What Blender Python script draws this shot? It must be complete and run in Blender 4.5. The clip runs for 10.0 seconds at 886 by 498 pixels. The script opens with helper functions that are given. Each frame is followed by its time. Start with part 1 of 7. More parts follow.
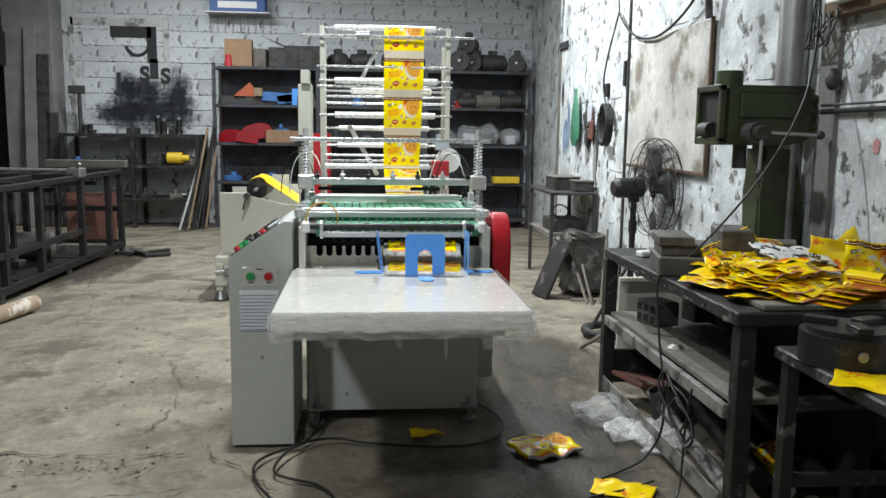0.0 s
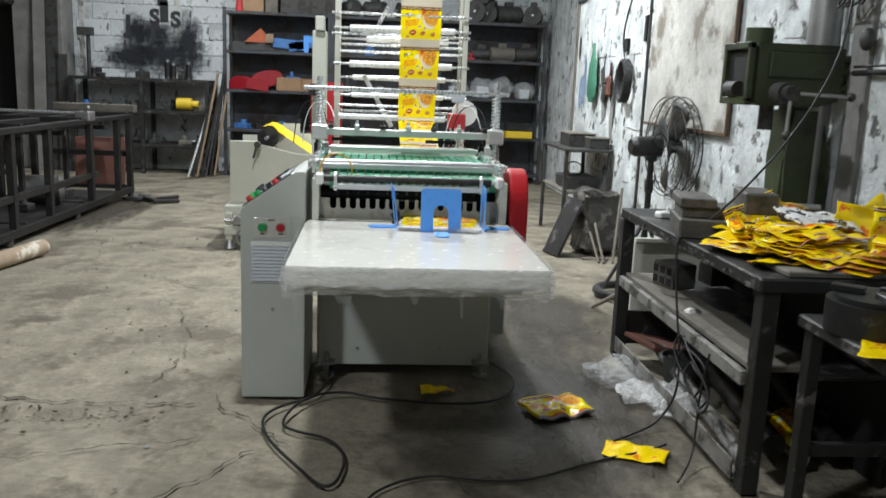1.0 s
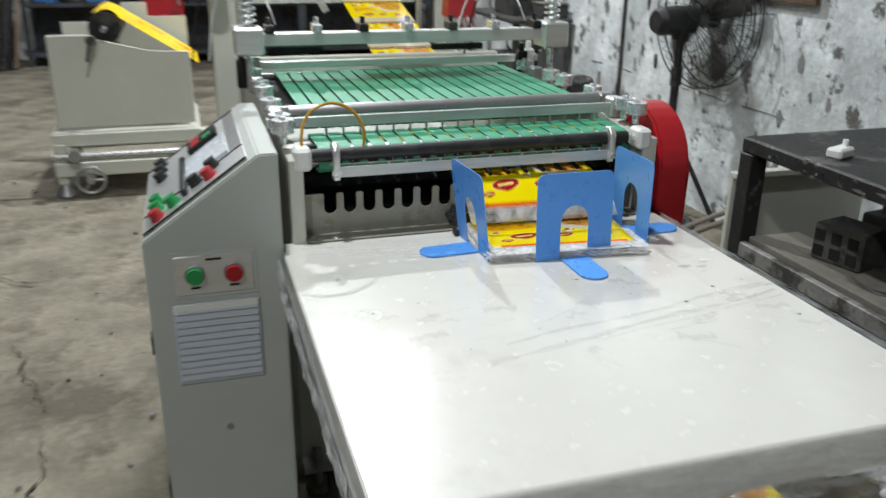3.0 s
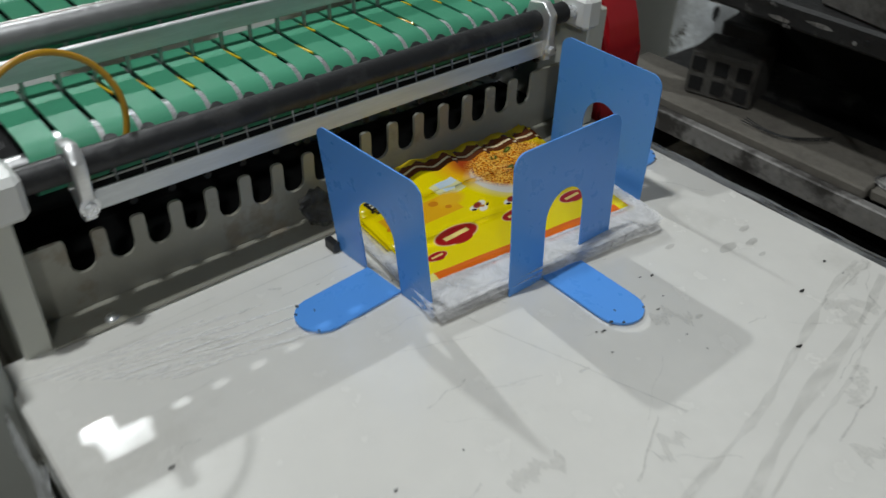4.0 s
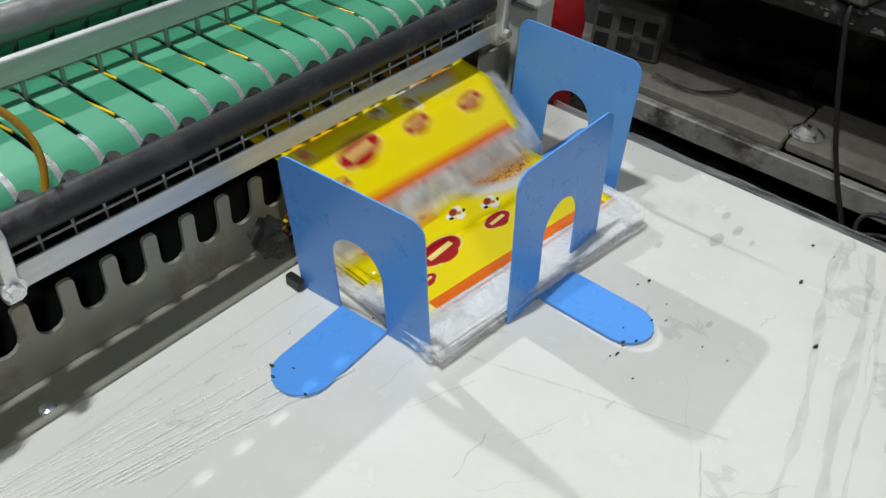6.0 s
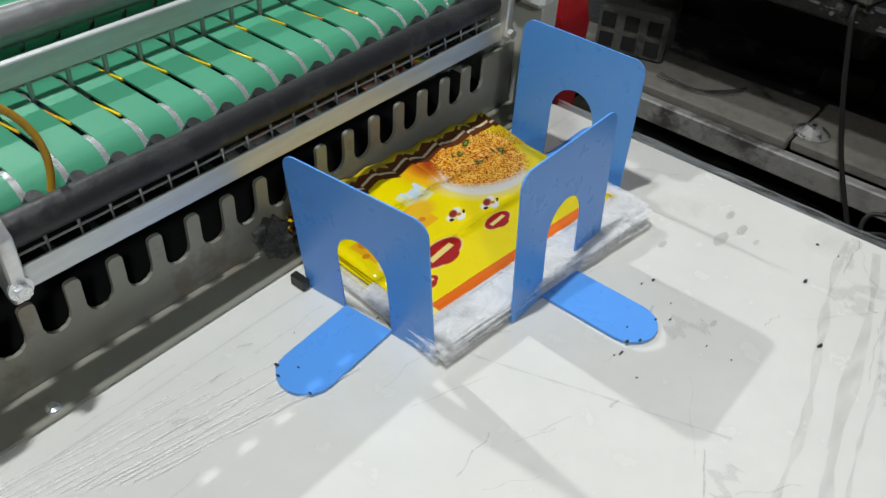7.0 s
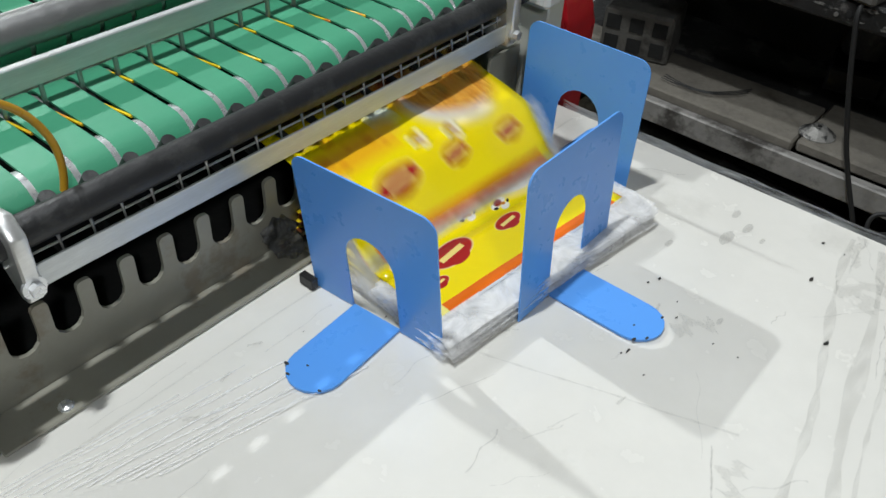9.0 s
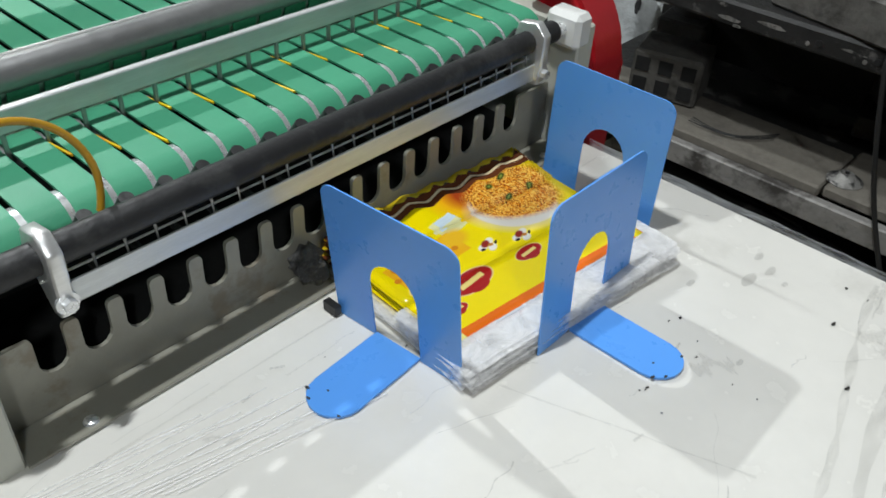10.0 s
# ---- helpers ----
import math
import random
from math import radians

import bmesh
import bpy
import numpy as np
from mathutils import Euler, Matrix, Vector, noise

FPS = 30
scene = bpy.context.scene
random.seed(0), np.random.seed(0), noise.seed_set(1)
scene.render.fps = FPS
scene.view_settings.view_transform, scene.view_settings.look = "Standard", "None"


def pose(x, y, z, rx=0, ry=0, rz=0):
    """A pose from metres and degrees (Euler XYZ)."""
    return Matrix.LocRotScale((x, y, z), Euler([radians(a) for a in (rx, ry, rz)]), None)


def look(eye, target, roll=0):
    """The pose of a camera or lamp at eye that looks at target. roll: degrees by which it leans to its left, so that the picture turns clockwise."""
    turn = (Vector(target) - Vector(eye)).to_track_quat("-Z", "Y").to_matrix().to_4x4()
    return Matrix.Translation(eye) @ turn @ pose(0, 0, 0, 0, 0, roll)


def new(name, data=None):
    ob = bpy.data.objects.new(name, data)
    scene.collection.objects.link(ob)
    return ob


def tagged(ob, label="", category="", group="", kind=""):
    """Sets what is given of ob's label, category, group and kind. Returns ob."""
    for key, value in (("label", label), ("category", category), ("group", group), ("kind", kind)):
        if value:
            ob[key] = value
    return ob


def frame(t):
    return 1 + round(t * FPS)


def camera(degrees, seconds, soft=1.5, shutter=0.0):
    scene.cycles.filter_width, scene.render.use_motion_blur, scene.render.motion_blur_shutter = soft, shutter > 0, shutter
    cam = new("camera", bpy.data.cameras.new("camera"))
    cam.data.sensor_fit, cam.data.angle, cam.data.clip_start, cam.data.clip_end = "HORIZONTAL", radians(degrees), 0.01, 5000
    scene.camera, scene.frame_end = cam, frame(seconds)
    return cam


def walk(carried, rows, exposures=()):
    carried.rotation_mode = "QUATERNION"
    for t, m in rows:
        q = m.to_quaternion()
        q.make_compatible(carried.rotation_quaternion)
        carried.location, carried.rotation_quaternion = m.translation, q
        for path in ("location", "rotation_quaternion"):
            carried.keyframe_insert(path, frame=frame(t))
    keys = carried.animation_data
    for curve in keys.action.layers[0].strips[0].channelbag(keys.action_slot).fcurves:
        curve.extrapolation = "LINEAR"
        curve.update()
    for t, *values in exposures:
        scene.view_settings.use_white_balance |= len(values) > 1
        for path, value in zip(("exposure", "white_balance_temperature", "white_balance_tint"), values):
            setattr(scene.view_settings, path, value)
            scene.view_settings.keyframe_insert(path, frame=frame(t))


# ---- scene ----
cam = camera(55.9, 10.0, soft=1.5, shutter=0.4)
PATH = [
    (0, (-0.23, -3.244, 1.233), (-0.04, -1.273, 0.954), 0.8),
    (0.5, (-0.237, -3.255, 1.233), (-0.06, -1.288, 0.921), 1.2),
    (1, (-0.258, -3.178, 1.23), (-0.082, -1.224, 0.841), 2.3),
    (1.5, (-0.378, -2.819, 1.212), (-0.206, -0.893, 0.705), 2.5),
    (2, (-0.482, -2.47, 1.218), (-0.284, -0.563, 0.655), 0.1),
    (2.2, (-0.499, -2.265, 1.207), (-0.286, -0.363, 0.623), -0.5),
    (3.3, (-0.659, -1.193, 1.253), (0.078, 0.462, 0.404), 0.9),
    (3.5, (-0.606, -1.006, 1.238), (0.221, 0.536, 0.271), 0.4),
    (3.7, (-0.545, -0.868, 1.226), (0.312, 0.616, 0.191), -0.6),
    (4, (-0.545, -0.653, 1.236), (0.502, 0.558, 0.038), 1.9),
    (4.2, (-0.538, -0.579, 1.218), (0.569, 0.557, -0.006), 1.9),
    (4.5, (-0.55, -0.476, 1.217), (0.66, 0.469, -0.065), 4.2),
    (5, (-0.545, -0.471, 1.221), (0.687, 0.424, -0.076), 4.4),
    (5.5, (-0.537, -0.479, 1.227), (0.69, 0.432, -0.063), 4.4),
    (7, (-0.538, -0.486, 1.231), (0.675, 0.446, -0.057), 3.8),
    (7.5, (-0.538, -0.486, 1.228), (0.674, 0.452, -0.056), 3.6),
    (8, (-0.54, -0.489, 1.229), (0.668, 0.454, -0.056), 3.4),
    (8.5, (-0.544, -0.489, 1.23), (0.666, 0.451, -0.056), 3.4),
    (9, (-0.545, -0.489, 1.231), (0.665, 0.457, -0.05), 3.3),
    (9.5, (-0.548, -0.491, 1.231), (0.672, 0.47, -0.029), 3.8),
    (10, (-0.553, -0.497, 1.235), (0.657, 0.53, 0.018), 3.8),
]
walk(cam, [(t, look(eye, target, roll)) for t, eye, target, roll in PATH], exposures=[(0, 0.06), (2.2, 0.06), (3.3, -0.64), (3.6, -0.92), (4.0, -1.1), (4.6, -0.72), (5.5, -0.58), (7, -0.58), (10, -0.48)])

# ---- world and lights: a closed hall lit by unseen lamps ----
world = bpy.data.worlds.new("hall_world")
scene.world = world
world.use_nodes = True
world.node_tree.nodes["Background"].inputs[0].default_value = (0.75, 0.85, 1.0, 1)
world.node_tree.nodes["Background"].inputs[1].default_value = 0.004


def unseen_lamp(x, y, z, length, turn, watts, wide=0.2):
    data = bpy.data.lights.new("unseen_lamp", "AREA")
    data.shape, data.size, data.size_y, data.energy, data.color = "RECTANGLE", length, wide, watts, (0.93, 0.98, 1.0)
    ob = new("unseen_lamp", data)
    ob.matrix_world = pose(x, y, z, 0, 0, turn)
    return ob


unseen_lamp(-0.64, 0.08, 3.35, 0.14, 0, 76, 0.06)
unseen_lamp(0.05, 2.95, 3.35, 0.12, 0, 160, 0.08)
# two fill lamps with no known source, for the far and side walls
unseen_lamp(-2.3, 5.9, 3.35, 1.2, 0, 76)
unseen_lamp(0.75, 4.6, 3.35, 1.2, 90, 40)
unseen_lamp(-1.9, -2.7, 3.35, 0.3, 90, 84)


# ---- materials ----
def mat(name, colour, rough=0.6, metal=0.0, vary=0.15, scale=8.0, bump=0.1, stain=None, stain_amount=0.4, stain_scale=2.0,
        coat=0.0, bump_scale=60.0, stretch=(1, 1, 1), spec=0.5, glow=0.0, per_object=0.0, edge=0.06):
    """A surface with fine grain, a broad variation and optional stains."""
    m = bpy.data.materials.new(name)
    m.use_nodes = True
    nt = m.node_tree
    p = nt.nodes["Principled BSDF"]
    L = nt.links.new
    tc = nt.nodes.new("ShaderNodeTexCoord")
    mp = nt.nodes.new("ShaderNodeMapping")
    mp.inputs["Scale"].default_value = stretch
    L(tc.outputs["Object"], mp.inputs["Vector"])

    def nz(s, detail=6, rough_=0.6):
        n = nt.nodes.new("ShaderNodeTexNoise")
        n.inputs["Scale"].default_value, n.inputs["Detail"].default_value, n.inputs["Roughness"].default_value = s, detail, rough_
        L(mp.outputs[0], n.inputs["Vector"])
        return n

    def mix(fac, a, b, blend="MIX"):
        n = nt.nodes.new("ShaderNodeMix")
        n.data_type, n.blend_type = "RGBA", blend
        for sock, v in ((n.inputs[0], fac), (n.inputs[6], a), (n.inputs[7], b)):
            if hasattr(v, "links"):
                L(v, sock)
            elif isinstance(v, (int, float)):
                sock.default_value = v
            else:
                sock.default_value = (*v, 1)
        return n.outputs[2]

    def ramp(v, lo, hi):
        n = nt.nodes.new("ShaderNodeMapRange")
        n.inputs[1].default_value, n.inputs[2].default_value = lo, hi
        L(v, n.inputs[0])
        return n.outputs[0]

    dark = tuple(c * (1 - vary) for c in colour)
    light = tuple(min(1, c * (1 + vary)) for c in colour)
    a, b = nz(scale), nz(scale * 9, 4)
    col = mix(ramp(a.outputs["Fac"], 0.3, 0.7), dark, light)
    col = mix(ramp(b.outputs["Fac"], 0.35, 0.75), col, mix(0.5, col, dark))
    if stain:
        s = nz(stain_scale, 9, 0.68)
        f = ramp(s.outputs["Fac"], 0.62 - stain_amount * 0.3, 0.62 - stain_amount * 0.3 + edge)
        col = mix(f, col, stain)
    if per_object:
        oi = nt.nodes.new("ShaderNodeObjectInfo")
        n = nt.nodes.new("ShaderNodeMapRange")
        n.inputs[3].default_value, n.inputs[4].default_value = 1 - per_object, 1 + per_object
        L(oi.outputs["Random"], n.inputs[0])
        hs = nt.nodes.new("ShaderNodeHueSaturation")
        L(n.outputs[0], hs.inputs["Value"])
        L(col, hs.inputs["Color"])
        col = hs.outputs[0]
    L(col, p.inputs["Base Color"])
    p.inputs["Metallic"].default_value = metal
    p.inputs["Specular IOR Level"].default_value = spec
    p.inputs["Coat Weight"].default_value = coat
    p.inputs["Coat Roughness"].default_value = 0.16
    r = nt.nodes.new("ShaderNodeMapRange")
    r.inputs[3].default_value, r.inputs[4].default_value = max(0.03, rough - 0.12), min(1, rough + 0.12)
    L(b.outputs["Fac"], r.inputs[0])
    L(r.outputs[0], p.inputs["Roughness"])
    if bump:
        c = nz(bump_scale, 5)
        bp = nt.nodes.new("ShaderNodeBump")
        bp.inputs["Strength"].default_value, bp.inputs["Distance"].default_value = bump, 0.01
        L(c.outputs["Fac"], bp.inputs["Height"])
        L(bp.outputs[0], p.inputs["Normal"])
    if glow:
        p.inputs["Emission Color"].default_value, p.inputs["Emission Strength"].default_value = (*colour, 1), glow
    return m


M = {}
M["machine"] = mat("machine_paint", (0.47, 0.49, 0.46), 0.4, vary=0.05, bump=0.05, scale=4, bump_scale=300)
M["cream"] = mat("cream_paint", (0.56, 0.56, 0.49), 0.4, vary=0.05, bump=0.04, scale=4, bump_scale=300)
M["steel"] = mat("bright_steel", (0.80, 0.81, 0.82), 0.28, 0.7, vary=0.1, bump=0.05, scale=10, bump_scale=200)
M["brushed"] = mat("brushed_aluminium", (0.80, 0.80, 0.79), 0.34, 0.75, vary=0.08, bump=0.06, scale=12, stretch=(1, 12, 12), bump_scale=120)
M["dull"] = mat("dull_steel", (0.38, 0.38, 0.38), 0.42, 0.8, vary=0.2, bump=0.1)
M["slit"] = mat("comb_steel", (0.31, 0.30, 0.25), 0.42, 0.2, vary=0.1, bump=0.05, stain=(0.25, 0.22, 0.17), stain_amount=0.2, stain_scale=9)
M["black"] = mat("black_rubber", (0.014, 0.014, 0.015), 0.48, vary=0.25, bump=0.15, stain=(0.03, 0.03, 0.03), stain_amount=0.3, stain_scale=14)
M["blackmetal"] = mat("blackened_steel", (0.02, 0.02, 0.021), 0.42, 0.3, vary=0.3, bump=0.2, stain=(0.07, 0.065, 0.06), stain_amount=0.35, stain_scale=6)
M["belt"] = mat("green_belt", (0.058, 0.31, 0.175), 0.5, vary=0.06, bump=0.08, scale=6, bump_scale=500, per_object=0.07)
M["white"] = mat("white_plastic", (0.78, 0.78, 0.75), 0.4, vary=0.05, bump=0.03)
M["roll"] = mat("bright_roller", (0.86, 0.86, 0.86), 0.28, 0.25, vary=0.06, bump=0.03, scale=6)
M["red"] = mat("red_paint", (0.40, 0.010, 0.016), 0.38, vary=0.1, bump=0.04, stain=(0.2, 0.02, 0.02), stain_amount=0.15)
M["reddull"] = mat("worn_red_paint", (0.42, 0.025, 0.03), 0.5, vary=0.2, bump=0.1)
M["blue"] = mat("blue_enamel", (0.105, 0.345, 0.86), 0.3, vary=0.025, bump=0, scale=5)
M["top"] = mat("table_top", (0.765, 0.745, 0.695), 0.24, vary=0.06, bump=0.05, scale=3, bump_scale=25, stretch=(1, 1, 1), stain=(0.60, 0.58, 0.53), stain_amount=0.22, stain_scale=3.5, edge=0.2, coat=0.8)
M["floor"] = mat("concrete_floor", (0.258, 0.229, 0.173), 0.85, vary=0.42, bump=1.0, scale=4.5, bump_scale=38, stain=(0.125, 0.106, 0.078), stain_amount=0.4, stain_scale=2.2, edge=0.10)
M["wall"] = mat("whitewashed_wall", (0.60, 0.63, 0.64), 0.85, vary=0.40, bump=1.0, scale=5, bump_scale=24, stain=(0.12, 0.118, 0.11), stain_amount=0.20, stain_scale=6.5, edge=0.05)
M["ceiling"] = mat("darkened_ceiling", (0.09, 0.09, 0.085), 0.9, vary=0.2, bump=0.2)
M["shelf"] = mat("shelf_steel", (0.065, 0.072, 0.085), 0.55, 0.3, vary=0.25, bump=0.15, stain=(0.05, 0.04, 0.035), stain_amount=0.4, stain_scale=5)
M["bench"] = mat("oily_bench_steel", (0.020, 0.0195, 0.019), 0.55, 0.1, vary=0.35, bump=0.35, stain=(0.11, 0.105, 0.10), stain_amount=0.2, stain_scale=9, edge=0.05)
M["dusty"] = mat("dusty_board", (0.17, 0.155, 0.13), 0.85, vary=0.3, bump=0.3, stain=(0.05, 0.045, 0.04), stain_amount=0.4, stain_scale=4, edge=0.2)
M["rig"] = mat("dark_steel_frame", (0.020, 0.019, 0.019), 0.6, 0.3, vary=0.3, bump=0.3, stain=(0.06, 0.05, 0.04), stain_amount=0.3, stain_scale=5, edge=0.2)
M["drill"] = mat("dark_green_paint", (0.040, 0.054, 0.020), 0.5, vary=0.25, bump=0.2, stain=(0.015, 0.014, 0.012), stain_amount=0.4, stain_scale=5, edge=0.2)
M["yellow"] = mat("yellow_film", (0.85, 0.60, 0.015), 0.3, vary=0.1, bump=0.1, stain=(0.75, 0.2, 0.02), stain_amount=0.22, stain_scale=9)
M["cardboard"] = mat("cardboard", (0.30, 0.19, 0.11), 0.85, vary=0.15, bump=0.1)
M["wood"] = mat("rough_wood", (0.28, 0.2, 0.13), 0.8, vary=0.25, bump=0.3, stretch=(1, 1, 6))
M["dark"] = mat("black_parts_and_shade", (0.008, 0.008, 0.008), 0.8, vary=0.2, bump=0.1)
M["grey"] = mat("grey_dusty_metal", (0.07, 0.07, 0.07), 0.6, 0.3, vary=0.35, bump=0.3, stain=(0.04, 0.035, 0.03), stain_amount=0.4, stain_scale=8)
M["bluegrey"] = mat("blue_plastic", (0.06, 0.17, 0.42), 0.45, vary=0.15, bump=0.05)
M["cable"] = mat("black_cable", (0.014, 0.014, 0.014), 0.55, vary=0.2, bump=0.05)
M["hose"] = mat("amber_hose", (0.5, 0.27, 0.02), 0.3, vary=0.1, bump=0.02)
M["green_btn"] = mat("green_button", (0.02, 0.28, 0.08), 0.3, vary=0.05, bump=0)
M["glass_grey"] = mat("display_film", (0.62, 0.66, 0.7), 0.25, vary=0.05, bump=0)
M["ventgrey"] = mat("louvre_plastic", (0.5, 0.53, 0.58), 0.45, vary=0.05, bump=0.02)
M["greenbag"] = mat("green_net_bag", (0.05, 0.19, 0.12), 0.6, vary=0.25, bump=0.3)
M["cobalt"] = mat("printed_blue_card", (0.03, 0.10, 0.32), 0.5, vary=0.1, bump=0.05)


def film_material(name, tint=(0.9, 0.92, 0.93), alpha=0.35, rough=0.15):
    """Thin clear wrapping film: part clear, part glossy white."""
    m = bpy.data.materials.new(name)
    m.use_nodes = True
    nt = m.node_tree
    p = nt.nodes["Principled BSDF"]
    p.inputs["Base Color"].default_value = (*tint, 1)
    p.inputs["Roughness"].default_value = rough
    n = nt.nodes.new("ShaderNodeTexNoise")
    n.inputs["Scale"].default_value, n.inputs["Detail"].default_value = 14, 5
    r = nt.nodes.new("ShaderNodeMapRange")
    r.inputs[1].default_value, r.inputs[2].default_value = 0.3, 0.75
    r.inputs[3].default_value, r.inputs[4].default_value = alpha * 0.3, min(1, alpha * 1.8)
    nt.links.new(n.outputs["Fac"], r.inputs[0])
    nt.links.new(r.outputs[0], p.inputs["Alpha"])
    b = nt.nodes.new("ShaderNodeBump")
    b.inputs["Strength"].default_value, b.inputs["Distance"].default_value = 0.5, 0.01
    w = nt.nodes.new("ShaderNodeTexNoise")
    w.inputs["Scale"].default_value, w.inputs["Distortion"].default_value = 30, 2.0
    nt.links.new(w.outputs["Fac"], b.inputs["Height"])
    nt.links.new(b.outputs[0], p.inputs["Normal"])
    return m


M["film"] = film_material("clear_wrap", (0.92, 0.94, 0.95), 0.38, 0.06)
M["clear"] = film_material("clear_bag_film", alpha=0.2)


M["dustfilm"] = mat("dusty_wrap", (0.055, 0.05, 0.045), 0.35, vary=0.4, bump=0.5, bump_scale=25, stain=(0.16, 0.15, 0.14), stain_amount=0.3, stain_scale=7)
M["board"] = mat("bare_board", (0.50, 0.49, 0.46), 0.85, vary=0.3, bump=0.5, scale=3, stain=(0.2, 0.18, 0.15), stain_amount=0.36, stain_scale=4, edge=0.12)
M["rust"] = mat("rusty_steel", (0.10, 0.06, 0.035), 0.75, vary=0.35, bump=0.3)
M["cement"] = mat("grey_cement", (0.24, 0.235, 0.225), 0.9, vary=0.25, bump=0.4, stain=(0.1, 0.1, 0.095), stain_amount=0.4, stain_scale=4, edge=0.25)
M["rustwood"] = mat("old_backboard", (0.12, 0.075, 0.045), 0.8, vary=0.3, bump=0.3)


def printed(name, repeat=0.0):
    """Printed packing film. UV in metres, origin at the middle of a bag."""
    m = bpy.data.materials.new(name)
    m.use_nodes = True
    nt = m.node_tree
    L = nt.links.new
    p = nt.nodes["Principled BSDF"]
    uv = nt.nodes.new("ShaderNodeUVMap")
    src = uv.outputs[0]

    def math_(op, a, b=None):
        n = nt.nodes.new("ShaderNodeMath")
        n.operation = op
        for s, v in zip(n.inputs, (a, b)):
            if v is None:
                continue
            if hasattr(v, "links"):
                L(v, s)
            else:
                s.default_value = v
        return n.outputs[0]
    if repeat:
        sx = nt.nodes.new("ShaderNodeSeparateXYZ")
        L(src, sx.inputs[0])
        cx = nt.nodes.new("ShaderNodeCombineXYZ")
        L(math_("SUBTRACT", sx.outputs[0], 0.155), cx.inputs[0])
        L(math_("SUBTRACT", math_("FLOORED_MODULO", sx.outputs[1], repeat), repeat / 2), cx.inputs[1])
        src = cx.outputs[0]

    def local(x, y, rx, ry, turn):
        n = nt.nodes.new("ShaderNodeMapping")
        n.vector_type = "TEXTURE"
        n.inputs["Location"].default_value = (x, y, 0)
        n.inputs["Rotation"].default_value = (0, 0, radians(turn))
        n.inputs["Scale"].default_value = (rx, ry, 1)
        L(src, n.inputs["Vector"])
        return n.outputs[0]

    def soft(v, e):
        r = nt.nodes.new("ShaderNodeMapRange")
        r.inputs[1].default_value, r.inputs[2].default_value = 1 + e, 1 - e
        L(v, r.inputs[0])
        return r.outputs[0]

    def oval(x, y, rx, ry, turn=0, e=0.04):
        n = nt.nodes.new("ShaderNodeVectorMath")
        n.operation = "LENGTH"
        L(local(x, y, rx, ry, turn), n.inputs[0])
        return soft(n.outputs["Value"], e)

    def rect(x, y, rx, ry, turn=0, e=0.02):
        s = nt.nodes.new("ShaderNodeSeparateXYZ")
        L(local(x, y, rx, ry, turn), s.inputs[0])
        return soft(math_("MAXIMUM", math_("ABSOLUTE", s.outputs[0]), math_("ABSOLUTE", s.outputs[1])), e)

    def mix(fac, a, b):
        n = nt.nodes.new("ShaderNodeMix")
        n.data_type = "RGBA"
        for s, v in ((n.inputs[0], fac), (n.inputs[6], a), (n.inputs[7], b)):
            if hasattr(v, "links"):
                L(v, s)
            else:
                s.default_value = (*v, 1) if isinstance(v, tuple) else v
        return n.outputs[2]

    def nz(scale, detail=3):
        n = nt.nodes.new("ShaderNodeTexNoise")
        n.inputs["Scale"].default_value, n.inputs["Detail"].default_value = scale, detail
        L(src, n.inputs["Vector"])
        return n.outputs["Fac"]
    YEL, RED, ORA, BRN = (0.97, 0.79, 0.0), (0.42, 0.012, 0.012), (0.85, 0.16, 0.01), (0.13, 0.035, 0.012)
    CRM, BLK, PALE = (0.88, 0.83, 0.74), (0.03, 0.02, 0.015), (0.64, 0.76, 0.82)
    col = mix(nz(14), YEL, (0.97, 0.72, 0.0))
    # orange glow round the bowl, the bowl and its heap of noodles
    col = mix(oval(0.040, 0.070, 0.050, 0.036, -30, 0.4), col, (0.88, 0.30, 0.01))
    col = mix(oval(0.026, 0.078, 0.018, 0.020, 10, 0.5), col, (0.45, 0.06, 0.01))
    col = mix(oval(0.060, 0.034, 0.050, 0.036, -28), col, CRM)
    col = mix(oval(0.055, 0.026, 0.040, 0.026, -28, 0.5), col, (0.72, 0.66, 0.58))
    curls = nt.nodes.new("ShaderNodeTexNoise")
    curls.inputs["Scale"].default_value, curls.inputs["Detail"].default_value, curls.inputs["Distortion"].default_value = 130, 2, 4.0
    L(src, curls.inputs["Vector"])
    noodle = nt.nodes.new("ShaderNodeValToRGB")
    L(curls.outputs["Fac"], noodle.inputs[0])
    for at_, c_ in ((0.36, (0.16, 0.02, 0.004)), (0.44, (0.62, 0.12, 0.006)), (0.51, (0.90, 0.36, 0.015)), (0.58, (0.95, 0.62, 0.12))):
        e_ = noodle.color_ramp.elements.new(at_)
        e_.color = (*c_, 1)
    noodle.color_ramp.elements[0].color, noodle.color_ramp.elements[-1].color = (0.10, 0.015, 0.005, 1), (0.80, 0.30, 0.04, 1)
    col = mix(oval(0.072, 0.046, 0.056, 0.037, -22, 0.12), col, noodle.outputs[0])
    col = mix(oval(0.100, 0.062, 0.034, 0.032, 0, 0.2), col, noodle.outputs[0])
    for x, y in ((0.062, 0.074), (0.086, 0.080), (0.070, 0.050), (0.104, 0.052)):
        col = mix(oval(x, y, 0.0065, 0.0035, 25, 0.3), col, (0.03, 0.07, 0.01))
        col = mix(oval(x, y, 0.003, 0.0016, 25, 0.3), col, (0.25, 0.30, 0.05))
    # pale panel with blue writing beside the bowl
    col = mix(rect(-0.020, 0.050, 0.018, 0.013, 14), col, (0.84, 0.80, 0.40))
    col = mix(rect(-0.018, 0.058, 0.014, 0.005, 14), col, PALE)
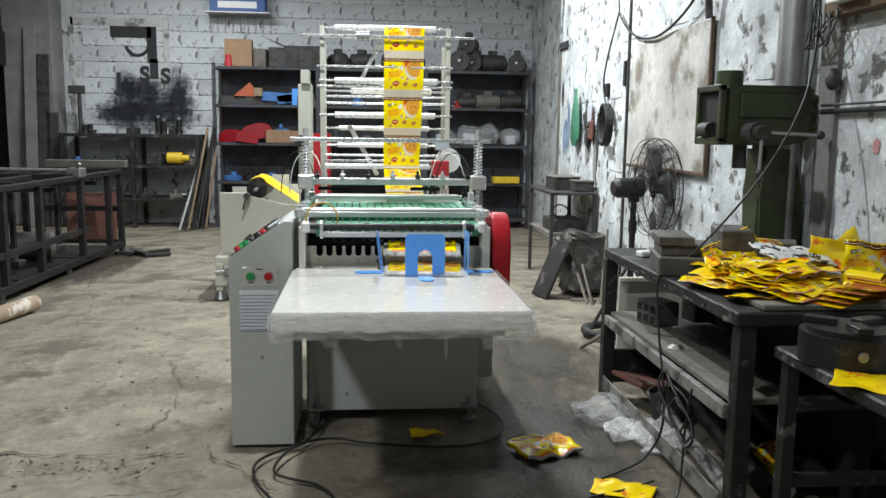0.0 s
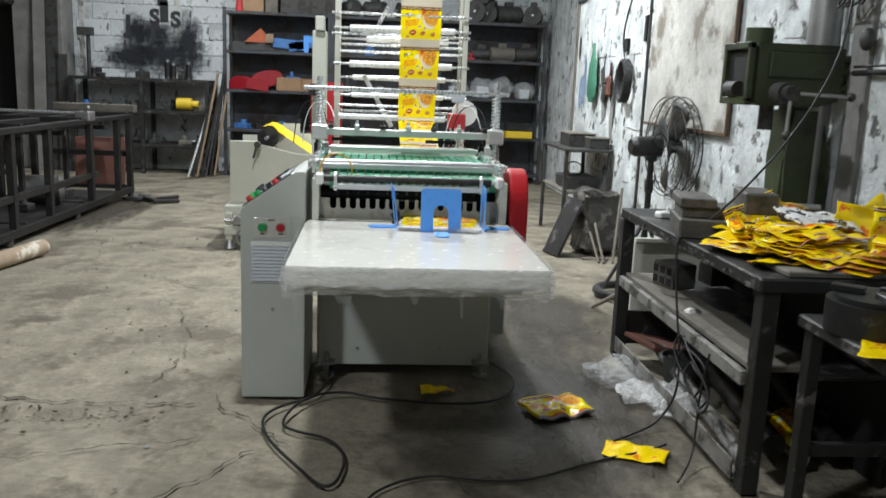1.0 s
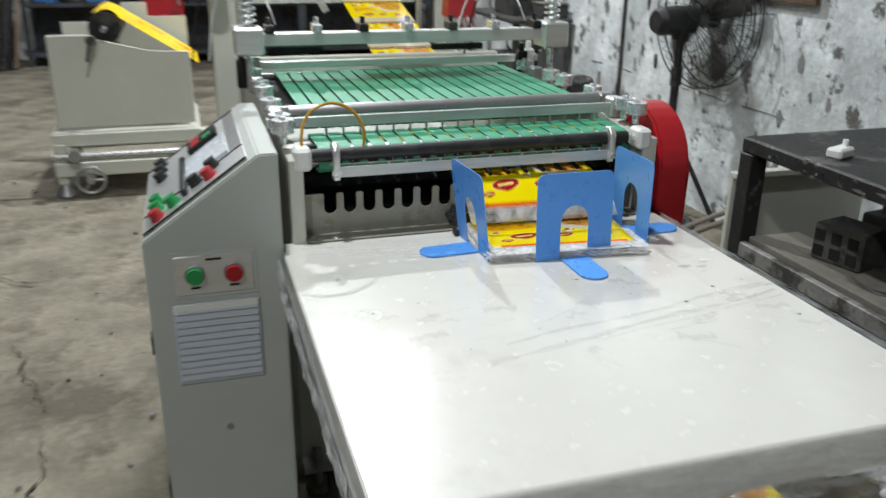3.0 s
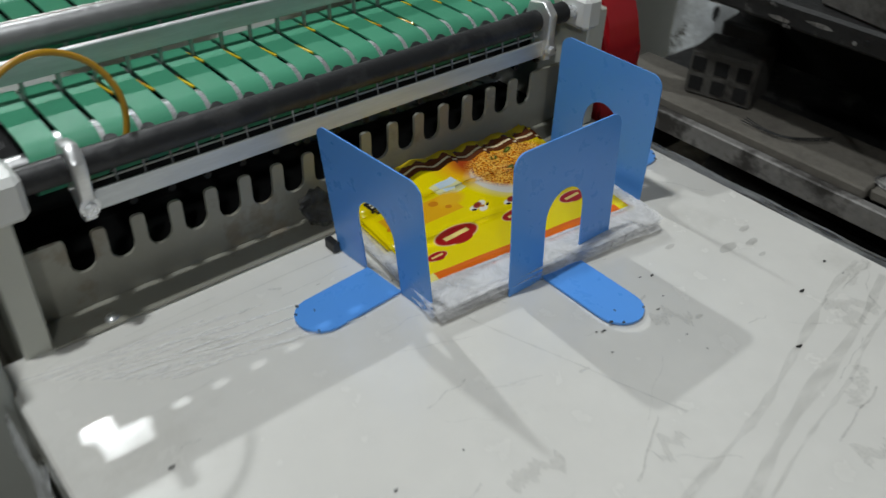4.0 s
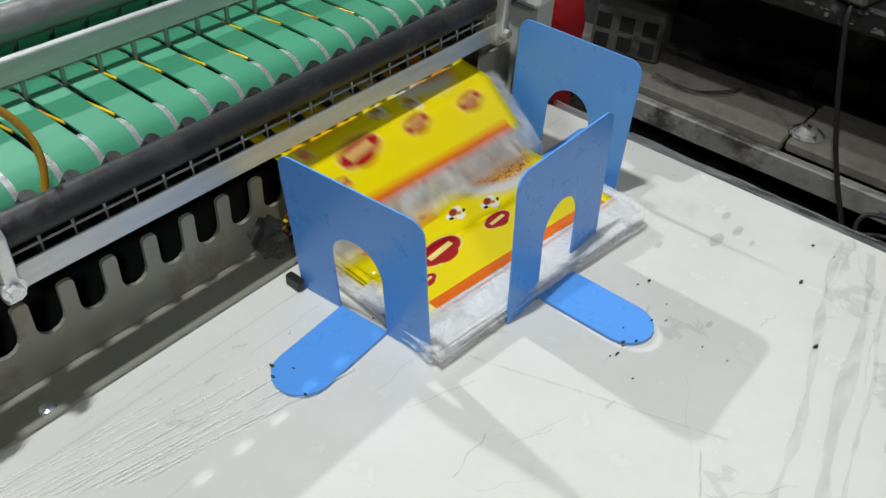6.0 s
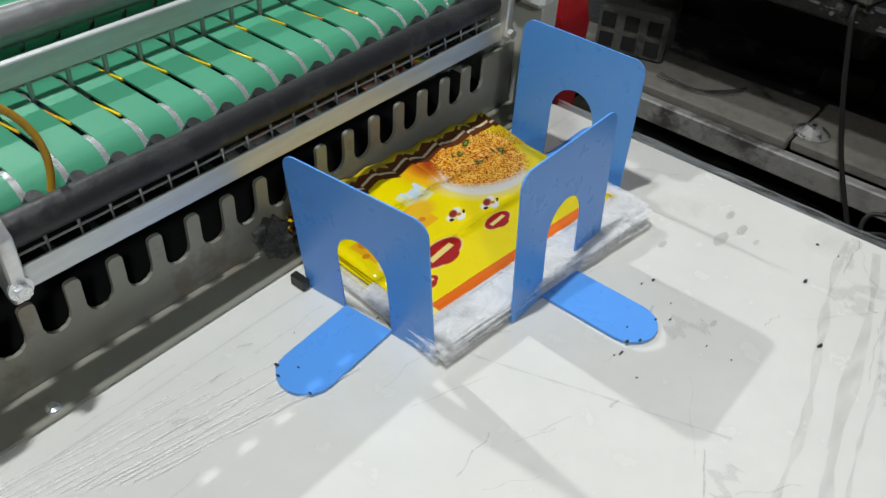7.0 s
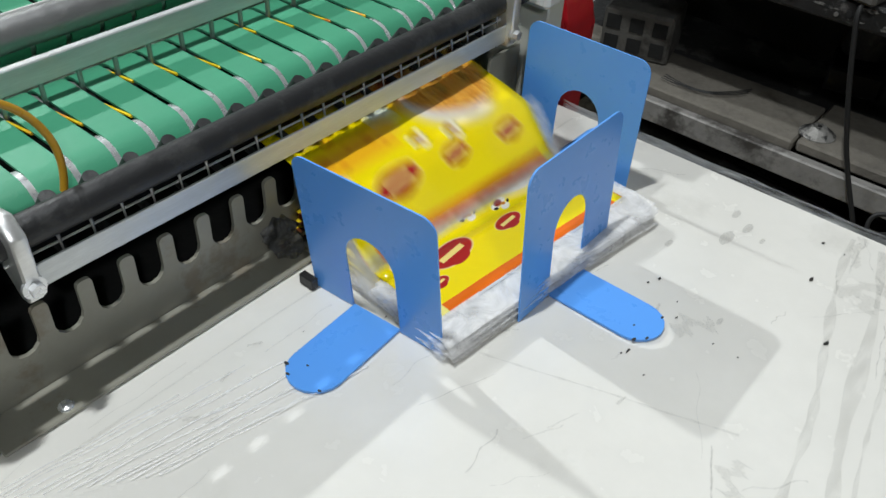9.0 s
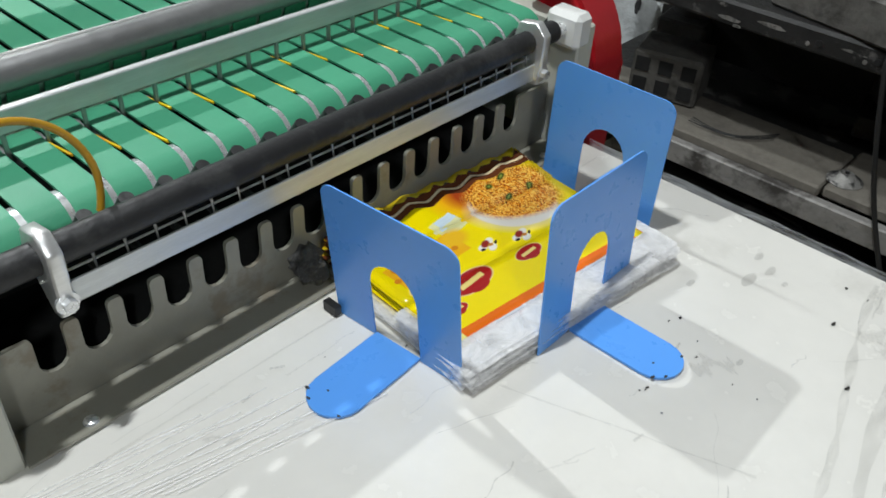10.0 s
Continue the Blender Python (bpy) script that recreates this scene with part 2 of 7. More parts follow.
    # cheese block with holes
    col = mix(rect(-0.074, 0.020, 0.046, 0.017, 6), col, (0.90, 0.45, 0.01))
    col = mix(oval(-0.030, 0.030, 0.018, 0.012, 20, 0.3), col, (0.92, 0.52, 0.02))
    for x, y, r in ((-0.108, 0.026, 0.007), (-0.095, 0.010, 0.005), (-0.052, 0.031, 0.006), (-0.040, 0.018, 0.004), (-0.078, 0.033, 0.004), (-0.118, 0.012, 0.004)):
        col = mix(oval(x, y, r, r * 0.8), col, (0.72, 0.24, 0.01))
    # dark stamp, pale note and red drops near the side edge
    col = mix(rect(-0.108, 0.060, 0.013, 0.008, 12), col, BLK)
    col = mix(rect(-0.108, 0.062, 0.009, 0.0014, 12), col, (0.85, 0.80, 0.55))
    col = mix(rect(-0.108, 0.057, 0.009, 0.0012, 12), col, (0.85, 0.80, 0.55))
    col = mix(oval(-0.090, 0.047, 0.009, 0.0035, 12), col, (0.75, 0.10, 0.02))
    col = mix(rect(-0.084, 0.068, 0.007, 0.005, 12), col, PALE)
    col = mix(rect(-0.062, 0.064, 0.010, 0.0016, 12), col, (0.35, 0.16, 0.02))
    col = mix(rect(-0.062, 0.060, 0.010, 0.0010, 12), col, (0.35, 0.16, 0.02))
    col = mix(oval(-0.112, -0.010, 0.010, 0.0075, 15), col, (0.93, 0.75, 0.30))
    col = mix(oval(-0.112, -0.010, 0.007, 0.0050, 15), col, (0.75, 0.10, 0.02))
    # small flower marks in dark red, white and black
    for x, y in ((-0.010, 0.001), (0.030, -0.008)):
        for du, dv in ((-0.007, 0.0), (0.005, 0.004), (0.002, -0.005)):
            col = mix(oval(x + du, y + dv, 0.0062, 0.0040, 25 + 900 * du, 0.2), col, CRM)
        col = mix(oval(x - 0.001, y + 0.003, 0.0065, 0.0040, 30, 0.2), col, (0.30, 0.03, 0.02))
        col = mix(oval(x + 0.003, y - 0.001, 0.0030, 0.0022, 0, 0.2), col, (0.55, 0.20, 0.02))
        col = mix(oval(x - 0.009, y - 0.003, 0.0030, 0.0020), col, BLK)
        col = mix(oval(x + 0.010, y - 0.001, 0.0032, 0.0014, 40), col, BLK)
    # red badges: a pale rim, a red oval with pointed crown, a cream bar
    for x, y, k_ in ((-0.062, -0.030, 1.0), (0.015, -0.032, 0.66), (0.092, -0.036, 0.66), (-0.100, -0.052, 0.45)):
        col = mix(oval(x, y, 0.029 * k_, 0.0140 * k_, 8), col, (0.92, 0.62, 0.30))
        col = mix(oval(x, y, 0.0275 * k_, 0.0128 * k_, 8), col, RED)
        col = mix(oval(x + 0.002 * k_, y - 0.010 * k_, 0.013 * k_, 0.0058 * k_, 8), col, RED)
        col = mix(rect(x, y, 0.0165 * k_, 0.0030 * k_, 8), col, (0.90, 0.70, 0.22))
    # brown band at the trailing edge with a cream wave and a zigzag rim
    sp = nt.nodes.new("ShaderNodeSeparateXYZ")
    L(src, sp.inputs[0])
    wob = math_("MULTIPLY", math_("SINE", math_("MULTIPLY", sp.outputs[0], 130.0)), 0.0022)
    vv = math_("SUBTRACT", sp.outputs[1], wob)
    col = mix(math_("GREATER_THAN", vv, 0.086), col, BRN)
    col = mix(math_("LESS_THAN", math_("ABSOLUTE", math_("SUBTRACT", vv, 0.0955)), 0.0016), col, (0.86, 0.70, 0.42))
    zig = math_("MULTIPLY", math_("PINGPONG", sp.outputs[0], 0.009), 0.55)
    col = mix(math_("GREATER_THAN", math_("SUBTRACT", sp.outputs[1], zig), 0.1030), col, (0.90, 0.66, 0.02))
    # orange strip at the leading edge and a pale rim
    col = mix(rect(0.0, -0.0790, 0.2, 0.0058), col, ORA)
    if repeat:
        col = mix(rect(0.0, -0.088, 0.2, 0.024, 0, 0.1), col, (0.66, 0.58, 0.46))
    else:
        col = mix(rect(0.0, -0.0870, 0.2, 0.0022), col, (0.80, 0.77, 0.75))
        col = mix(rect(0.128, -0.0790, 0.006, 0.0058), col, YEL)
        col = mix(rect(-0.126, -0.0790, 0.008, 0.0058), col, (0.90, 0.80, 0.25))
    L(col, p.inputs["Base Color"])
    p.inputs["Roughness"].default_value = 0.22
    b = nt.nodes.new("ShaderNodeBump")
    b.inputs["Strength"].default_value, b.inputs["Distance"].default_value = 0.35, 0.004
    L(nz(22, 3), b.inputs["Height"])
    L(b.outputs[0], p.inputs["Normal"])
    return m


M["print"] = printed("bag_print")
M["web"] = printed("web_print", 0.21)


M["orange_dull"] = mat("dull_orange_paint", (0.42, 0.10, 0.04), 0.6, vary=0.2, bump=0.1)
M["yellowplain"] = mat("yellow_paint", (0.72, 0.50, 0.03), 0.45, vary=0.15, bump=0.05)
M["wallplain"] = mat("whitewash", (0.55, 0.55, 0.54), 0.85, vary=0.15, bump=0.4, stain=(0.2, 0.2, 0.19), stain_amount=0.3, stain_scale=5)
M["rustred"] = mat("red_brown_plate", (0.15, 0.06, 0.045), 0.65, vary=0.25, bump=0.2)
M["tubecard"] = mat("worn_card_tube", (0.36, 0.27, 0.19), 0.85, vary=0.2, bump=0.2, stain=(0.6, 0.55, 0.48), stain_amount=0.3, stain_scale=9)
M["darkfilm"] = film_material("dark_crumpled_film", (0.10, 0.10, 0.10), 0.75, 0.15)


def clear_film(name, tint, share):
    """Clear film that scatters part of the light on to its far side."""
    m = bpy.data.materials.new(name)
    m.use_nodes = True
    nt = m.node_tree
    L = nt.links.new
    p, out = nt.nodes["Principled BSDF"], nt.nodes["Material Output"]
    p.inputs["Base Color"].default_value, p.inputs["Roughness"].default_value = (*tint, 1), 0.14
    tl, tr, half, mixer = (nt.nodes.new(n) for n in ("ShaderNodeBsdfTranslucent", "ShaderNodeBsdfTransparent", "ShaderNodeMixShader", "ShaderNodeMixShader"))
    tl.inputs[0].default_value = (*tint, 1)
    half.inputs[0].default_value = 0.3
    L(p.outputs[0], half.inputs[1])
    L(tl.outputs[0], half.inputs[2])
    tc, nz = nt.nodes.new("ShaderNodeTexCoord"), nt.nodes.new("ShaderNodeTexNoise")
    nz.inputs["Scale"].default_value, nz.inputs["Detail"].default_value, nz.inputs["Distortion"].default_value = 40, 4, 1.5
    L(tc.outputs["Object"], nz.inputs["Vector"])
    r = nt.nodes.new("ShaderNodeMapRange")
    r.inputs[1].default_value, r.inputs[2].default_value, r.inputs[3].default_value, r.inputs[4].default_value = 0.3, 0.7, share * 0.4, share * 1.7
    L(nz.outputs["Fac"], r.inputs[0])
    L(r.outputs[0], mixer.inputs[0])
    L(tr.outputs[0], mixer.inputs[1])
    L(half.outputs[0], mixer.inputs[2])
    L(mixer.outputs[0], out.inputs["Surface"])
    b = nt.nodes.new("ShaderNodeBump")
    b.inputs["Strength"].default_value, b.inputs["Distance"].default_value = 0.4, 0.006
    L(nz.outputs["Fac"], b.inputs["Height"])
    L(b.outputs[0], p.inputs["Normal"])
    return m


M["hem"] = clear_film("milky_film", (0.96, 0.955, 0.955), 0.42)
M["iron"] = mat("dusty_cast_iron", (0.12, 0.115, 0.105), 0.6, 0.2, vary=0.3, bump=0.3, stain=(0.04, 0.037, 0.033), stain_amount=0.4, stain_scale=10, edge=0.15)
M["pinbar"] = mat("scuffed_bright_bar", (0.62, 0.64, 0.64), 0.36, 0.5, vary=0.15, bump=0.08, scale=10, stretch=(1, 10, 10))
M["worn"] = mat("bare_worn_steel", (0.34, 0.33, 0.31), 0.5, 0.5, vary=0.3, bump=0.3, stain=(0.04, 0.04, 0.04), stain_amount=0.5, stain_scale=40, edge=0.1)
M["railgrey"] = mat("scuffed_grey_angle", (0.27, 0.26, 0.245), 0.6, 0.2, vary=0.25, bump=0.25, stain=(0.06, 0.055, 0.05), stain_amount=0.4, stain_scale=9, edge=0.12)
M["film_brown"] = mat("brown_film_back", (0.42, 0.13, 0.03), 0.28, vary=0.25, bump=0.2, stain=(0.80, 0.50, 0.03), stain_amount=0.25, stain_scale=14)
M["chip"] = mat("bare_chip", (0.03, 0.03, 0.035), 0.6, vary=0.2, bump=0.1)


M["block"] = mat("whitewashed_block", (0.61, 0.64, 0.655), 0.88, vary=0.16, bump=0.8, scale=5, bump_scale=30, stain=(0.16, 0.16, 0.155), stain_amount=0.22, stain_scale=8, edge=0.07, per_object=0.09)
M["tar"] = mat("tar_black", (0.035, 0.035, 0.037), 0.8, vary=0.3, bump=0.3)
M["redfade"] = mat("faded_red_paint", (0.42, 0.20, 0.20), 0.8, vary=0.25, bump=0.3)
M["bluesmear"] = mat("faded_blue_paint", (0.22, 0.30, 0.42), 0.8, vary=0.3, bump=0.3)
M["crackdark"] = mat("crack_dirt", (0.075, 0.063, 0.048), 0.95, vary=0.3, bump=0.3)


def fading_coat_material(name="soot_stain", tint=(0.018, 0.020, 0.026), most=0.97, rough=0.9):
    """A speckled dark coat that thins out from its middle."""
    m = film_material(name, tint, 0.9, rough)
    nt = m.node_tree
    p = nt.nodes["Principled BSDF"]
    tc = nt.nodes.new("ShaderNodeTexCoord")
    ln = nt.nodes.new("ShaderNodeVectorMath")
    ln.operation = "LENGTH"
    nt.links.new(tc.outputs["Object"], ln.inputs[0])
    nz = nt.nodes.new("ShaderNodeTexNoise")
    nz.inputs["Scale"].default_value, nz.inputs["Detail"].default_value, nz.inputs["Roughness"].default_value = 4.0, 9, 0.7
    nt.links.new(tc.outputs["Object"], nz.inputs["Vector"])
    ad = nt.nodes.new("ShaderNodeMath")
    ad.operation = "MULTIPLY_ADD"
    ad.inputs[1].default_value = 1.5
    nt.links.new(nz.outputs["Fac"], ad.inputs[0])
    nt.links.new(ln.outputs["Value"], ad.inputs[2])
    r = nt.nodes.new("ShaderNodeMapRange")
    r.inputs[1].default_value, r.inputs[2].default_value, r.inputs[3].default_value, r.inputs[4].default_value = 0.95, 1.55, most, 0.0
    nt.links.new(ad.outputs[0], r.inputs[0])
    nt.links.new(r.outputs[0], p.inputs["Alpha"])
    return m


M["soot"] = fading_coat_material()
# floor dirt, deepened by painted shade
M["oil"] = fading_coat_material("floor_dirt_and_shade", (0.052, 0.043, 0.030), 0.93, 0.5)
M["bwprint"] = mat("black_and_white_print", (0.75, 0.75, 0.74), 0.25, vary=0.1, bump=0.3, bump_scale=30, stain=(0.02, 0.02, 0.025), stain_amount=0.3, stain_scale=16, edge=0.02)
M["cone"] = mat("dusty_steel", (0.20, 0.19, 0.175), 0.6, 0.2, vary=0.2, bump=0.2)
M["reddark"] = mat("dark_red_guard_paint", (0.27, 0.008, 0.016), 0.4, vary=0.15, bump=0.05)
M["oldwood"] = mat("grey_old_wood", (0.20, 0.175, 0.145), 0.85, vary=0.3, bump=0.3)


M["scrap"] = mat("scrap_print", (0.92, 0.66, 0.0), 0.22, vary=0.06, bump=0.25, scale=10, bump_scale=40, stain=(0.72, 0.13, 0.015), stain_amount=0.16, stain_scale=11, edge=0.02)


M["smudgedark"] = film_material("dark_smudge", (0.10, 0.09, 0.07), 0.17, 0.6)
M["smudge"] = film_material("grey_smudge", (0.16, 0.15, 0.12), 0.09, 0.6)


# ---- builders ----
def thing(name, label, category, group="", kind="", at=None):
    ob = new(name)
    if at is not None:
        ob.matrix_basis = at
    return tagged(ob, label, category, group, kind)


def part(name, bm, material, parent=None, label="", smooth=True):
    if not isinstance(material, (list, tuple)):
        material = [material]
    me = bpy.data.meshes.new(name)
    bmesh.ops.recalc_face_normals(bm, faces=bm.faces)
    for f in bm.faces:
        f.smooth = smooth
    bm.to_mesh(me)
    bm.free()
    for m_ in material:
        me.materials.append(M[m_] if isinstance(m_, str) else m_)
    if smooth:
        me.set_sharp_from_angle(angle=radians(35))
    ob = new(name, me)
    if parent:
        ob.parent = parent
    return tagged(ob, label)


def box(bm, x0, x1, y0, y1, z0, z1, bevel=0.002, m=None, idx=0):
    """A box with softened edges."""
    r = bmesh.ops.create_cube(bm, size=1)
    vs = r["verts"]
    bmesh.ops.scale(bm, verts=vs, vec=(abs(x1 - x0), abs(y1 - y0), abs(z1 - z0)))
    bmesh.ops.translate(bm, verts=vs, vec=((x0 + x1) / 2, (y0 + y1) / 2, (z0 + z1) / 2))
    if m is not None:
        bmesh.ops.transform(bm, matrix=m, verts=vs)
    fs = {f for v in vs for f in v.link_faces}
    for f in fs:
        f.material_index = idx
    if bevel:
        es = list({e for v in vs for e in v.link_edges})
        bmesh.ops.bevel(bm, geom=es, offset=bevel, segments=1, profile=0.5, affect="EDGES")
    return bm


def rod(bm, a, b, r, seg=16, r2=None, idx=0, caps=True):
    """A round bar from a to b."""
    a, b = Vector(a), Vector(b)
    d = b - a
    q = d.to_track_quat("Z", "Y").to_matrix().to_4x4()
    res = bmesh.ops.create_cone(bm, cap_ends=caps, segments=seg, radius1=r, radius2=r if r2 is None else r2, depth=d.length)
    bmesh.ops.transform(bm, matrix=Matrix.Translation((a + b) / 2) @ q, verts=res["verts"])
    for f in {f for v in res["verts"] for f in v.link_faces}:
        f.material_index = idx
    return bm


def ball(bm, c, r, seg=12, flat=1.0):
    res = bmesh.ops.create_uvsphere(bm, u_segments=seg, v_segments=max(6, seg // 2), radius=r)
    bmesh.ops.scale(bm, verts=res["verts"], vec=(1, 1, flat))
    bmesh.ops.translate(bm, verts=res["verts"], vec=c)
    return bm


def prism(bm, outline, a0, a1, axis="y", idx=0):
    """An outline of 2D points drawn out between a0 and a1 along an axis."""
    def at(u, v, w):
        return {"x": (w, u, v), "y": (u, w, v), "z": (u, v, w)}[axis]
    lo = [bm.verts.new(at(u, v, a0)) for u, v in outline]
    hi = [bm.verts.new(at(u, v, a1)) for u, v in outline]
    fs = [bm.faces.new(lo), bm.faces.new(hi[::-1])]
    n = len(outline)
    for i in range(n):
        fs.append(bm.faces.new((lo[i], lo[(i + 1) % n], hi[(i + 1) % n], hi[i])))
    for f in fs:
        f.material_index = idx
    return bm


def tube(name, points, r, material, parent=None, label="", res=6):
    """A bent hose or cable through points."""
    cu = bpy.data.curves.new(name, "CURVE")
    cu.dimensions, cu.bevel_depth, cu.bevel_resolution, cu.resolution_u, cu.use_fill_caps = "3D", r, 3, res, True
    sp = cu.splines.new("NURBS")
    sp.points.add(len(points) - 1)
    for p_, q in zip(sp.points, points):
        p_.co = (*q, 1)
    sp.use_endpoint_u, sp.order_u = True, 3
    me = bpy.data.meshes.new_from_object(bpy.data.objects.new("tmp", cu))
    for f in me.polygons:
        f.use_smooth = True
    me.materials.clear()
    me.materials.append(M[material])
    ob = new(name, me)
    if parent:
        ob.parent = parent
    return tagged(ob, label)


def B():
    return bmesh.new()


def rounded(w, h, r, n=6, base=0.0):
    """The outline of a plate of width w and height h with rounded upper corners."""
    pts = [(-w / 2, base), (w / 2, base)]
    for k in range(n + 1):
        a = k / n * math.pi / 2
        pts.append((w / 2 - r + r * math.cos(a), base + h - r + r * math.sin(a)))
    for k in range(n + 1):
        a = math.pi / 2 + k / n * math.pi / 2
        pts.append((-w / 2 + r + r * math.cos(a), base + h - r + r * math.sin(a)))
    return pts


# ---- the hall ----
XL, XR, YB, YF, H = -5.3, 1.68, 8.0, -5.5, 3.7


def hall():
    bm = B()
    n = 300
    vs = {}
    for i in range(n + 1):
        for j in range(n + 1):
            x, y = XL - 0.2 + (XR + 0.7 - XL) * i / n, YF + (YB + 0.1 - YF) * j / n
            z = 0.007 * (noise.noise(Vector((x * 0.9, y * 0.9, 0))) + 0.5 * noise.noise(Vector((x * 3, y * 3, 3)))) - 0.006
            if -2.7 < x < 1.0 and -2.5 < y < 3.0:
                z += 0.0022 * noise.noise(Vector((x * 11, y * 11, 5))) + 0.0014 * noise.noise(Vector((x * 27, y * 27, 6))) - 0.001
                # broken step in the screed left of the machine
                e = y + 0.16 + 0.05 * noise.noise(Vector((x * 4, 0, 1))) + 0.03 * noise.noise(Vector((x * 14, y * 5, 2)))
                if x < -0.9 and -0.24 < e < 0.0:
                    z -= 0.030 * min(1, -e / 0.03) * min(1, (e + 0.24) / 0.16) * min(1, (-0.9 - x) / 0.25)
                h = math.hypot(x + 1.0, (y + 0.45) * 0.8)
                if h < 0.16:
                    z -= 0.009 * min(1, (0.16 - h) / 0.05)
            vs[i, j] = bm.verts.new((x, y, z))
    for i in range(n):
        for j in range(n):
            bm.faces.new((vs[i, j], vs[i + 1, j], vs[i + 1, j + 1], vs[i, j + 1]))
    tagged(part("floor", bm, "floor"), "worn dusty brown concrete floor with cracks and stains", "floor", kind="structure")
    bm = box(B(), XL - 0.2, XR + 0.7, YB, YB + 0.2, -0.02, H, 0)
    tagged(part("wall_north", bm, "wall", smooth=False), "whitewashed block wall with peeling paint and black soot", "wall", kind="structure")
    bm = box(B(), XR, XR + 0.2, YF, 4.9, -0.02, H, 0)
    tagged(part("wall_east", bm, "wall", smooth=False), "peeling whitewashed wall with bare grey patches and rust", "wall", kind="structure")
    bm = box(B(), XR + 0.32, XR + 0.5, 4.9, YB, -0.02, H, 0)
    box(bm, XR, XR + 0.5, 4.86, 4.94, -0.02, H, 0)
    tagged(part("wall_east_recess", bm, "wall", smooth=False), "whitewashed set-back wall beside the steel shelving", "wall", kind="structure")
    # west and south walls are out of view, grey to lessen bounced light
    bm = box(B(), XL - 0.2, XL, YF, YB, -0.02, H, 0)
    tagged(part("wall_west", bm, "cement", smooth=False), "unseen grey wall, toned to cut bounced light", "wall", kind="structure")
    bm = box(B(), XL - 0.2, XR + 0.7, YF - 0.2, YF, -0.02, H, 0)
    tagged(part("wall_south", bm, "cement", smooth=False), "unseen grey wall, toned to cut bounced light", "wall", kind="structure")
    # ceiling out of view, made dark so that it bounces little light
    bm = box(B(), XL - 0.2, XR + 0.7, YF - 0.2, YB + 0.2, H, H + 0.15, 0)
    tagged(part("ceiling", bm, "ceiling", smooth=False), "unseen flat ceiling, darkened to cut bounced light", "ceiling", kind="structure")


hall()

# ---- the bag machine ----
PITCH = 0.0343
SLOT0, SLOT_STEP = -0.400, 0.0377


def machine():
    mc = thing("bag_making_machine", "grey bag making machine with green belts and steel bars", "machine")
    # body
    bm = box(B(), -0.47, 0.262, 0.24, 1.5, 0.06, 0.60, 0.004)
    part("body", bm, "machine", mc)
    bm = box(B(), -0.46, 0.255, 0.222, 0.24, 0.045, 0.56, 0.003)
    part("front_panel", bm, "machine", mc, "grey sheet metal front cover")
    for x0, x1 in ((-0.478, -0.452), (0.236, 0.268)):
        bm = B()
        prism(bm, [(-0.012, 0.64), (0.13, 0.60), (1.5, 0.60), (1.5, 0.875), (0.18, 0.875), (0.06, 0.86), (-0.012, 0.86)], x0, x1, "x")
        bmesh.ops.bevel(bm, geom=list(bm.edges), offset=0.002, segments=1, affect="EDGES")
        part("side_plate", bm, "cream", mc)
    for x in (-0.425, 0.225):
        bm = rod(B(), (x, 0.20, 0.0), (x, 0.20, 0.014), 0.032)
        rod(bm, (x, 0.20, 0.014), (x, 0.20, 0.105), 0.009)
        rod(bm, (x, 0.20, 0.05), (x, 0.20, 0.062), 0.018, 6)
        box(bm, x - 0.035, x + 0.035, 0.165, 0.235, 0.062, 0.072, 0.001)
        part("levelling_foot", bm, "dull", mc)
    for x in (-0.3, 0.05):
        for z in (0.12, 0.48):
            part("screw", rod(B(), (x, 0.222, z), (x, 0.217, z), 0.006, 8), "dull", mc)
    bm = box(B(), 0.262, 0.37, 0.5, 1.3, 0.10, 0.62, 0.006)
    part("drive_housing", bm, "machine", mc)
    # comb plate with slots open at the top
    n = 16
    bm = B()
    out = [(-0.452, 0.703), (0.236, 0.703), (0.236, 0.783)]
    for i in reversed(range(n)):
        x, w = SLOT0 + i * SLOT_STEP, 0.0122
        out += [(x + w + 0.004, 0.783), (x + w + 0.0012, 0.7818), (x + w, 0.779)]
        for k in range(7):
            a = -k / 6 * math.pi
            out.append((x + w * math.cos(a), 0.7545 + w * math.sin(a)))
        out += [(x - w, 0.779), (x - w - 0.0012, 0.7818), (x - w - 0.004, 0.783)]
    out.append((-0.452, 0.783))
    prism(bm, out, 0.022, 0.026, "y")
    part("comb_plate", bm, "slit", mc, "grey steel plate with a row of open slots", smooth=False)
    bm = box(B(), -0.452, 0.236, -0.018, 0.022, 0.7015, 0.7045, 0.001)
    part("flange", bm, "slit", mc)
    for x in (-0.397, 0.205):
        bm = ball(B(), (x, -0.008, 0.7045), 0.0065, 12, 0.5)
        part("screw", bm, "steel", mc)
    # hollow behind the comb, its shade painted as black sheets
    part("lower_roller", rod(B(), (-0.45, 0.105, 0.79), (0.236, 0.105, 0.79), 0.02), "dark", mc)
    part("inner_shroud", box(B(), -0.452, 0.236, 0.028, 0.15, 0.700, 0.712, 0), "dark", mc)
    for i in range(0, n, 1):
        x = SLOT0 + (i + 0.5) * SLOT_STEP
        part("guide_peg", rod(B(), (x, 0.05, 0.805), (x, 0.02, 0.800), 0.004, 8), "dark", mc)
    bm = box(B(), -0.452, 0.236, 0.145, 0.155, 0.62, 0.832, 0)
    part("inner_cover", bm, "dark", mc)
    # rubber-covered press bar with its end blocks, bracket and flat bar
    bm = rod(B(), (-0.45, 0.006, 0.862), (0.205, 0.006, 0.862), 0.0125, 20)
    part("press_roller", bm, "black", mc, "black rubber press roller")
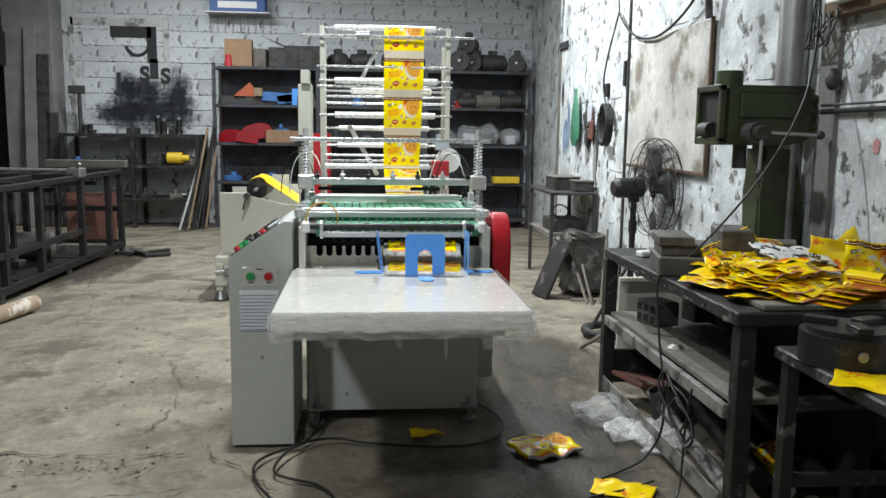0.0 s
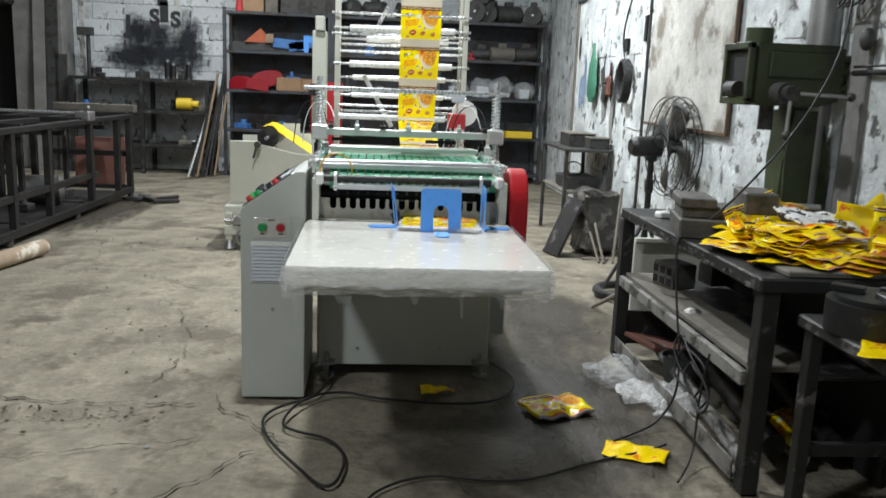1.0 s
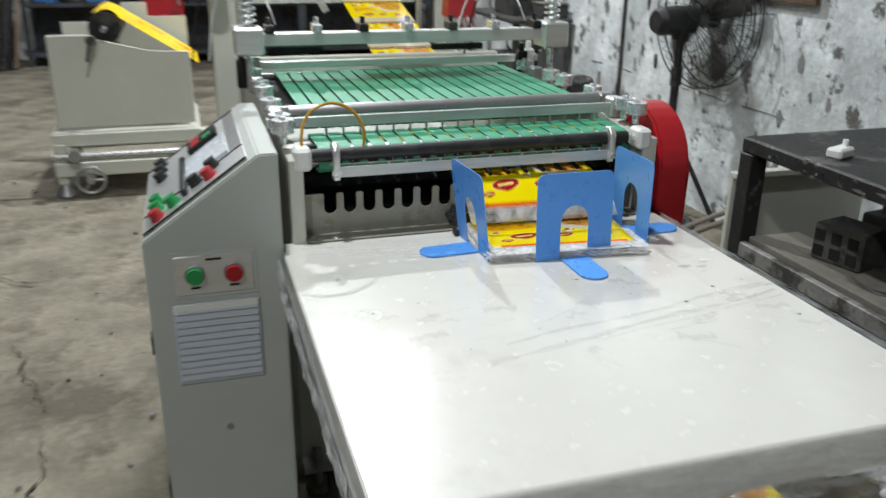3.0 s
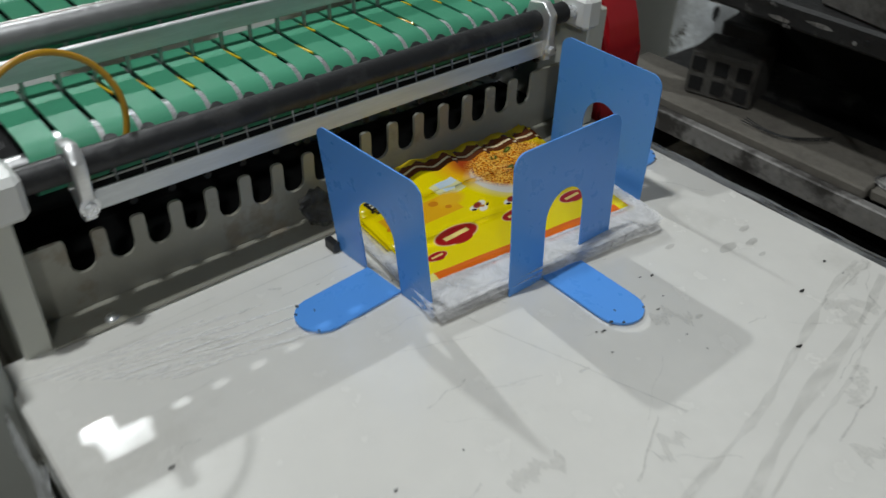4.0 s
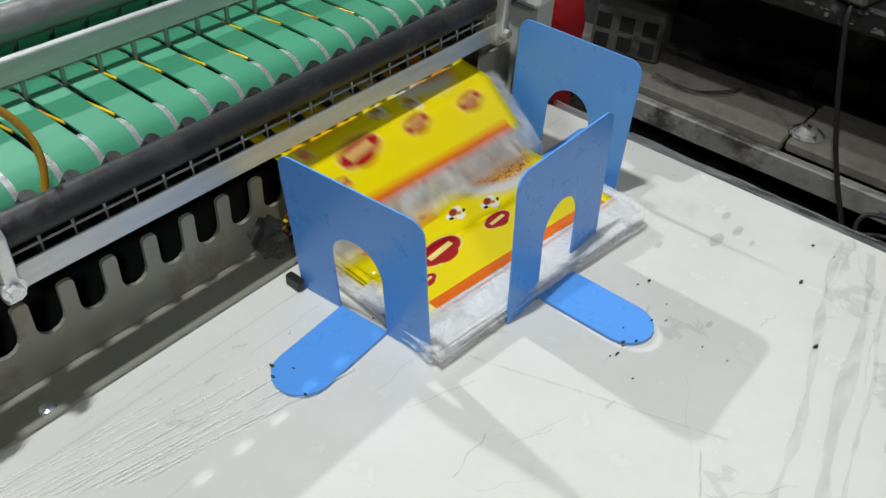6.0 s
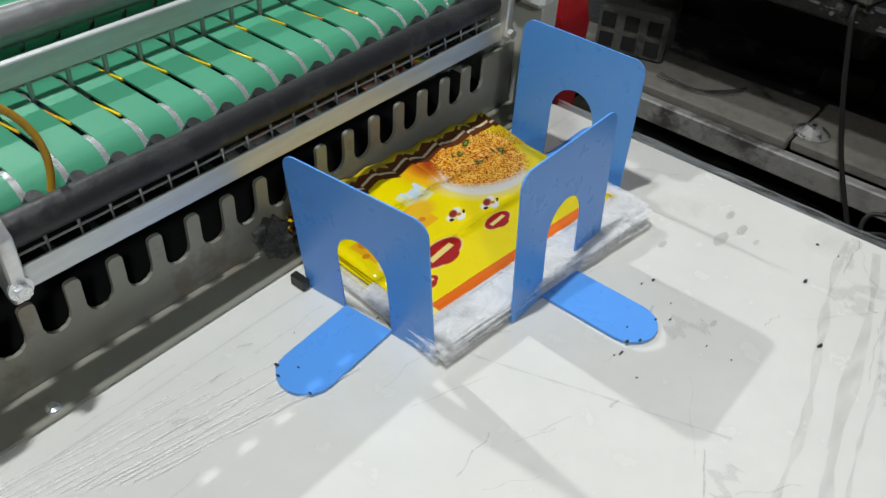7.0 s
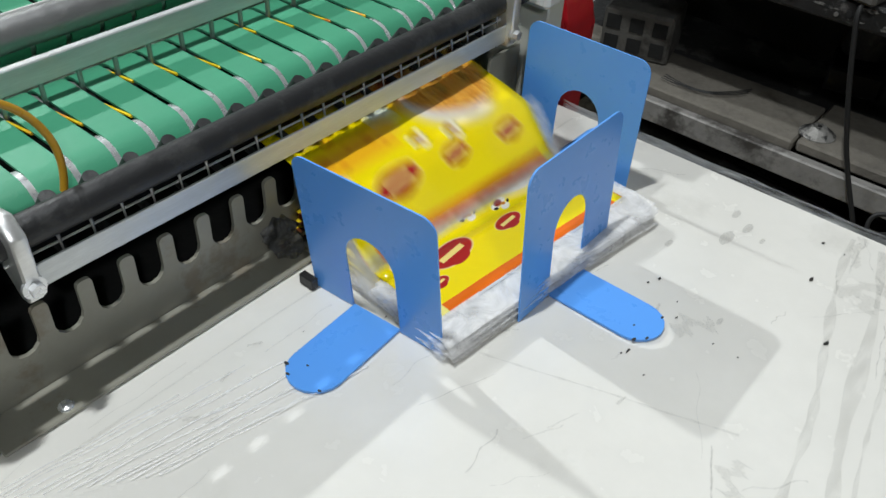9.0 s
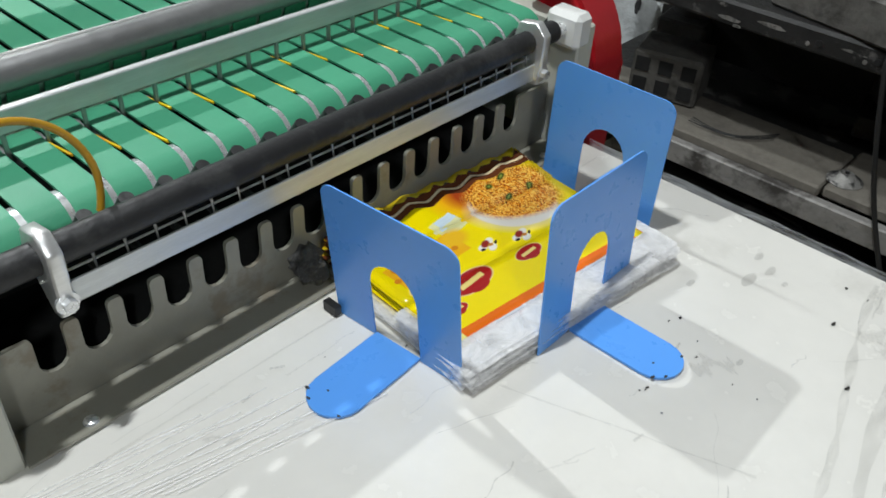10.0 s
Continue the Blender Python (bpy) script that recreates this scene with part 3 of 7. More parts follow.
    bm = rod(B(), (0.205, 0.006, 0.860), (0.25, 0.006, 0.860), 0.008)
    part("roller_shaft", bm, "steel", mc)
    for x0, x1 in ((-0.468, -0.436), (0.222, 0.252)):
        bm = box(B(), x0, x1, -0.018, 0.030, 0.838, 0.880, 0.006)
        part("end_block", bm, "white", mc, "white plastic end block")
    bm = box(B(), -0.397, 0.178, -0.0078, -0.0048, 0.821, 0.841, 0.0006)
    part("flat_bar", bm, "pinbar", mc, "brushed aluminium flat bar")
    for x in (-0.391, 0.165):
        bm = B()
        outl = [(-0.016, 0.833), (-0.012, 0.816), (-0.001, 0.816), (0.006, 0.832), (0.014, 0.842), (0.026, 0.862), (0.020, 0.882), (-0.004, 0.887), (-0.017, 0.874)]
        prism(bm, outl, x - 0.006, x + 0.006, "x")
        bmesh.ops.bevel(bm, geom=list(bm.edges), offset=0.0015, segments=1, affect="EDGES")
        br = part("bracket", bm, "brushed", mc)
        bm = rod(B(), (x, -0.004, 0.831), (x, -0.022, 0.831), 0.0055, 6)
        rod(bm, (x, -0.0135, 0.831), (x, -0.016, 0.831), 0.009, 14)
        part("bolt", bm, "steel", br)
    bm = box(B(), -0.40, 0.178, 0.0005, 0.0025, 0.8435, 0.8450, 0.0003)
    part("needle_bar", bm, "brushed", mc)
    for i in range(22):
        x = -0.385 + i * 0.0255
        bm = rod(B(), (x, 0.0000, 0.851), (x, -0.0025, 0.836), 0.0014, 6, 0.0006)
        part("needle", bm, "dull", mc, "thin steel needle")

    # belts
    def belt(x, y0, y1, z, r, w=0.0288):
        bm = B()
        pts = []
        seg = 10
        for k in range(seg + 1):
            a = math.pi / 2 + k / seg * math.pi
            pts.append((y0 + r * math.cos(a), z - r + r * math.sin(a)))
        for k in range(seg + 1):
            a = -math.pi / 2 + k / seg * math.pi
            pts.append((y1 + r * math.cos(a), z - r + r * math.sin(a)))
        th = 0.0022
        m_ = len(pts)
        rings = []
        for i_, (y, zz) in enumerate(pts):
            c = Vector((y0 if i_ <= seg else y1, z - r))
            d = (Vector((y, zz)) - c).normalized()
            rings.append([bm.verts.new((x + sx * w / 2, y - s * d.x, zz - s * d.y)) for sx, s in ((-1, 0), (1, 0), (1, th), (-1, th))])
        for i_ in range(m_):
            a, b = rings[i_], rings[(i_ + 1) % m_]
            for k in range(4):
                bm.faces.new((a[k], a[(k + 1) % 4], b[(k + 1) % 4], b[k]))
        return part("belt", bm, "belt", mc)

    nb = 19
    X0 = -0.4007
    for i in range(nb):
        x = X0 + i * PITCH
        belt(x, 0.064, 0.165, 0.866, 0.026)
        belt(x, 0.235, 0.80, 0.893, 0.016)
        if i < nb - 1:
            bm = rod(B(), (x + 0.0144, 0.064, 0.840), (x + PITCH - 0.0144, 0.064, 0.840), 0.0252, 24)
            part("pulley_collar", bm, "steel", mc)
            bm = rod(B(), (x + 0.0144, 0.165, 0.840), (x + PITCH - 0.0144, 0.165, 0.840), 0.022, 12)
            part("pulley_collar", bm, "dull", mc)
        # small rubber cones under the belts at the front
        bm = rod(B(), (x + PITCH / 2, 0.034, 0.842), (x + PITCH / 2, 0.024, 0.8665), 0.012, 14, 0.006)
        part("rubber_stud", bm, "black", mc)
    for y, z in ((0.064, 0.840), (0.165, 0.840), (0.235, 0.877), (0.80, 0.877)):
        part("belt_shaft", rod(B(), (-0.455, y, z), (0.24, y, z), 0.014), "dull", mc)
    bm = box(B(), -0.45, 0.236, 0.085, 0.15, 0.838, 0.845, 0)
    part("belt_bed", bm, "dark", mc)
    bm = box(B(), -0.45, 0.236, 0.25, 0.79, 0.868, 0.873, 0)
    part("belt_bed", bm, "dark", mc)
    # thin yellow cords between the belts
    for i in range(2, nb - 1, 1):
        x = X0 + (i + 0.5) * PITCH
        y = 0.078 + 0.016 * (i * 7 % 4)
        part("yellow_cord", rod(B(), (x + 0.0022, y, 0.8645), (x - 0.0020, y + 0.034, 0.8635), 0.0014, 6), "yellow", mc)
    # crossbar with pins
    bm = box(B(), -0.50, 0.262, 0.141, 0.149, 0.884, 0.905, 0.001)
    cb = part("pin_bar", bm, "pinbar", mc)
    for i in range(nb - 1):
        x = X0 + (i + 0.5) * PITCH
        part("pin", rod(B(), (x, 0.145, 0.855), (x, 0.145, 0.886), 0.0024, 8), "dull", cb)
    # pressing roller between the two conveyors
    part("middle_roller", rod(B(), (-0.45, 0.205, 0.902), (0.236, 0.205, 0.902), 0.015, 24), "dull", mc, "scuffed grey steel roller")
    bm = box(B(), -0.47, 0.262, 0.222, 0.226, 0.898, 0.912, 0.001)
    part("cross_bar", bm, "brushed", mc)
    # thumb knobs and clamps on the side plates
    for x in (-0.478, 0.252):
        for y in (0.055, 0.105, 0.26, 0.42, 0.50, 0.68):
            bm = rod(B(), (x, y, 0.876), (x, y, 0.915), 0.008, 12)
            rod(bm, (x, y, 0.897), (x, y, 0.921), 0.021, 20)
            rod(bm, (x, y, 0.921), (x, y, 0.926), 0.007, 10)
            part("thumb_knob", bm, "steel", mc)
        for y in (0.155, 0.21, 0.60):
            bm = box(B(), x - 0.015, x + 0.015, y - 0.018, y + 0.018, 0.873, 0.915, 0.004)
            part("bearing_block", bm, "dull" if y > 0.18 else "brushed", mc)
    tube("air_hose", [(-0.45, 0.01, 0.87), (-0.452, 0.015, 0.90), (-0.435, 0.03, 0.938), (-0.39, 0.04, 0.955), (-0.345, 0.04, 0.935), (-0.325, 0.03, 0.89), (-0.335, 0.028, 0.862)], 0.003, "hose", mc, "amber plastic air hose")
    # sealing head: spring posts, bars
    for x in (-0.49, 0.30):
        part("head_post", rod(B(), (x, 0.62, 0.87), (x, 0.62, 1.225), 0.009), "steel", mc)
        pts = []
        for k in range(161):
            a = k / 160 * 20 * math.pi
            pts.append((x + 0.019 * math.cos(a), 0.62 + 0.019 * math.sin(a), 1.03 + 0.145 * k / 160))
        tube("spring", pts, 0.0028, "steel", mc, res=2)
        bm = box(B(), x - 0.035, x + 0.035, 0.58, 0.66, 0.965, 1.03, 0.005)
        part("head_block", bm, "brushed", mc)
        part("post_nut", rod(B(), (x, 0.62, 1.2), (x, 0.62, 1.24), 0.016, 6), "steel", mc)
    bm = box(B(), -0.56, 0.355, 0.60, 0.64, 1.18, 1.198, 0.002)
    part("upper_bar", bm, "steel", mc, "polished steel cross bar")
    bm = box(B(), -0.50, 0.315, 0.60, 0.64, 0.985, 1.015, 0.002)
    part("sealing_bar", bm, "brushed", mc)
    bm = box(B(), -0.50, 0.33, 0.77, 0.785, 0.905, 0.925, 0.002)
    part("lower_bar", bm, "brushed", mc)
    for x in (-0.37, 0.06):
        bm = box(B(), x - 0.07, x + 0.07, 0.68, 0.70, 0.955, 0.97, 0.002)
        part("clamp", bm, "dark", mc)
    bm = box(B(), -0.45, 0.236, 0.85, 0.87, 0.86, 0.925, 0.003)
    part("rear_beam", bm, "cream", mc)
    bm = box(B(), 0.115, 0.20, 0.95, 1.02, 1.01, 1.085, 0.004)
    sb = part("sensor_box", bm, "reddull", mc, "red sensor box")
    for k in range(9):
        r_ = random.Random(k)
        x = 0.125 + 0.008 * k
        tube("lead", [(x, 0.948, 1.015), (x + r_.uniform(-.02, .02), 0.93, 0.985), (x + r_.uniform(-.02, .02), 0.935, 0.955), (x + r_.uniform(-.03, .03), 0.95, 0.925)], 0.0016, ("white", "cable", "reddull")[k % 3], sb, res=3)
    part("sensor_post", box(B(), 0.15, 0.165, 0.96, 0.975, 0.9, 1.16, 0.002), "brushed", mc)
    part("sensor_plate", box(B(), 0.13, 0.19, 0.955, 0.97, 1.14, 1.19, 0.002), "ventgrey", mc)
    # air lines, valves and clamp blocks on the head
    for k, x in enumerate((0.27, 0.24, -0.46, -0.42)):
        tube("air_line", [(x, 0.66, 1.03), (x - 0.02, 0.70, 1.12), (x - 0.09, 0.74, 1.14), (x - 0.15, 0.76, 1.06), (x - 0.16, 0.78, 0.93)], 0.0025, "white" if k % 2 else "cable", mc, res=4)
    for k in range(7):
        x = -0.44 + 0.115 * k
        bm = box(B(), x - 0.011, x + 0.011, 0.594, 0.646, 1.015, 1.034, 0.002)
        rod(bm, (x, 0.62, 1.034), (x, 0.62, 1.05), 0.006, 8)
        part("clamp_block", bm, "steel" if k % 2 else "blackmetal", mc)
    for k, (x, y) in enumerate(((-0.47, 0.735), (-0.505, 0.68), (0.285, 0.735), (0.32, 0.70), (0.25, 0.70))):
        bm = box(B(), x - 0.014, x + 0.014, y - 0.014, y + 0.014, 0.875, 0.945, 0.003)
        rod(bm, (x, y, 0.945), (x, y, 0.965), 0.008, 10)
        part("valve", bm, ("dull", "blackmetal", "white")[k % 3], mc)
    bm = rod(B(), (0.205, 1.06, 1.085), (0.205, 1.075, 1.085), 0.064, 28)
    part("disc", bm, "white", mc, "white round disc")
    # red belt guard
    bm = B()
    pts = []
    for k in range(15):
        a = math.pi * k / 14
        pts.append((0.115 + 0.125 * math.cos(a), 0.785 + 0.125 * math.sin(a)))
    pts += [(-0.01, 0.55), (0.06, 0.50), (0.17, 0.50), (0.24, 0.56)]
    prism(bm, pts, 0.282, 0.352, "x")
    bmesh.ops.bevel(bm, geom=list(bm.edges), offset=0.006, segments=2, affect="EDGES")
    part("belt_guard", bm, "red", mc, "glossy red belt guard")
    bm = box(B(), 0.352, 0.358, 0.05, 0.18, 0.66, 0.8, 0.001)
    part("guard_plate", bm, "reddull", mc)
    return mc


def control_cabinet():
    cc = thing("control_cabinet", "grey steel control cabinet with sloping panel beside the machine", "cabinet")
    bm = B()
    prism(bm, [(-0.739, 0.004), (-0.50, 0.004), (-0.50, 0.886), (-0.534, 0.886), (-0.739, 0.742)], -0.055, 0.42, "y")
    bmesh.ops.bevel(bm, geom=list(bm.edges), offset=0.003, segments=2, affect="EDGES")
    part("body", bm, "machine", cc)
    # button plate on the front
    bm = box(B(), -0.690, -0.556, -0.059, -0.055, 0.639, 0.712, 0.001)
    bp = part("button_plate", bm, "brushed", cc, "brushed metal button plate")
    bm = box(B(), -0.698, -0.548, -0.0565, -0.055, 0.631, 0.720, 0.001)
    part("frame", bm, "machine", bp)
    for x, m_, l in ((-0.657, "green_btn", "green start button"), (-0.590, "red", "red stop button")):
        bm = rod(B(), (x, -0.059, 0.677), (x, -0.066, 0.677), 0.0175, 24)
        part("button_ring", bm, "dull", bp)
        bm = rod(B(), (x, -0.066, 0.677), (x, -0.074, 0.677), 0.0145, 24)
        part("button", bm, m_, bp, l)
    for x in (-0.657, -0.59):
        part("marking", box(B(), x - 0.008, x + 0.008, -0.0596, -0.059, 0.650, 0.654, 0), "dark", bp)
    part("marking", box(B(), -0.637, -0.61, -0.0596, -0.059, 0.702, 0.706, 0), "dark", bp)
    # louvre
    bm = box(B(), -0.702, -0.548, -0.060, -0.055, 0.462, 0.622, 0.002)
    lv = part("louvre", bm, "ventgrey", cc, "pale plastic ventilation louvre")
    for k in range(11):
        z = 0.472 + k * 0.0133
        bm = B()
        prism(bm, [(-0.060, z), (-0.0642, z), (-0.060, z + 0.011)], -0.697, -0.553, "x")
        part("slat", bm, "ventgrey", lv)
    part("tape", box(B(), -0.70, -0.552, -0.0625, -0.060, 0.606, 0.622, 0.0005), "white", lv)
    part("screw", rod(B(), (-0.62, -0.055, 0.36), (-0.62, -0.058, 0.36), 0.006, 8), "dull", cc)
    # sloping panel: local frame on the slope
    ang = math.degrees(math.atan2(0.144, 0.205))
    slope = pose(-0.6365, 0.18, 0.814, 0, -ang, 0)

    def on(name, x0, x1, y0, y1, z0, z1, m_, label="", parent=cc, bevel=0.001):
        return part(name, box(B(), x0, x1, y0, y1, z0, z1, bevel, slope), m_, parent, label)
    pl = on("control_panel", -0.118, 0.105, -0.215, 0.20, 0.0, 0.004, "brushed", "brushed metal control panel")
    on("display", -0.02, 0.075, -0.10, 0.05, 0.004, 0.010, "glass_grey", "pale touch display under film", pl)
    on("display_frame", -0.03, -0.02, -0.17, 0.07, 0.004, 0.016, "black", "", pl)
    for y0, y1 in ((-0.218, -0.212), (0.198, 0.204), (-0.12, -0.117)):
        on("dark_edge", -0.118, 0.105, y0, y1, 0.003, 0.006, "dark", "", pl, 0)
    on("dark_field", 0.078, 0.104, -0.115, 0.19, 0.004, 0.0055, "dull", "", pl, 0)
    on("meter", -0.01, 0.06, 0.08, 0.16, 0.004, 0.014, "dark", "digital temperature meter", pl)
    for k, m_ in enumerate(("red", "green_btn", "red", "dark")):
        on("digit_bar", 0.0 + 0.03 * (k % 2), 0.02 + 0.03 * (k % 2), 0.09 + 0.035 * (k // 2), 0.118 + 0.035 * (k // 2), 0.014, 0.0155, m_, "", pl, 0)

    def knob(x, y, m_, r=0.0115, h=0.018, label=""):
        c, d = slope @ Vector((x, y, 0.004)), slope.to_3x3() @ Vector((0, 0, h))
        bm = rod(B(), c, c + d * 0.3, r * 1.15, 18)
        rod(bm, c + d * 0.3, c + d, r, 18)
        part("knob", bm, m_, pl, label)
    for x, y, m_, l in ((-0.085, -0.185, "reddull", "red push button"), (-0.085, -0.14, "green_btn", "green push button"), (-0.085, -0.095, "green_btn", "green push button"),
                        (-0.05, -0.17, "green_btn", "green push button"), (0.03, -0.17, "reddull", "red push button"), (0.0, -0.15, "black", "black knob"), (0.04, -0.13, "black", "black knob"),
                        (-0.08, 0.06, "black", "black knob"), (-0.08, 0.11, "black", "black knob"), (-0.08, 0.16, "black", "black knob")):
        knob(x, y, m_, label=l)
    part("side_latch", box(B(), -0.747, -0.739, 0.0, 0.03, 0.50, 0.54, 0.002), "dark", cc)
    part("side_latch", box(B(), -0.747, -0.739, 0.0, 0.03, 0.17, 0.21, 0.002), "dark", cc)
    return cc


def stacking_table():
    st = thing("stacking_table", "white topped stacking table wrapped in clear film", "table")
    bm = box(B(), -0.50, 0.278, -0.814, -0.004, 0.640, 0.700, 0.003)
    part("tabletop", bm, "top", st, "scratched pale grey table top with black specks")
    bm = B()
    rng = random.Random(4)
    n, rows = 120, 10
    per = []
    x0, x1, yf, yb = -0.506, 0.283, -0.820, -0.02
    for k in range(n + 1):
        s = k / n * 3
        if s < 1:
            per.append((x0, yb + (yf - yb) * s, 0))
        elif s < 2:
            per.append((x0 + (x1 - x0) * (s - 1), yf, 1))
        else:
            per.append((x1, yf + (yb - yf) * (s - 2), 2))
    grid = []
    for i, (x, y, side) in enumerate(per):
        col = []
        for j in range(rows + 1):
            v = j / rows
            drop = 0.088 + 0.012 * noise.noise(Vector((i * 0.5, 5, 0))) + 0.014 * noise.noise(Vector((i * 0.11, 8, 0)))
            z = 0.703 - drop * v
            off = 0.004 + 0.006 * v + 0.009 * noise.noise(Vector((i * 0.35 + j * 0.4, j * 0.8, 1))) * (0.3 + v)
            dx, dy = ((-1, 0), (0, -1), (1, 0))[side]
            tuck = -0.05 * max(0, v - 0.68)
            col.append(bm.verts.new((x + dx * (off + tuck), y + dy * (off + tuck), z)))
        grid.append(col)
    for i in range(n):
        for j in range(rows):
            bm.faces.new((grid[i][j], grid[i + 1][j], grid[i + 1][j + 1], grid[i][j + 1]))
    part("wrap_film", bm, "film", st, "crumpled clear wrapping film")
    # loose ends of film below
    for k, (x, w, h) in enumerate(((-0.47, 0.02, 0.1), (-0.33, 0.06, 0.03), (-0.12, 0.03, 0.03), (0.02, 0.012, 0.07), (0.15, 0.05, 0.04), (0.22, 0.03, 0.05))):
        bm = B()
        g = [[bm.verts.new((x + w * (i / 5 - 0.5) * (1 - 0.5 * j / 5), -0.79 + 0.012 * noise.noise(Vector((i * 0.9, j * 0.9, k))), 0.615 - h * j / 5)) for j in range(6)] for i in range(6)]
        for i in range(5):
            for j in range(5):
                bm.faces.new((g[i][j], g[i + 1][j], g[i + 1][j + 1], g[i][j + 1]))
        part("film_end", bm, "clear", st)
    bm = box(B(), -0.44, 0.21, -0.74, -0.05, 0.605, 0.640, 0.003)
    part("under_frame", bm, "machine", st)
    for x in (-0.40, 0.17):
        bm = box(B(), x - 0.02, x + 0.02, -0.1, 0.222, 0.57, 0.605, 0.002)
        part("support_arm", bm, "machine", st)
    # specks and scratches with a shape of their own
    for k in range(34):
        x, y = rng.uniform(-0.46, 0.25), rng.uniform(-0.55, -0.05)
        bm = B()
        r = rng.choice((0.0008, 0.0010, 0.0020, 0.0013))
        vs = [bm.verts.new((x + r * rng.uniform(0.5, 1.5) * math.cos(a) * rng.choice((1, 2)), y + r * rng.uniform(0.4, 1.2) * math.sin(a), 0.7006)) for a in np.linspace(0, 2 * math.pi, 8)[:-1]]
        bm.faces.new(vs)
        part("speck", bm, "blackmetal", st)
    return st


def bookend(m, label, lean=0.0):
    be = thing("bookend", label, "bookend", "blue bookends round the bag stack", at=m)
    w, h, th = 0.146, 0.157, 0.0016
    aw, ah = 0.031, 0.098
    pts = [(-w / 2, 0.0), (-aw * 0.87, 0.0)]
    for k in range(13):
        a = math.pi - k / 12 * math.pi
        pts.append((aw * 0.87 * math.cos(a), ah - aw + aw * math.sin(a)))
    pts += [(aw * 0.87, 0.0)]
    up = rounded(w, h, 0.014)
    pts = pts + up[1:]
    bm = B()
    prism(bm, pts, -th / 2, th / 2, "y")
    for v in bm.verts:
        v.co.y += lean * v.co.z
    part("upright", bm, "blue", be, smooth=False)
    bm = B()
    tw, tl = aw * 0.84, 0.105
    o = [(-tw, 0.0), (tw, 0.0)]
    for k in range(11):
        a = k / 10 * -math.pi
        o.append((tw * math.cos(a), -tl + tw + tw * math.sin(a)))
    prism(bm, o, 0.0005, 0.0030, "z")
    tg = part("tongue", bm, "blue", be)
    for x, y, r in ((-tw * 0.9, -tl + tw * 0.55, 0.0016), (-tw * 0.55, -tl + tw * 0.25, 0.0013), (tw * 0.72, -tl + tw * 0.35, 0.0012), (-tw * 0.3, -tl + tw * 0.9, 0.0009)):
        bm = B()
        bm.faces.new([bm.verts.new((x + r * math.cos(a) * (1.8 + noise.noise(Vector((a, x * 900, 1)))), y + r * math.sin(a), 0.00315)) for a in np.linspace(0, 2 * math.pi, 9)[:-1]])
        part("chip", bm, "chip", tg, smooth=False)
    return be


machine()
control_cabinet()
stacking_table()
bookend(pose(-0.003, -0.213, 0.7008), "blue enamelled steel bookend standing before the bag stack", 0.055)
bookend(pose(-0.159, -0.117, 0.7008, 0, 0, -86), "blue enamelled steel bookend standing beside the slotted plate", -0.125)
bookend(pose(0.163, -0.109, 0.7008, 0, 0, 90), "blue enamelled steel bookend standing at the table edge")

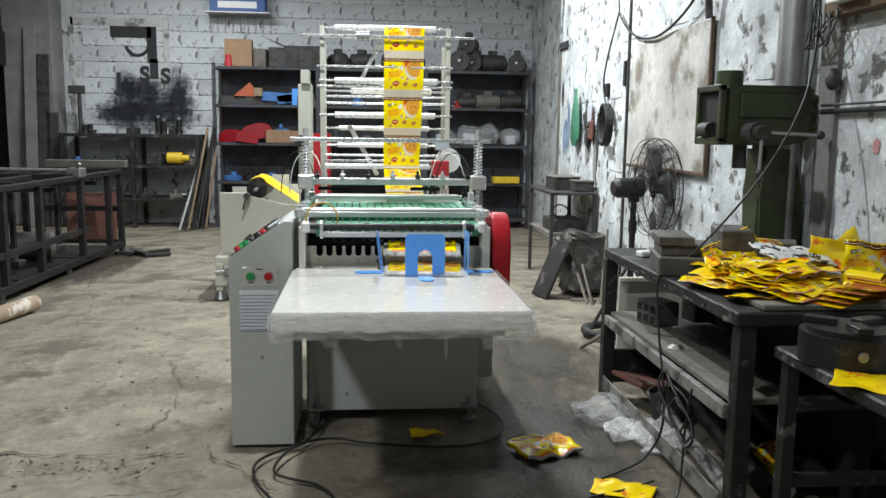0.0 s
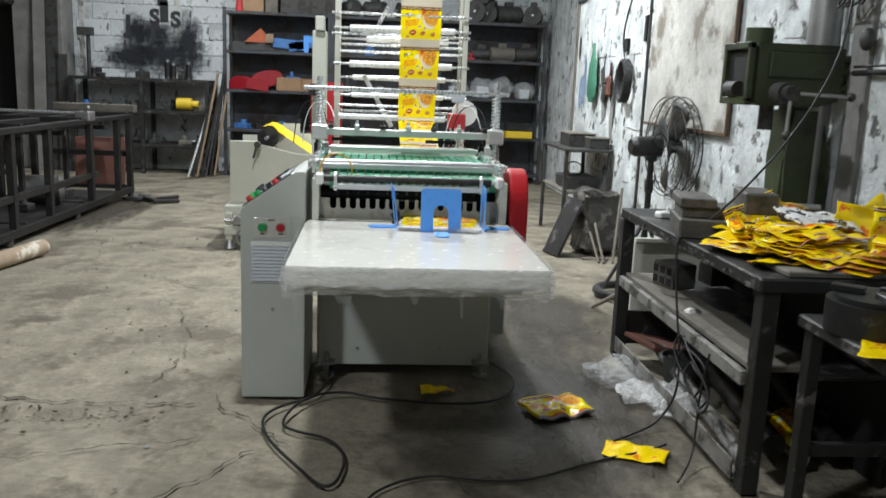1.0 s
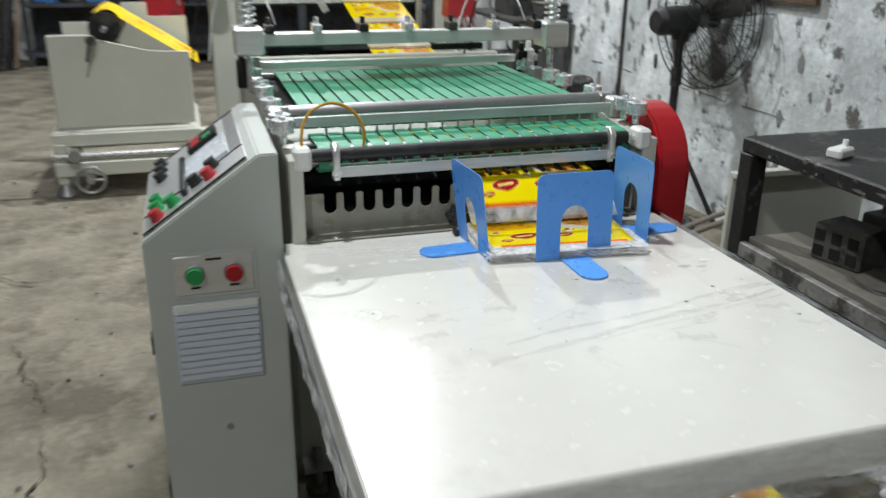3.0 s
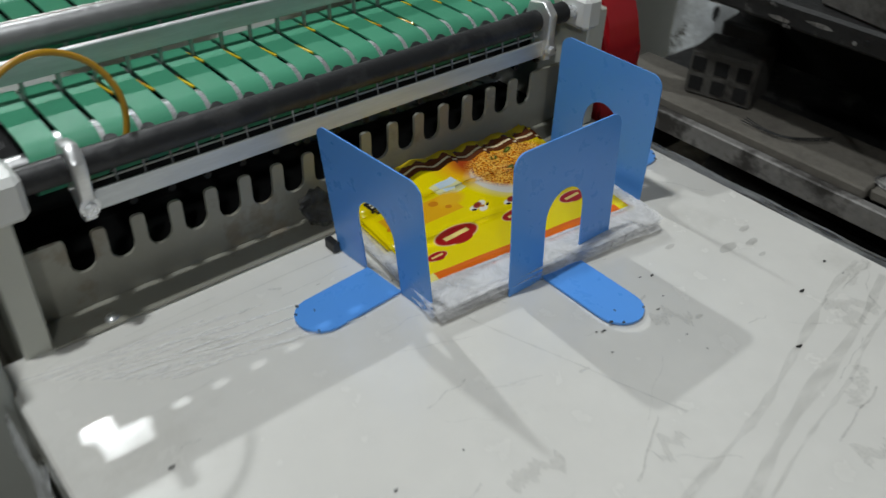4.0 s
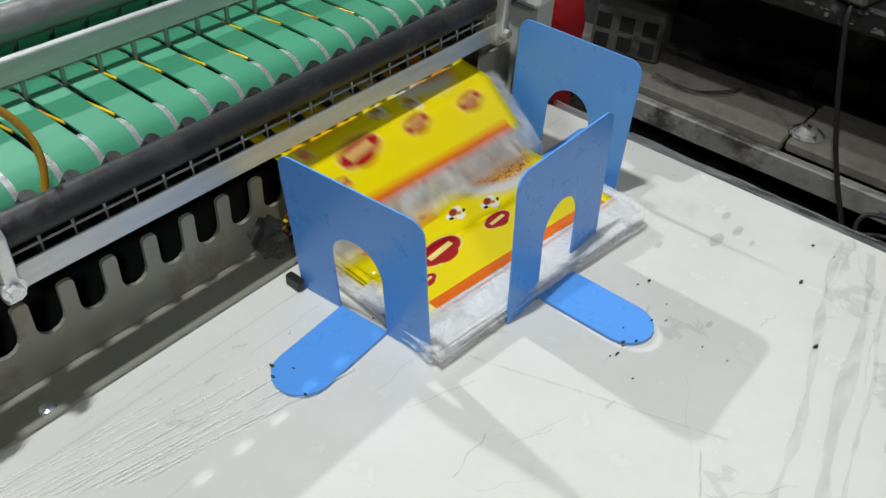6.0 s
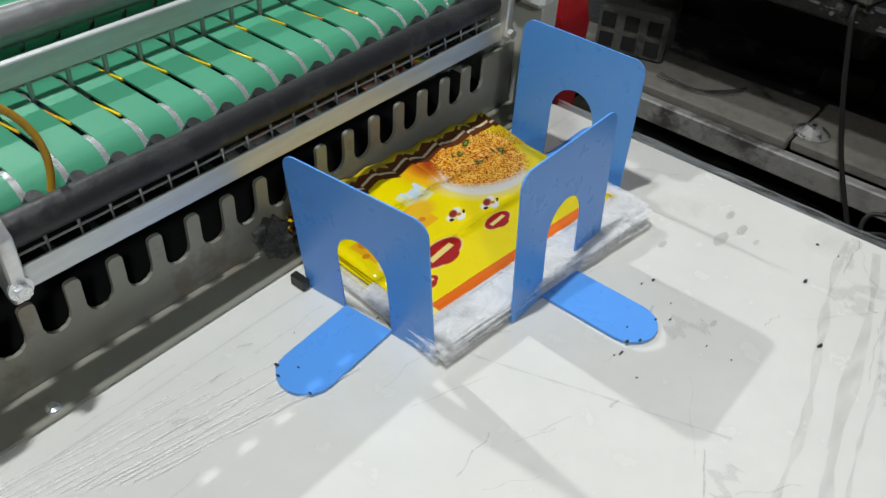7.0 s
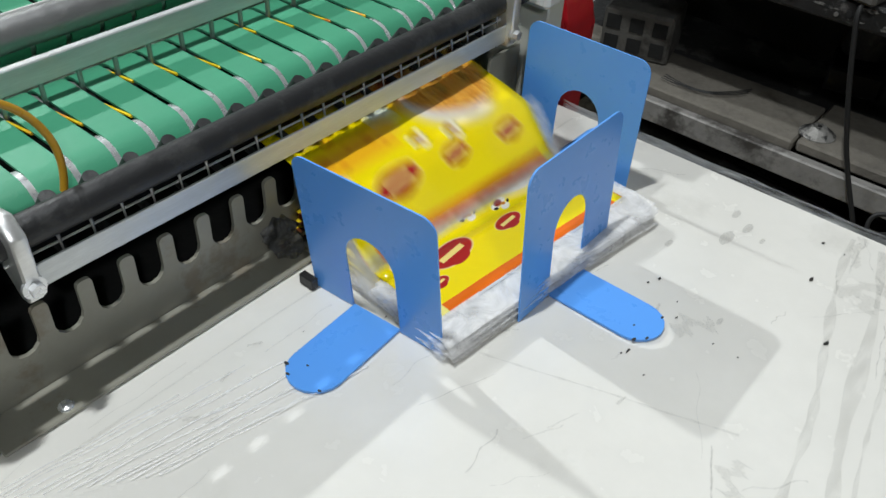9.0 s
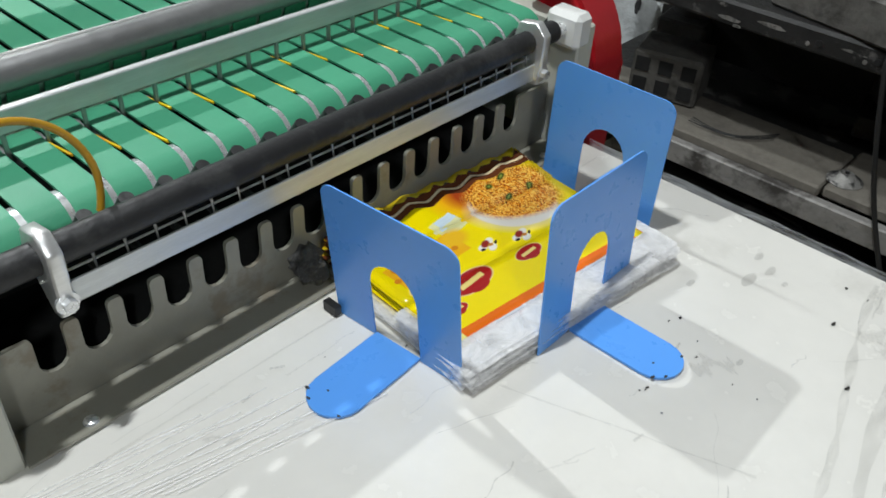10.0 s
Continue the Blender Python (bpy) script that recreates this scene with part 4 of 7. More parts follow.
# ---- film tower and unwinder ----
def film_tower():
    ft = thing("film_guide_tower", "steel guide tower with bright rollers and yellow printed film", "machine")
    Y = 1.45
    for x in (-0.452, 0.235):
        part("post", box(B(), x - 0.013, x + 0.013, Y - 0.02, Y + 0.02, 0.6, 1.79, 0.002), "cream", ft)
        part("brace", box(B(), x - 0.008, x + 0.008, Y + 0.26, Y + 0.29, 0.6, 1.72, 0.002), "cream", ft)
    for z, r, x0, x1, dy in ((1.785, 0.016, -0.385, 0.165, 0), (1.735, 0.011, -0.45, 0.15, -0.03), (1.50, 0.017, -0.385, 0.175, -0.03), (1.455, 0.018, -0.30, 0.16, 0.2),
                             (1.315, 0.017, -0.385, 0.165, -0.02), (1.245, 0.014, -0.37, 0.15, 0.2), (1.15, 0.013, -0.375, 0.13, 0.05), (1.035, 0.016, -0.44, 0.14, 0.0)):
        rl = part("roller", rod(B(), (x0, Y + dy, z), (x1, Y + dy, z), r, 20), "roll", ft, "bright guide roller")
        part("shaft", rod(B(), (-0.47, Y + dy, z), (0.26, Y + dy, z), 0.006, 10), "steel", rl)
    for z, x0, x1, dy in ((1.735, -0.56, 0.38, -0.06), (1.575, -0.48, 0.26, -0.04), (1.47, -0.48, 0.26, -0.02), (1.42, -0.46, 0.25, 0.1), (1.38, -0.46, 0.25, 0.0), (1.095, -0.46, 0.2, 0.0), (1.065, -0.46, 0.2, 0.02)):
        part("tie_rod", rod(B(), (x0, Y + dy, z), (x1, Y + dy, z), 0.0065, 10), "steel", ft)
    bm = B()
    for x in (-0.26, -0.235, -0.21):
        rod(bm, (x - 0.008, Y - 0.06, 1.735), (x + 0.012, Y - 0.06, 1.735), 0.026, 18)
    part("clamp_collar", bm, "dull", ft)
    part("tension_arm", box(B(), -0.01, 0.01, -0.006, 0.006, -0.13, 0.13, 0.002, pose(-0.2, Y, 1.59, 0, 28, 0)), "steel", ft)
    part("tension_arm", box(B(), -0.012, 0.012, -0.006, 0.006, -0.16, 0.16, 0.002, pose(-0.23, Y + 0.1, 1.12, 0, -30, 0)), "brushed", ft)
    # the film runs down in front of the rollers
    bm = B()
    prof = [(Y + 0.02, 1.80), (Y - 0.02, 1.79), (Y - 0.035, 1.735), (Y - 0.05, 1.50), (Y - 0.03, 1.40), (Y - 0.04, 1.315), (Y - 0.02, 1.20), (Y - 0.01, 1.10), (Y - 0.02, 1.035), (1.15, 0.97), (0.90, 0.905), (0.84, 0.903)]
    fine = []
    for (a, b), (c, d) in zip(prof, prof[1:]):
        for k in range(8):
            fine.append((a + (c - a) * k / 8, b + (d - b) * k / 8))
    fine.append(prof[-1])
    uv = bm.loops.layers.uv.new("UVMap")
    n = 10
    dist, rows = 0.0, []
    for i, (y, z) in enumerate(fine):
        if i:
            dist += math.hypot(y - fine[i - 1][0], z - fine[i - 1][1])
        taper = 1 - 0.17 * i / len(fine)
        rows.append([(bm.verts.new((-0.118 + 0.225 * taper * k / n, y + 0.002 * math.sin(k * 0.9 + i * 0.3), z)), (0.31 * k / n, -dist)) for k in range(n + 1)])
    for i in range(len(rows) - 1):
        for k in range(n):
            q = (rows[i][k], rows[i][k + 1], rows[i + 1][k + 1], rows[i + 1][k])
            f = bm.faces.new([v for v, _ in q])
            for lp, (_, t) in zip(f.loops, q):
                lp[uv].uv = t
    part("printed_film", bm, M["web"], ft, "yellow printed packing film with food pictures")
    # motor column and red box beside the head
    part("gear_column", box(B(), -0.56, -0.49, 1.10, 1.2, 0.6, 1.46, 0.004), "cream", ft)
    part("gear_box", box(B(), -0.545, -0.50, 1.08, 1.16, 1.46, 1.53, 0.004), "cream", ft)
    bm = rod(B(), (-0.545, 1.02, 1.175), (-0.545, 1.08, 1.175), 0.03, 12)
    rod(bm, (-0.57, 1.03, 1.175), (-0.52, 1.03, 1.175), 0.008, 8)
    part("hand_knob", bm, "black", ft)


def unwinder():
    uw = thing("film_unwinder", "cream painted film unwinding stand with a roll of yellow film", "machine")
    bm = B()
    prism(bm, [(-1.262, 0.335), (-0.62, 0.335), (-0.62, 0.69), (-0.80, 0.69), (-0.83, 0.70), (-1.07, 0.755), (-1.07, 0.775), (-1.262, 0.775)], 2.88, 2.90, "y")
    bmesh.ops.bevel(bm, geom=list(bm.edges), offset=0.004, segments=1, affect="EDGES")
    part("front_plate", bm, "cream", uw)
    bm = B()
    prism(bm, [(-1.262, 0.335), (-0.62, 0.335), (-0.62, 0.80), (-0.82, 0.80), (-0.82, 0.875), (-0.95, 0.875), (-0.97, 0.775), (-1.262, 0.775)], 3.5, 3.52, "y")
    part("rear_plate", bm, "cream", uw)
    part("base", box(B(), -1.30, -0.6, 2.86, 3.54, 0.245, 0.31, 0.005), "cream", uw)
    part("floor_rail", box(B(), -1.30, -0.55, 2.84, 2.92, 0.10, 0.17, 0.004), "cream", uw)
    part("floor_rail", box(B(), -1.30, -0.55, 3.46, 3.54, 0.10, 0.17, 0.004), "cream", uw)
    for x in (-1.27, -0.62):
        for y in (2.88, 3.5):
            part("upright", box(B(), x - 0.025, x + 0.025, y - 0.025, y + 0.025, 0.06, 0.26, 0.003), "cream", uw)
            part("foot", rod(B(), (x, y, 0.0), (x, y, 0.06), 0.045, 18, 0.02), "dull", uw)
    part("slider", rod(B(), (-1.3, 2.83, 0.21), (-0.6, 2.83, 0.21), 0.012), "steel", uw)
    part("slider_block", rod(B(), (-1.2, 2.80, 0.21), (-1.2, 2.86, 0.21), 0.03, 16), "dull", uw)
    bm = rod(B(), (-1.14, 2.79, 0.09), (-1.14, 2.86, 0.09), 0.02, 14)
    for k in range(18):
        a, b = k / 18 * 2 * math.pi, (k + 1) / 18 * 2 * math.pi
        rod(bm, (-1.14 + 0.065 * math.cos(a), 2.80, 0.09 + 0.065 * math.sin(a)), (-1.14 + 0.065 * math.cos(b), 2.80, 0.09 + 0.065 * math.sin(b)), 0.009, 8)
    for k in range(3):
        a = k / 3 * 2 * math.pi
        rod(bm, (-1.14, 2.80, 0.09), (-1.14 + 0.065 * math.cos(a), 2.80, 0.09 + 0.065 * math.sin(a)), 0.008, 8)
    part("handwheel", bm, "dull", uw)
    part("roll_core", rod(B(), (-1.0, 2.93, 0.80), (-1.0, 3.47, 0.80), 0.075, 24), "blackmetal", uw)
    part("core_shaft", rod(B(), (-1.0, 2.82, 0.80), (-1.0, 3.56, 0.80), 0.012, 12), "dull", uw)
    bm = B()
    pr = [(-1.03 - 0.02, 0.86)] + [(-1.0 + 0.085 * math.cos(a), 0.80 + 0.085 * math.sin(a)) for a in np.linspace(2.2, 0.6, 8)] + [(-0.70, 0.70), (-0.58, 0.62)]
    a = [[bm.verts.new((x, y, z + 0.004 * math.sin(i + y * 20))) for y in (2.95, 3.1, 3.25, 3.4)] for i, (x, z) in enumerate(pr)]
    for i in range(len(a) - 1):
        for k in range(3):
            bm.faces.new((a[i][k], a[i + 1][k], a[i + 1][k + 1], a[i][k + 1]))
    part("film", bm, "yellow", uw, "yellow printed film leaving the roll")
    bm = rod(B(), (-1.06, 2.86, 0.755), (-1.06, 2.80, 0.755), 0.022, 14)
    rod(bm, (-1.06, 2.81, 0.755), (-1.085, 2.80, 0.66), 0.008, 8)
    part("clamp_handle", bm, "blackmetal", uw)


# ---- right side: benches, drill, fan ----
def workbench():
    wb = thing("workbench", "black oily steel workbench against the wall", "workbench")
    part("top", box(B(), 0.90, 1.64, -0.86, 0.56, 0.655, 0.70, 0.006), "bench", wb)
    for x, y in ((0.925, 0.53), (0.945, -0.82), (1.60, 0.53), (1.60, -0.82)):
        part("leg", box(B(), x - 0.028, x + 0.028, y - 0.028, y + 0.028, 0.0, 0.655, 0.003), "bench", wb)
    part("shelf_board", box(B(), 0.925, 1.10, -0.16, 0.50, 0.385, 0.408, 0.004), "dusty", wb, "dusty wooden shelf board")
    part("shelf_board", box(B(), 0.930, 1.12, -0.80, -0.165, 0.387, 0.412, 0.005), "dusty", wb, "dusty wooden shelf board")
    part("shelf_board", box(B(), 1.115, 1.60, -0.80, 0.50, 0.360, 0.375, 0.004), "bench", wb)
    part("shelf_rail", box(B(), 0.898, 0.921, -0.80, 0.53, 0.345, 0.392, 0.003), "railgrey", wb, "scuffed grey angle iron")
    part("floor_rail", box(B(), 0.900, 0.906, -0.80, 0.53, 0.030, 0.100, 0.002), "railgrey", wb, "scuffed grey angle iron")
    part("floor_rail", box(B(), 0.906, 0.955, -0.80, 0.53, 0.030, 0.036, 0.002), "railgrey", wb)
    part("back_rail", box(B(), 1.60, 1.63, -0.80, 0.53, 0.035, 0.095, 0.003), "bench", wb)
    # black sheets paint the shade in the space behind the shelf boards
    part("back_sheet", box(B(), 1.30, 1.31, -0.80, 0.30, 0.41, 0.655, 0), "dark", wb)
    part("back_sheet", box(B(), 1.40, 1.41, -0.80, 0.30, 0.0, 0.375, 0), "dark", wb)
    part("end_plate", box(B(), 0.95, 1.60, 0.515, 0.535, 0.06, 0.22, 0.002), "bench", wb)
    # chipped bare steel along the front edge of the top, screw holes in it
    rng = random.Random(31)
    for k in range(46):
        y, z = rng.uniform(-0.84, 0.54), rng.choice((0.698, 0.690, 0.668, 0.658, 0.679))
        bm = B()
        ly, lz = rng.uniform(0.006, 0.030), rng.uniform(0.0015, 0.006)
        bm.faces.new([bm.verts.new((0.8992, y + ly * math.cos(a) * rng.uniform(0.6, 1.2), max(0.656, min(0.6985, z + lz * math.sin(a) * rng.uniform(0.5, 1.3))))) for a in np.linspace(0, 2 * math.pi, 10)[:-1]])
        part("worn_spot", bm, "worn", wb, smooth=False)
    # black discs on the edge paint the dark inside the bolt holes
    for y in (-0.62, -0.26, -0.18, -0.08, 0.22, 0.41):
        part("bolt_hole", rod(B(), (0.8998, y, 0.676), (0.8975, y, 0.676), 0.006, 10), "dark", wb)
        part("bolt_rim", rod(B(), (0.8998, y + 0.02, 0.67), (0.898, y + 0.02, 0.67), 0.004, 8), "worn", wb)

    lb = thing("low_bench", "low black steel bench with a thick oily top", "workbench")
    part("top", box(B(), 0.975, 1.64, -2.3, -0.95, 0.585, 0.622, 0.006), "bench", lb)
    for x, y in ((1.01, -0.99), (1.01, -2.26), (1.6, -0.99), (1.6, -2.26)):
        part("leg", box(B(), x - 0.02, x + 0.02, y - 0.02, y + 0.02, 0, 0.585, 0.003), "bench", lb)
    part("brace", box(B(), 1.0, 1.6, -1.0, -0.975, 0.2, 0.24, 0.003), "bench", lb)

    ch = thing("lathe_chuck", "black three-jaw lathe chuck lying on the low bench", "chuck", at=pose(1.09, -1.13, 0.622))
    part("body", rod(B(), (0, 0, 0), (0, 0, 0.085), 0.125, 40), "blackmetal", ch)
    part("base_ring", rod(B(), (0, 0, 0.085), (0, 0, 0.10), 0.11, 40), "blackmetal", ch)
    for k in range(3):
        m = pose(0, 0, 0, 0, 0, 120 * k + 20)
        part("jaw", box(B(), 0.03, 0.115, -0.02, 0.02, 0.10, 0.118, 0.002, m), "blackmetal", ch)
    part("key_socket", rod(B(), (-0.03, -0.121, 0.045), (-0.03, -0.127, 0.045), 0.014, 16), "dull", ch)

    vs = thing("machine_vice", "dusty grey cast iron machine vice on the workbench", "vice")
    m = pose(1.02, -0.10, 0.70, 0, 0, -12)
    part("base", box(B(), -0.11, 0.30, -0.14, 0.12, 0.0, 0.075, 0.006, m), "iron", vs)
    part("slide", box(B(), -0.10, 0.30, -0.11, 0.09, 0.075, 0.115, 0.004, m), "iron", vs)
    part("fixed_jaw", box(B(), -0.11, 0.02, -0.13, 0.11, 0.115, 0.15, 0.004, m), "iron", vs)
    part("moving_jaw", box(B(), 0.12, 0.24, -0.12, 0.10, 0.10, 0.18, 0.006, m), "iron", vs)
    part("screw", rod(B(), m @ Vector((0.2, 0, 0.12)), m @ Vector((0.42, 0, 0.12)), 0.018, 14), "dull", vs)


def drill_press():
    dp = thing("pillar_drill", "dark green pillar drill with a thick round steel column", "drill", at=Matrix.Translation((0.0117, 0.1654, -0.0629)) @ Matrix.Scale(1.051, 4))
    part("column", rod(B(), (1.51, 0.08, 0.0), (1.51, 0.08, 2.6), 0.062, 32), "dull", dp, "thick grey steel column")
    bm = B()
    prism(bm, [(1.195, 1.195), (1.45, 1.195), (1.546, 1.225), (1.546, 1.43), (1.184, 1.43), (1.184, 1.21)], -0.05, 0.19, "y")
    bmesh.ops.bevel(bm, geom=list(bm.edges), offset=0.012, segments=2, affect="EDGES")
    part("head", bm, "drill", dp)
    # flat black plate paints the shade of the open mouth
    part("head_mouth", box(B(), 1.178, 1.19, -0.03, 0.17, 1.23, 1.41, 0.003), "dark", dp)
    for y0, y1, z0, z1 in ((-0.05, -0.03, 1.205, 1.43), (0.165, 0.19, 1.205, 1.43), (-0.05, 0.19, 1.405, 1.432), (-0.05, 0.19, 1.195, 1.225)):
        part("mouth_rim", box(B(), 1.158, 1.184, y0, y1, z0, z1, 0.004), "drill", dp)
    part("mouth_screw", rod(B(), (1.165, 0.03, 1.255), (1.165, 0.12, 1.255), 0.03, 16), "grey", dp)
    part("side_plate", box(B(), 1.24, 1.50, -0.058, -0.05, 1.30, 1.40, 0.006), "drill", dp)
    part("motor_cap", rod(B(), (1.245, 0.07, 1.43), (1.245, 0.07, 1.49), 0.052, 28), "drill", dp)
    part("rack_collar", rod(B(), (1.286, -0.13, 1.245), (1.286, -0.05, 1.245), 0.04, 24), "grey", dp)
    part("hub", rod(B(), (1.286, -0.17, 1.245), (1.286, -0.13, 1.245), 0.028, 18), "grey", dp)
    for e in (Vector((1.52, -0.155, 1.238)), Vector((1.275, -0.17, 1.09))):
        h = part("feed_lever", rod(B(), (1.286, -0.155, 1.245), e, 0.007, 12), "dull", dp)
        part("lever_knob", ball(B(), e, 0.017, 16), "blackmetal", h)
    part("spindle", rod(B(), (1.30, 0.06, 1.10), (1.30, 0.06, 1.2), 0.028, 18), "grey", dp)
    bm = B()
    prism(bm, [(1.37, 0.7), (1.58, 0.7), (1.56, 1.0), (1.53, 1.2), (1.38, 1.2), (1.38, 1.0)], 0.02, 0.18, "y")
    bmesh.ops.bevel(bm, geom=list(bm.edges), offset=0.02, segments=2, affect="EDGES")
    part("frame_casting", bm, "drill", dp)
    for k, (x, z) in enumerate(((1.545, 1.38), (1.545, 1.33), (1.55, 1.27))):
        part("bolt", rod(B(), (x - 0.01, -0.03, z), (x + 0.03, -0.03, z), 0.016, 12), "drill", dp)
    hc = thing("hanging_cable", "black cable hanging down over the workbench", "cable")
    tube("cord", [(1.62, 0.1, 1.78), (1.52, -0.08, 1.50), (1.40, -0.2, 1.3), (1.25, -0.25, 1.08), (1.10, -0.26, 0.90), (0.98, -0.22, 0.755), (0.892, -0.188, 0.705), (0.885, -0.205, 0.64), (0.885, -0.224, 0.565), (0.885, -0.254, 0.465), (0.885, -0.288, 0.385), (0.883, -0.34, 0.28), (0.875, -0.37, 0.15), (0.84, -0.33, 0.04), (0.76, -0.38, 0.012), (0.62, -0.47, 0.012)], 0.0045, "cable", hc)


def fan():
    fn = thing("pedestal_fan", "black pedestal fan with a dusty wire guard, running", "fan")
    ax = Vector((1.0, 0.08, 0.02)).normalized()
    c = Vector((1.575, 1.82, 0.905))
    q = ax.to_track_quat("Z", "Y").to_matrix().to_4x4()
    mt = Matrix.Translation(c) @ q
    bm = rod(B(), mt @ Vector((0, 0, -0.24)), mt @ Vector((0, 0, -0.08)), 0.062, 24)
    rod(bm, mt @ Vector((0, 0, -0.27)), mt @ Vector((0, 0, -0.24)), 0.045, 24, 0.062)
    part("motor", bm, "black", fn)
    part("neck", box(B(), -0.03, 0.03, -0.03, 0.03, -0.09, -0.03, 0.008, Matrix.Translation(mt @ Vector((0, 0, -0.13)))), "black", fn)
    base = mt @ Vector((0, 0, -0.13))
    pole = part("pole", rod(B(), (base.x, base.y, 0.10), (base.x, base.y, 0.87), 0.019, 16), "black", fn)
    part("collar", rod(B(), (base.x, base.y, 0.62), (base.x, base.y, 0.70), 0.026, 16), "blackmetal", fn)
    for a in (80, 200, 320):
        e = (base.x + 0.30 * math.cos(radians(a)) * (0.7 if a == 320 else 1), base.y + 0.30 * math.sin(radians(a)), 0.012)
        part("leg", rod(B(), (base.x, base.y, 0.45), e, 0.011, 10), "black", fn)
    R = 0.305

    def ring(r, z, w, seg=40):
        bm_ = B()
        g = []
        for k in range(seg):
            a = k / seg * 2 * math.pi
            g.append([bm_.verts.new(mt @ Vector(((r + w * math.cos(b)) * math.cos(a), (r + w * math.cos(b)) * math.sin(a), z + w * math.sin(b)))) for b in (0, 1.047, 2.094, 3.142, 4.189, 5.236)])
        for k in range(seg):
            for j in range(6):
                bm_.faces.new((g[k][j], g[(k + 1) % seg][j], g[(k + 1) % seg][(j + 1) % 6], g[k][(j + 1) % 6]))
        return bm_
    for r, z in ((R, 0.0), (R * 0.98, 0.05), (R * 0.86, 0.066), (R * 0.62, 0.08), (R * 0.36, 0.084), (R * 0.98, -0.05), (R * 0.7, -0.075), (R * 0.45, -0.085)):
        part("guard_ring", ring(r, z, 0.0034 if r > R * 0.95 else 0.0022), "blackmetal", fn)
    for side in (1, -1):
        for k in range(40):
            a = k / 40 * 2 * math.pi
            prof = [(0.05, 0.085 * side), (R * 0.62, 0.08 * side if side > 0 else -0.08), (R * 0.86, 0.066 * side if side > 0 else -0.066), (R, 0.0)]
            bm_ = B()
            for (r0, z0), (r1, z1) in zip(prof, prof[1:]):
                rod(bm_, mt @ Vector((r0 * math.cos(a), r0 * math.sin(a), z0)), mt @ Vector((r1 * math.cos(a), r1 * math.sin(a), z1)), 0.0014, 5, caps=False)
            part("guard_wire", bm_, "blackmetal", fn)
    rotor = part("rotor", rod(B(), (0, 0, -0.02), (0, 0, 0.05), 0.04, 20), "black", fn)
    rotor.matrix_basis = mt
    for k in range(4):
        bm_ = B()
        g = []
        for i in range(7):
            r = 0.035 + (R - 0.03 - 0.035) * i / 6
            row = []
            for j in range(6):
                a = (j / 5 - 0.5) * (0.95 - 0.2 * i / 6) + k * math.pi / 2
                row.append(bm_.verts.new((r * math.cos(a), r * math.sin(a), 0.045 * (j / 5 - 0.5) * (1.2 - 0.5 * i / 6))))
            g.append(row)
        for i in range(6):
            for j in range(5):
                bm_.faces.new((g[i][j], g[i + 1][j], g[i + 1][j + 1], g[i][j + 1]))
        bl = part("blade", bm_, "grey", rotor, "dusty grey fan blade")
        md = bl.modifiers.new("thickness", "SOLIDIFY")
        md.thickness = 0.003
    tube("cord", [(base.x - 0.03, base.y - 0.06, 0.95), (base.x + 0.02, base.y - 0.075, 0.88), (base.x + 0.08, base.y - 0.06, 0.93), (base.x + 0.03, base.y - 0.04, 1.0), (base.x - 0.03, base.y - 0.06, 0.95), (base.x - 0.02, base.y - 0.03, 0.6), (base.x + 0.02, base.y, 0.1)], 0.004, "cable", fn)
    return mt, rotor




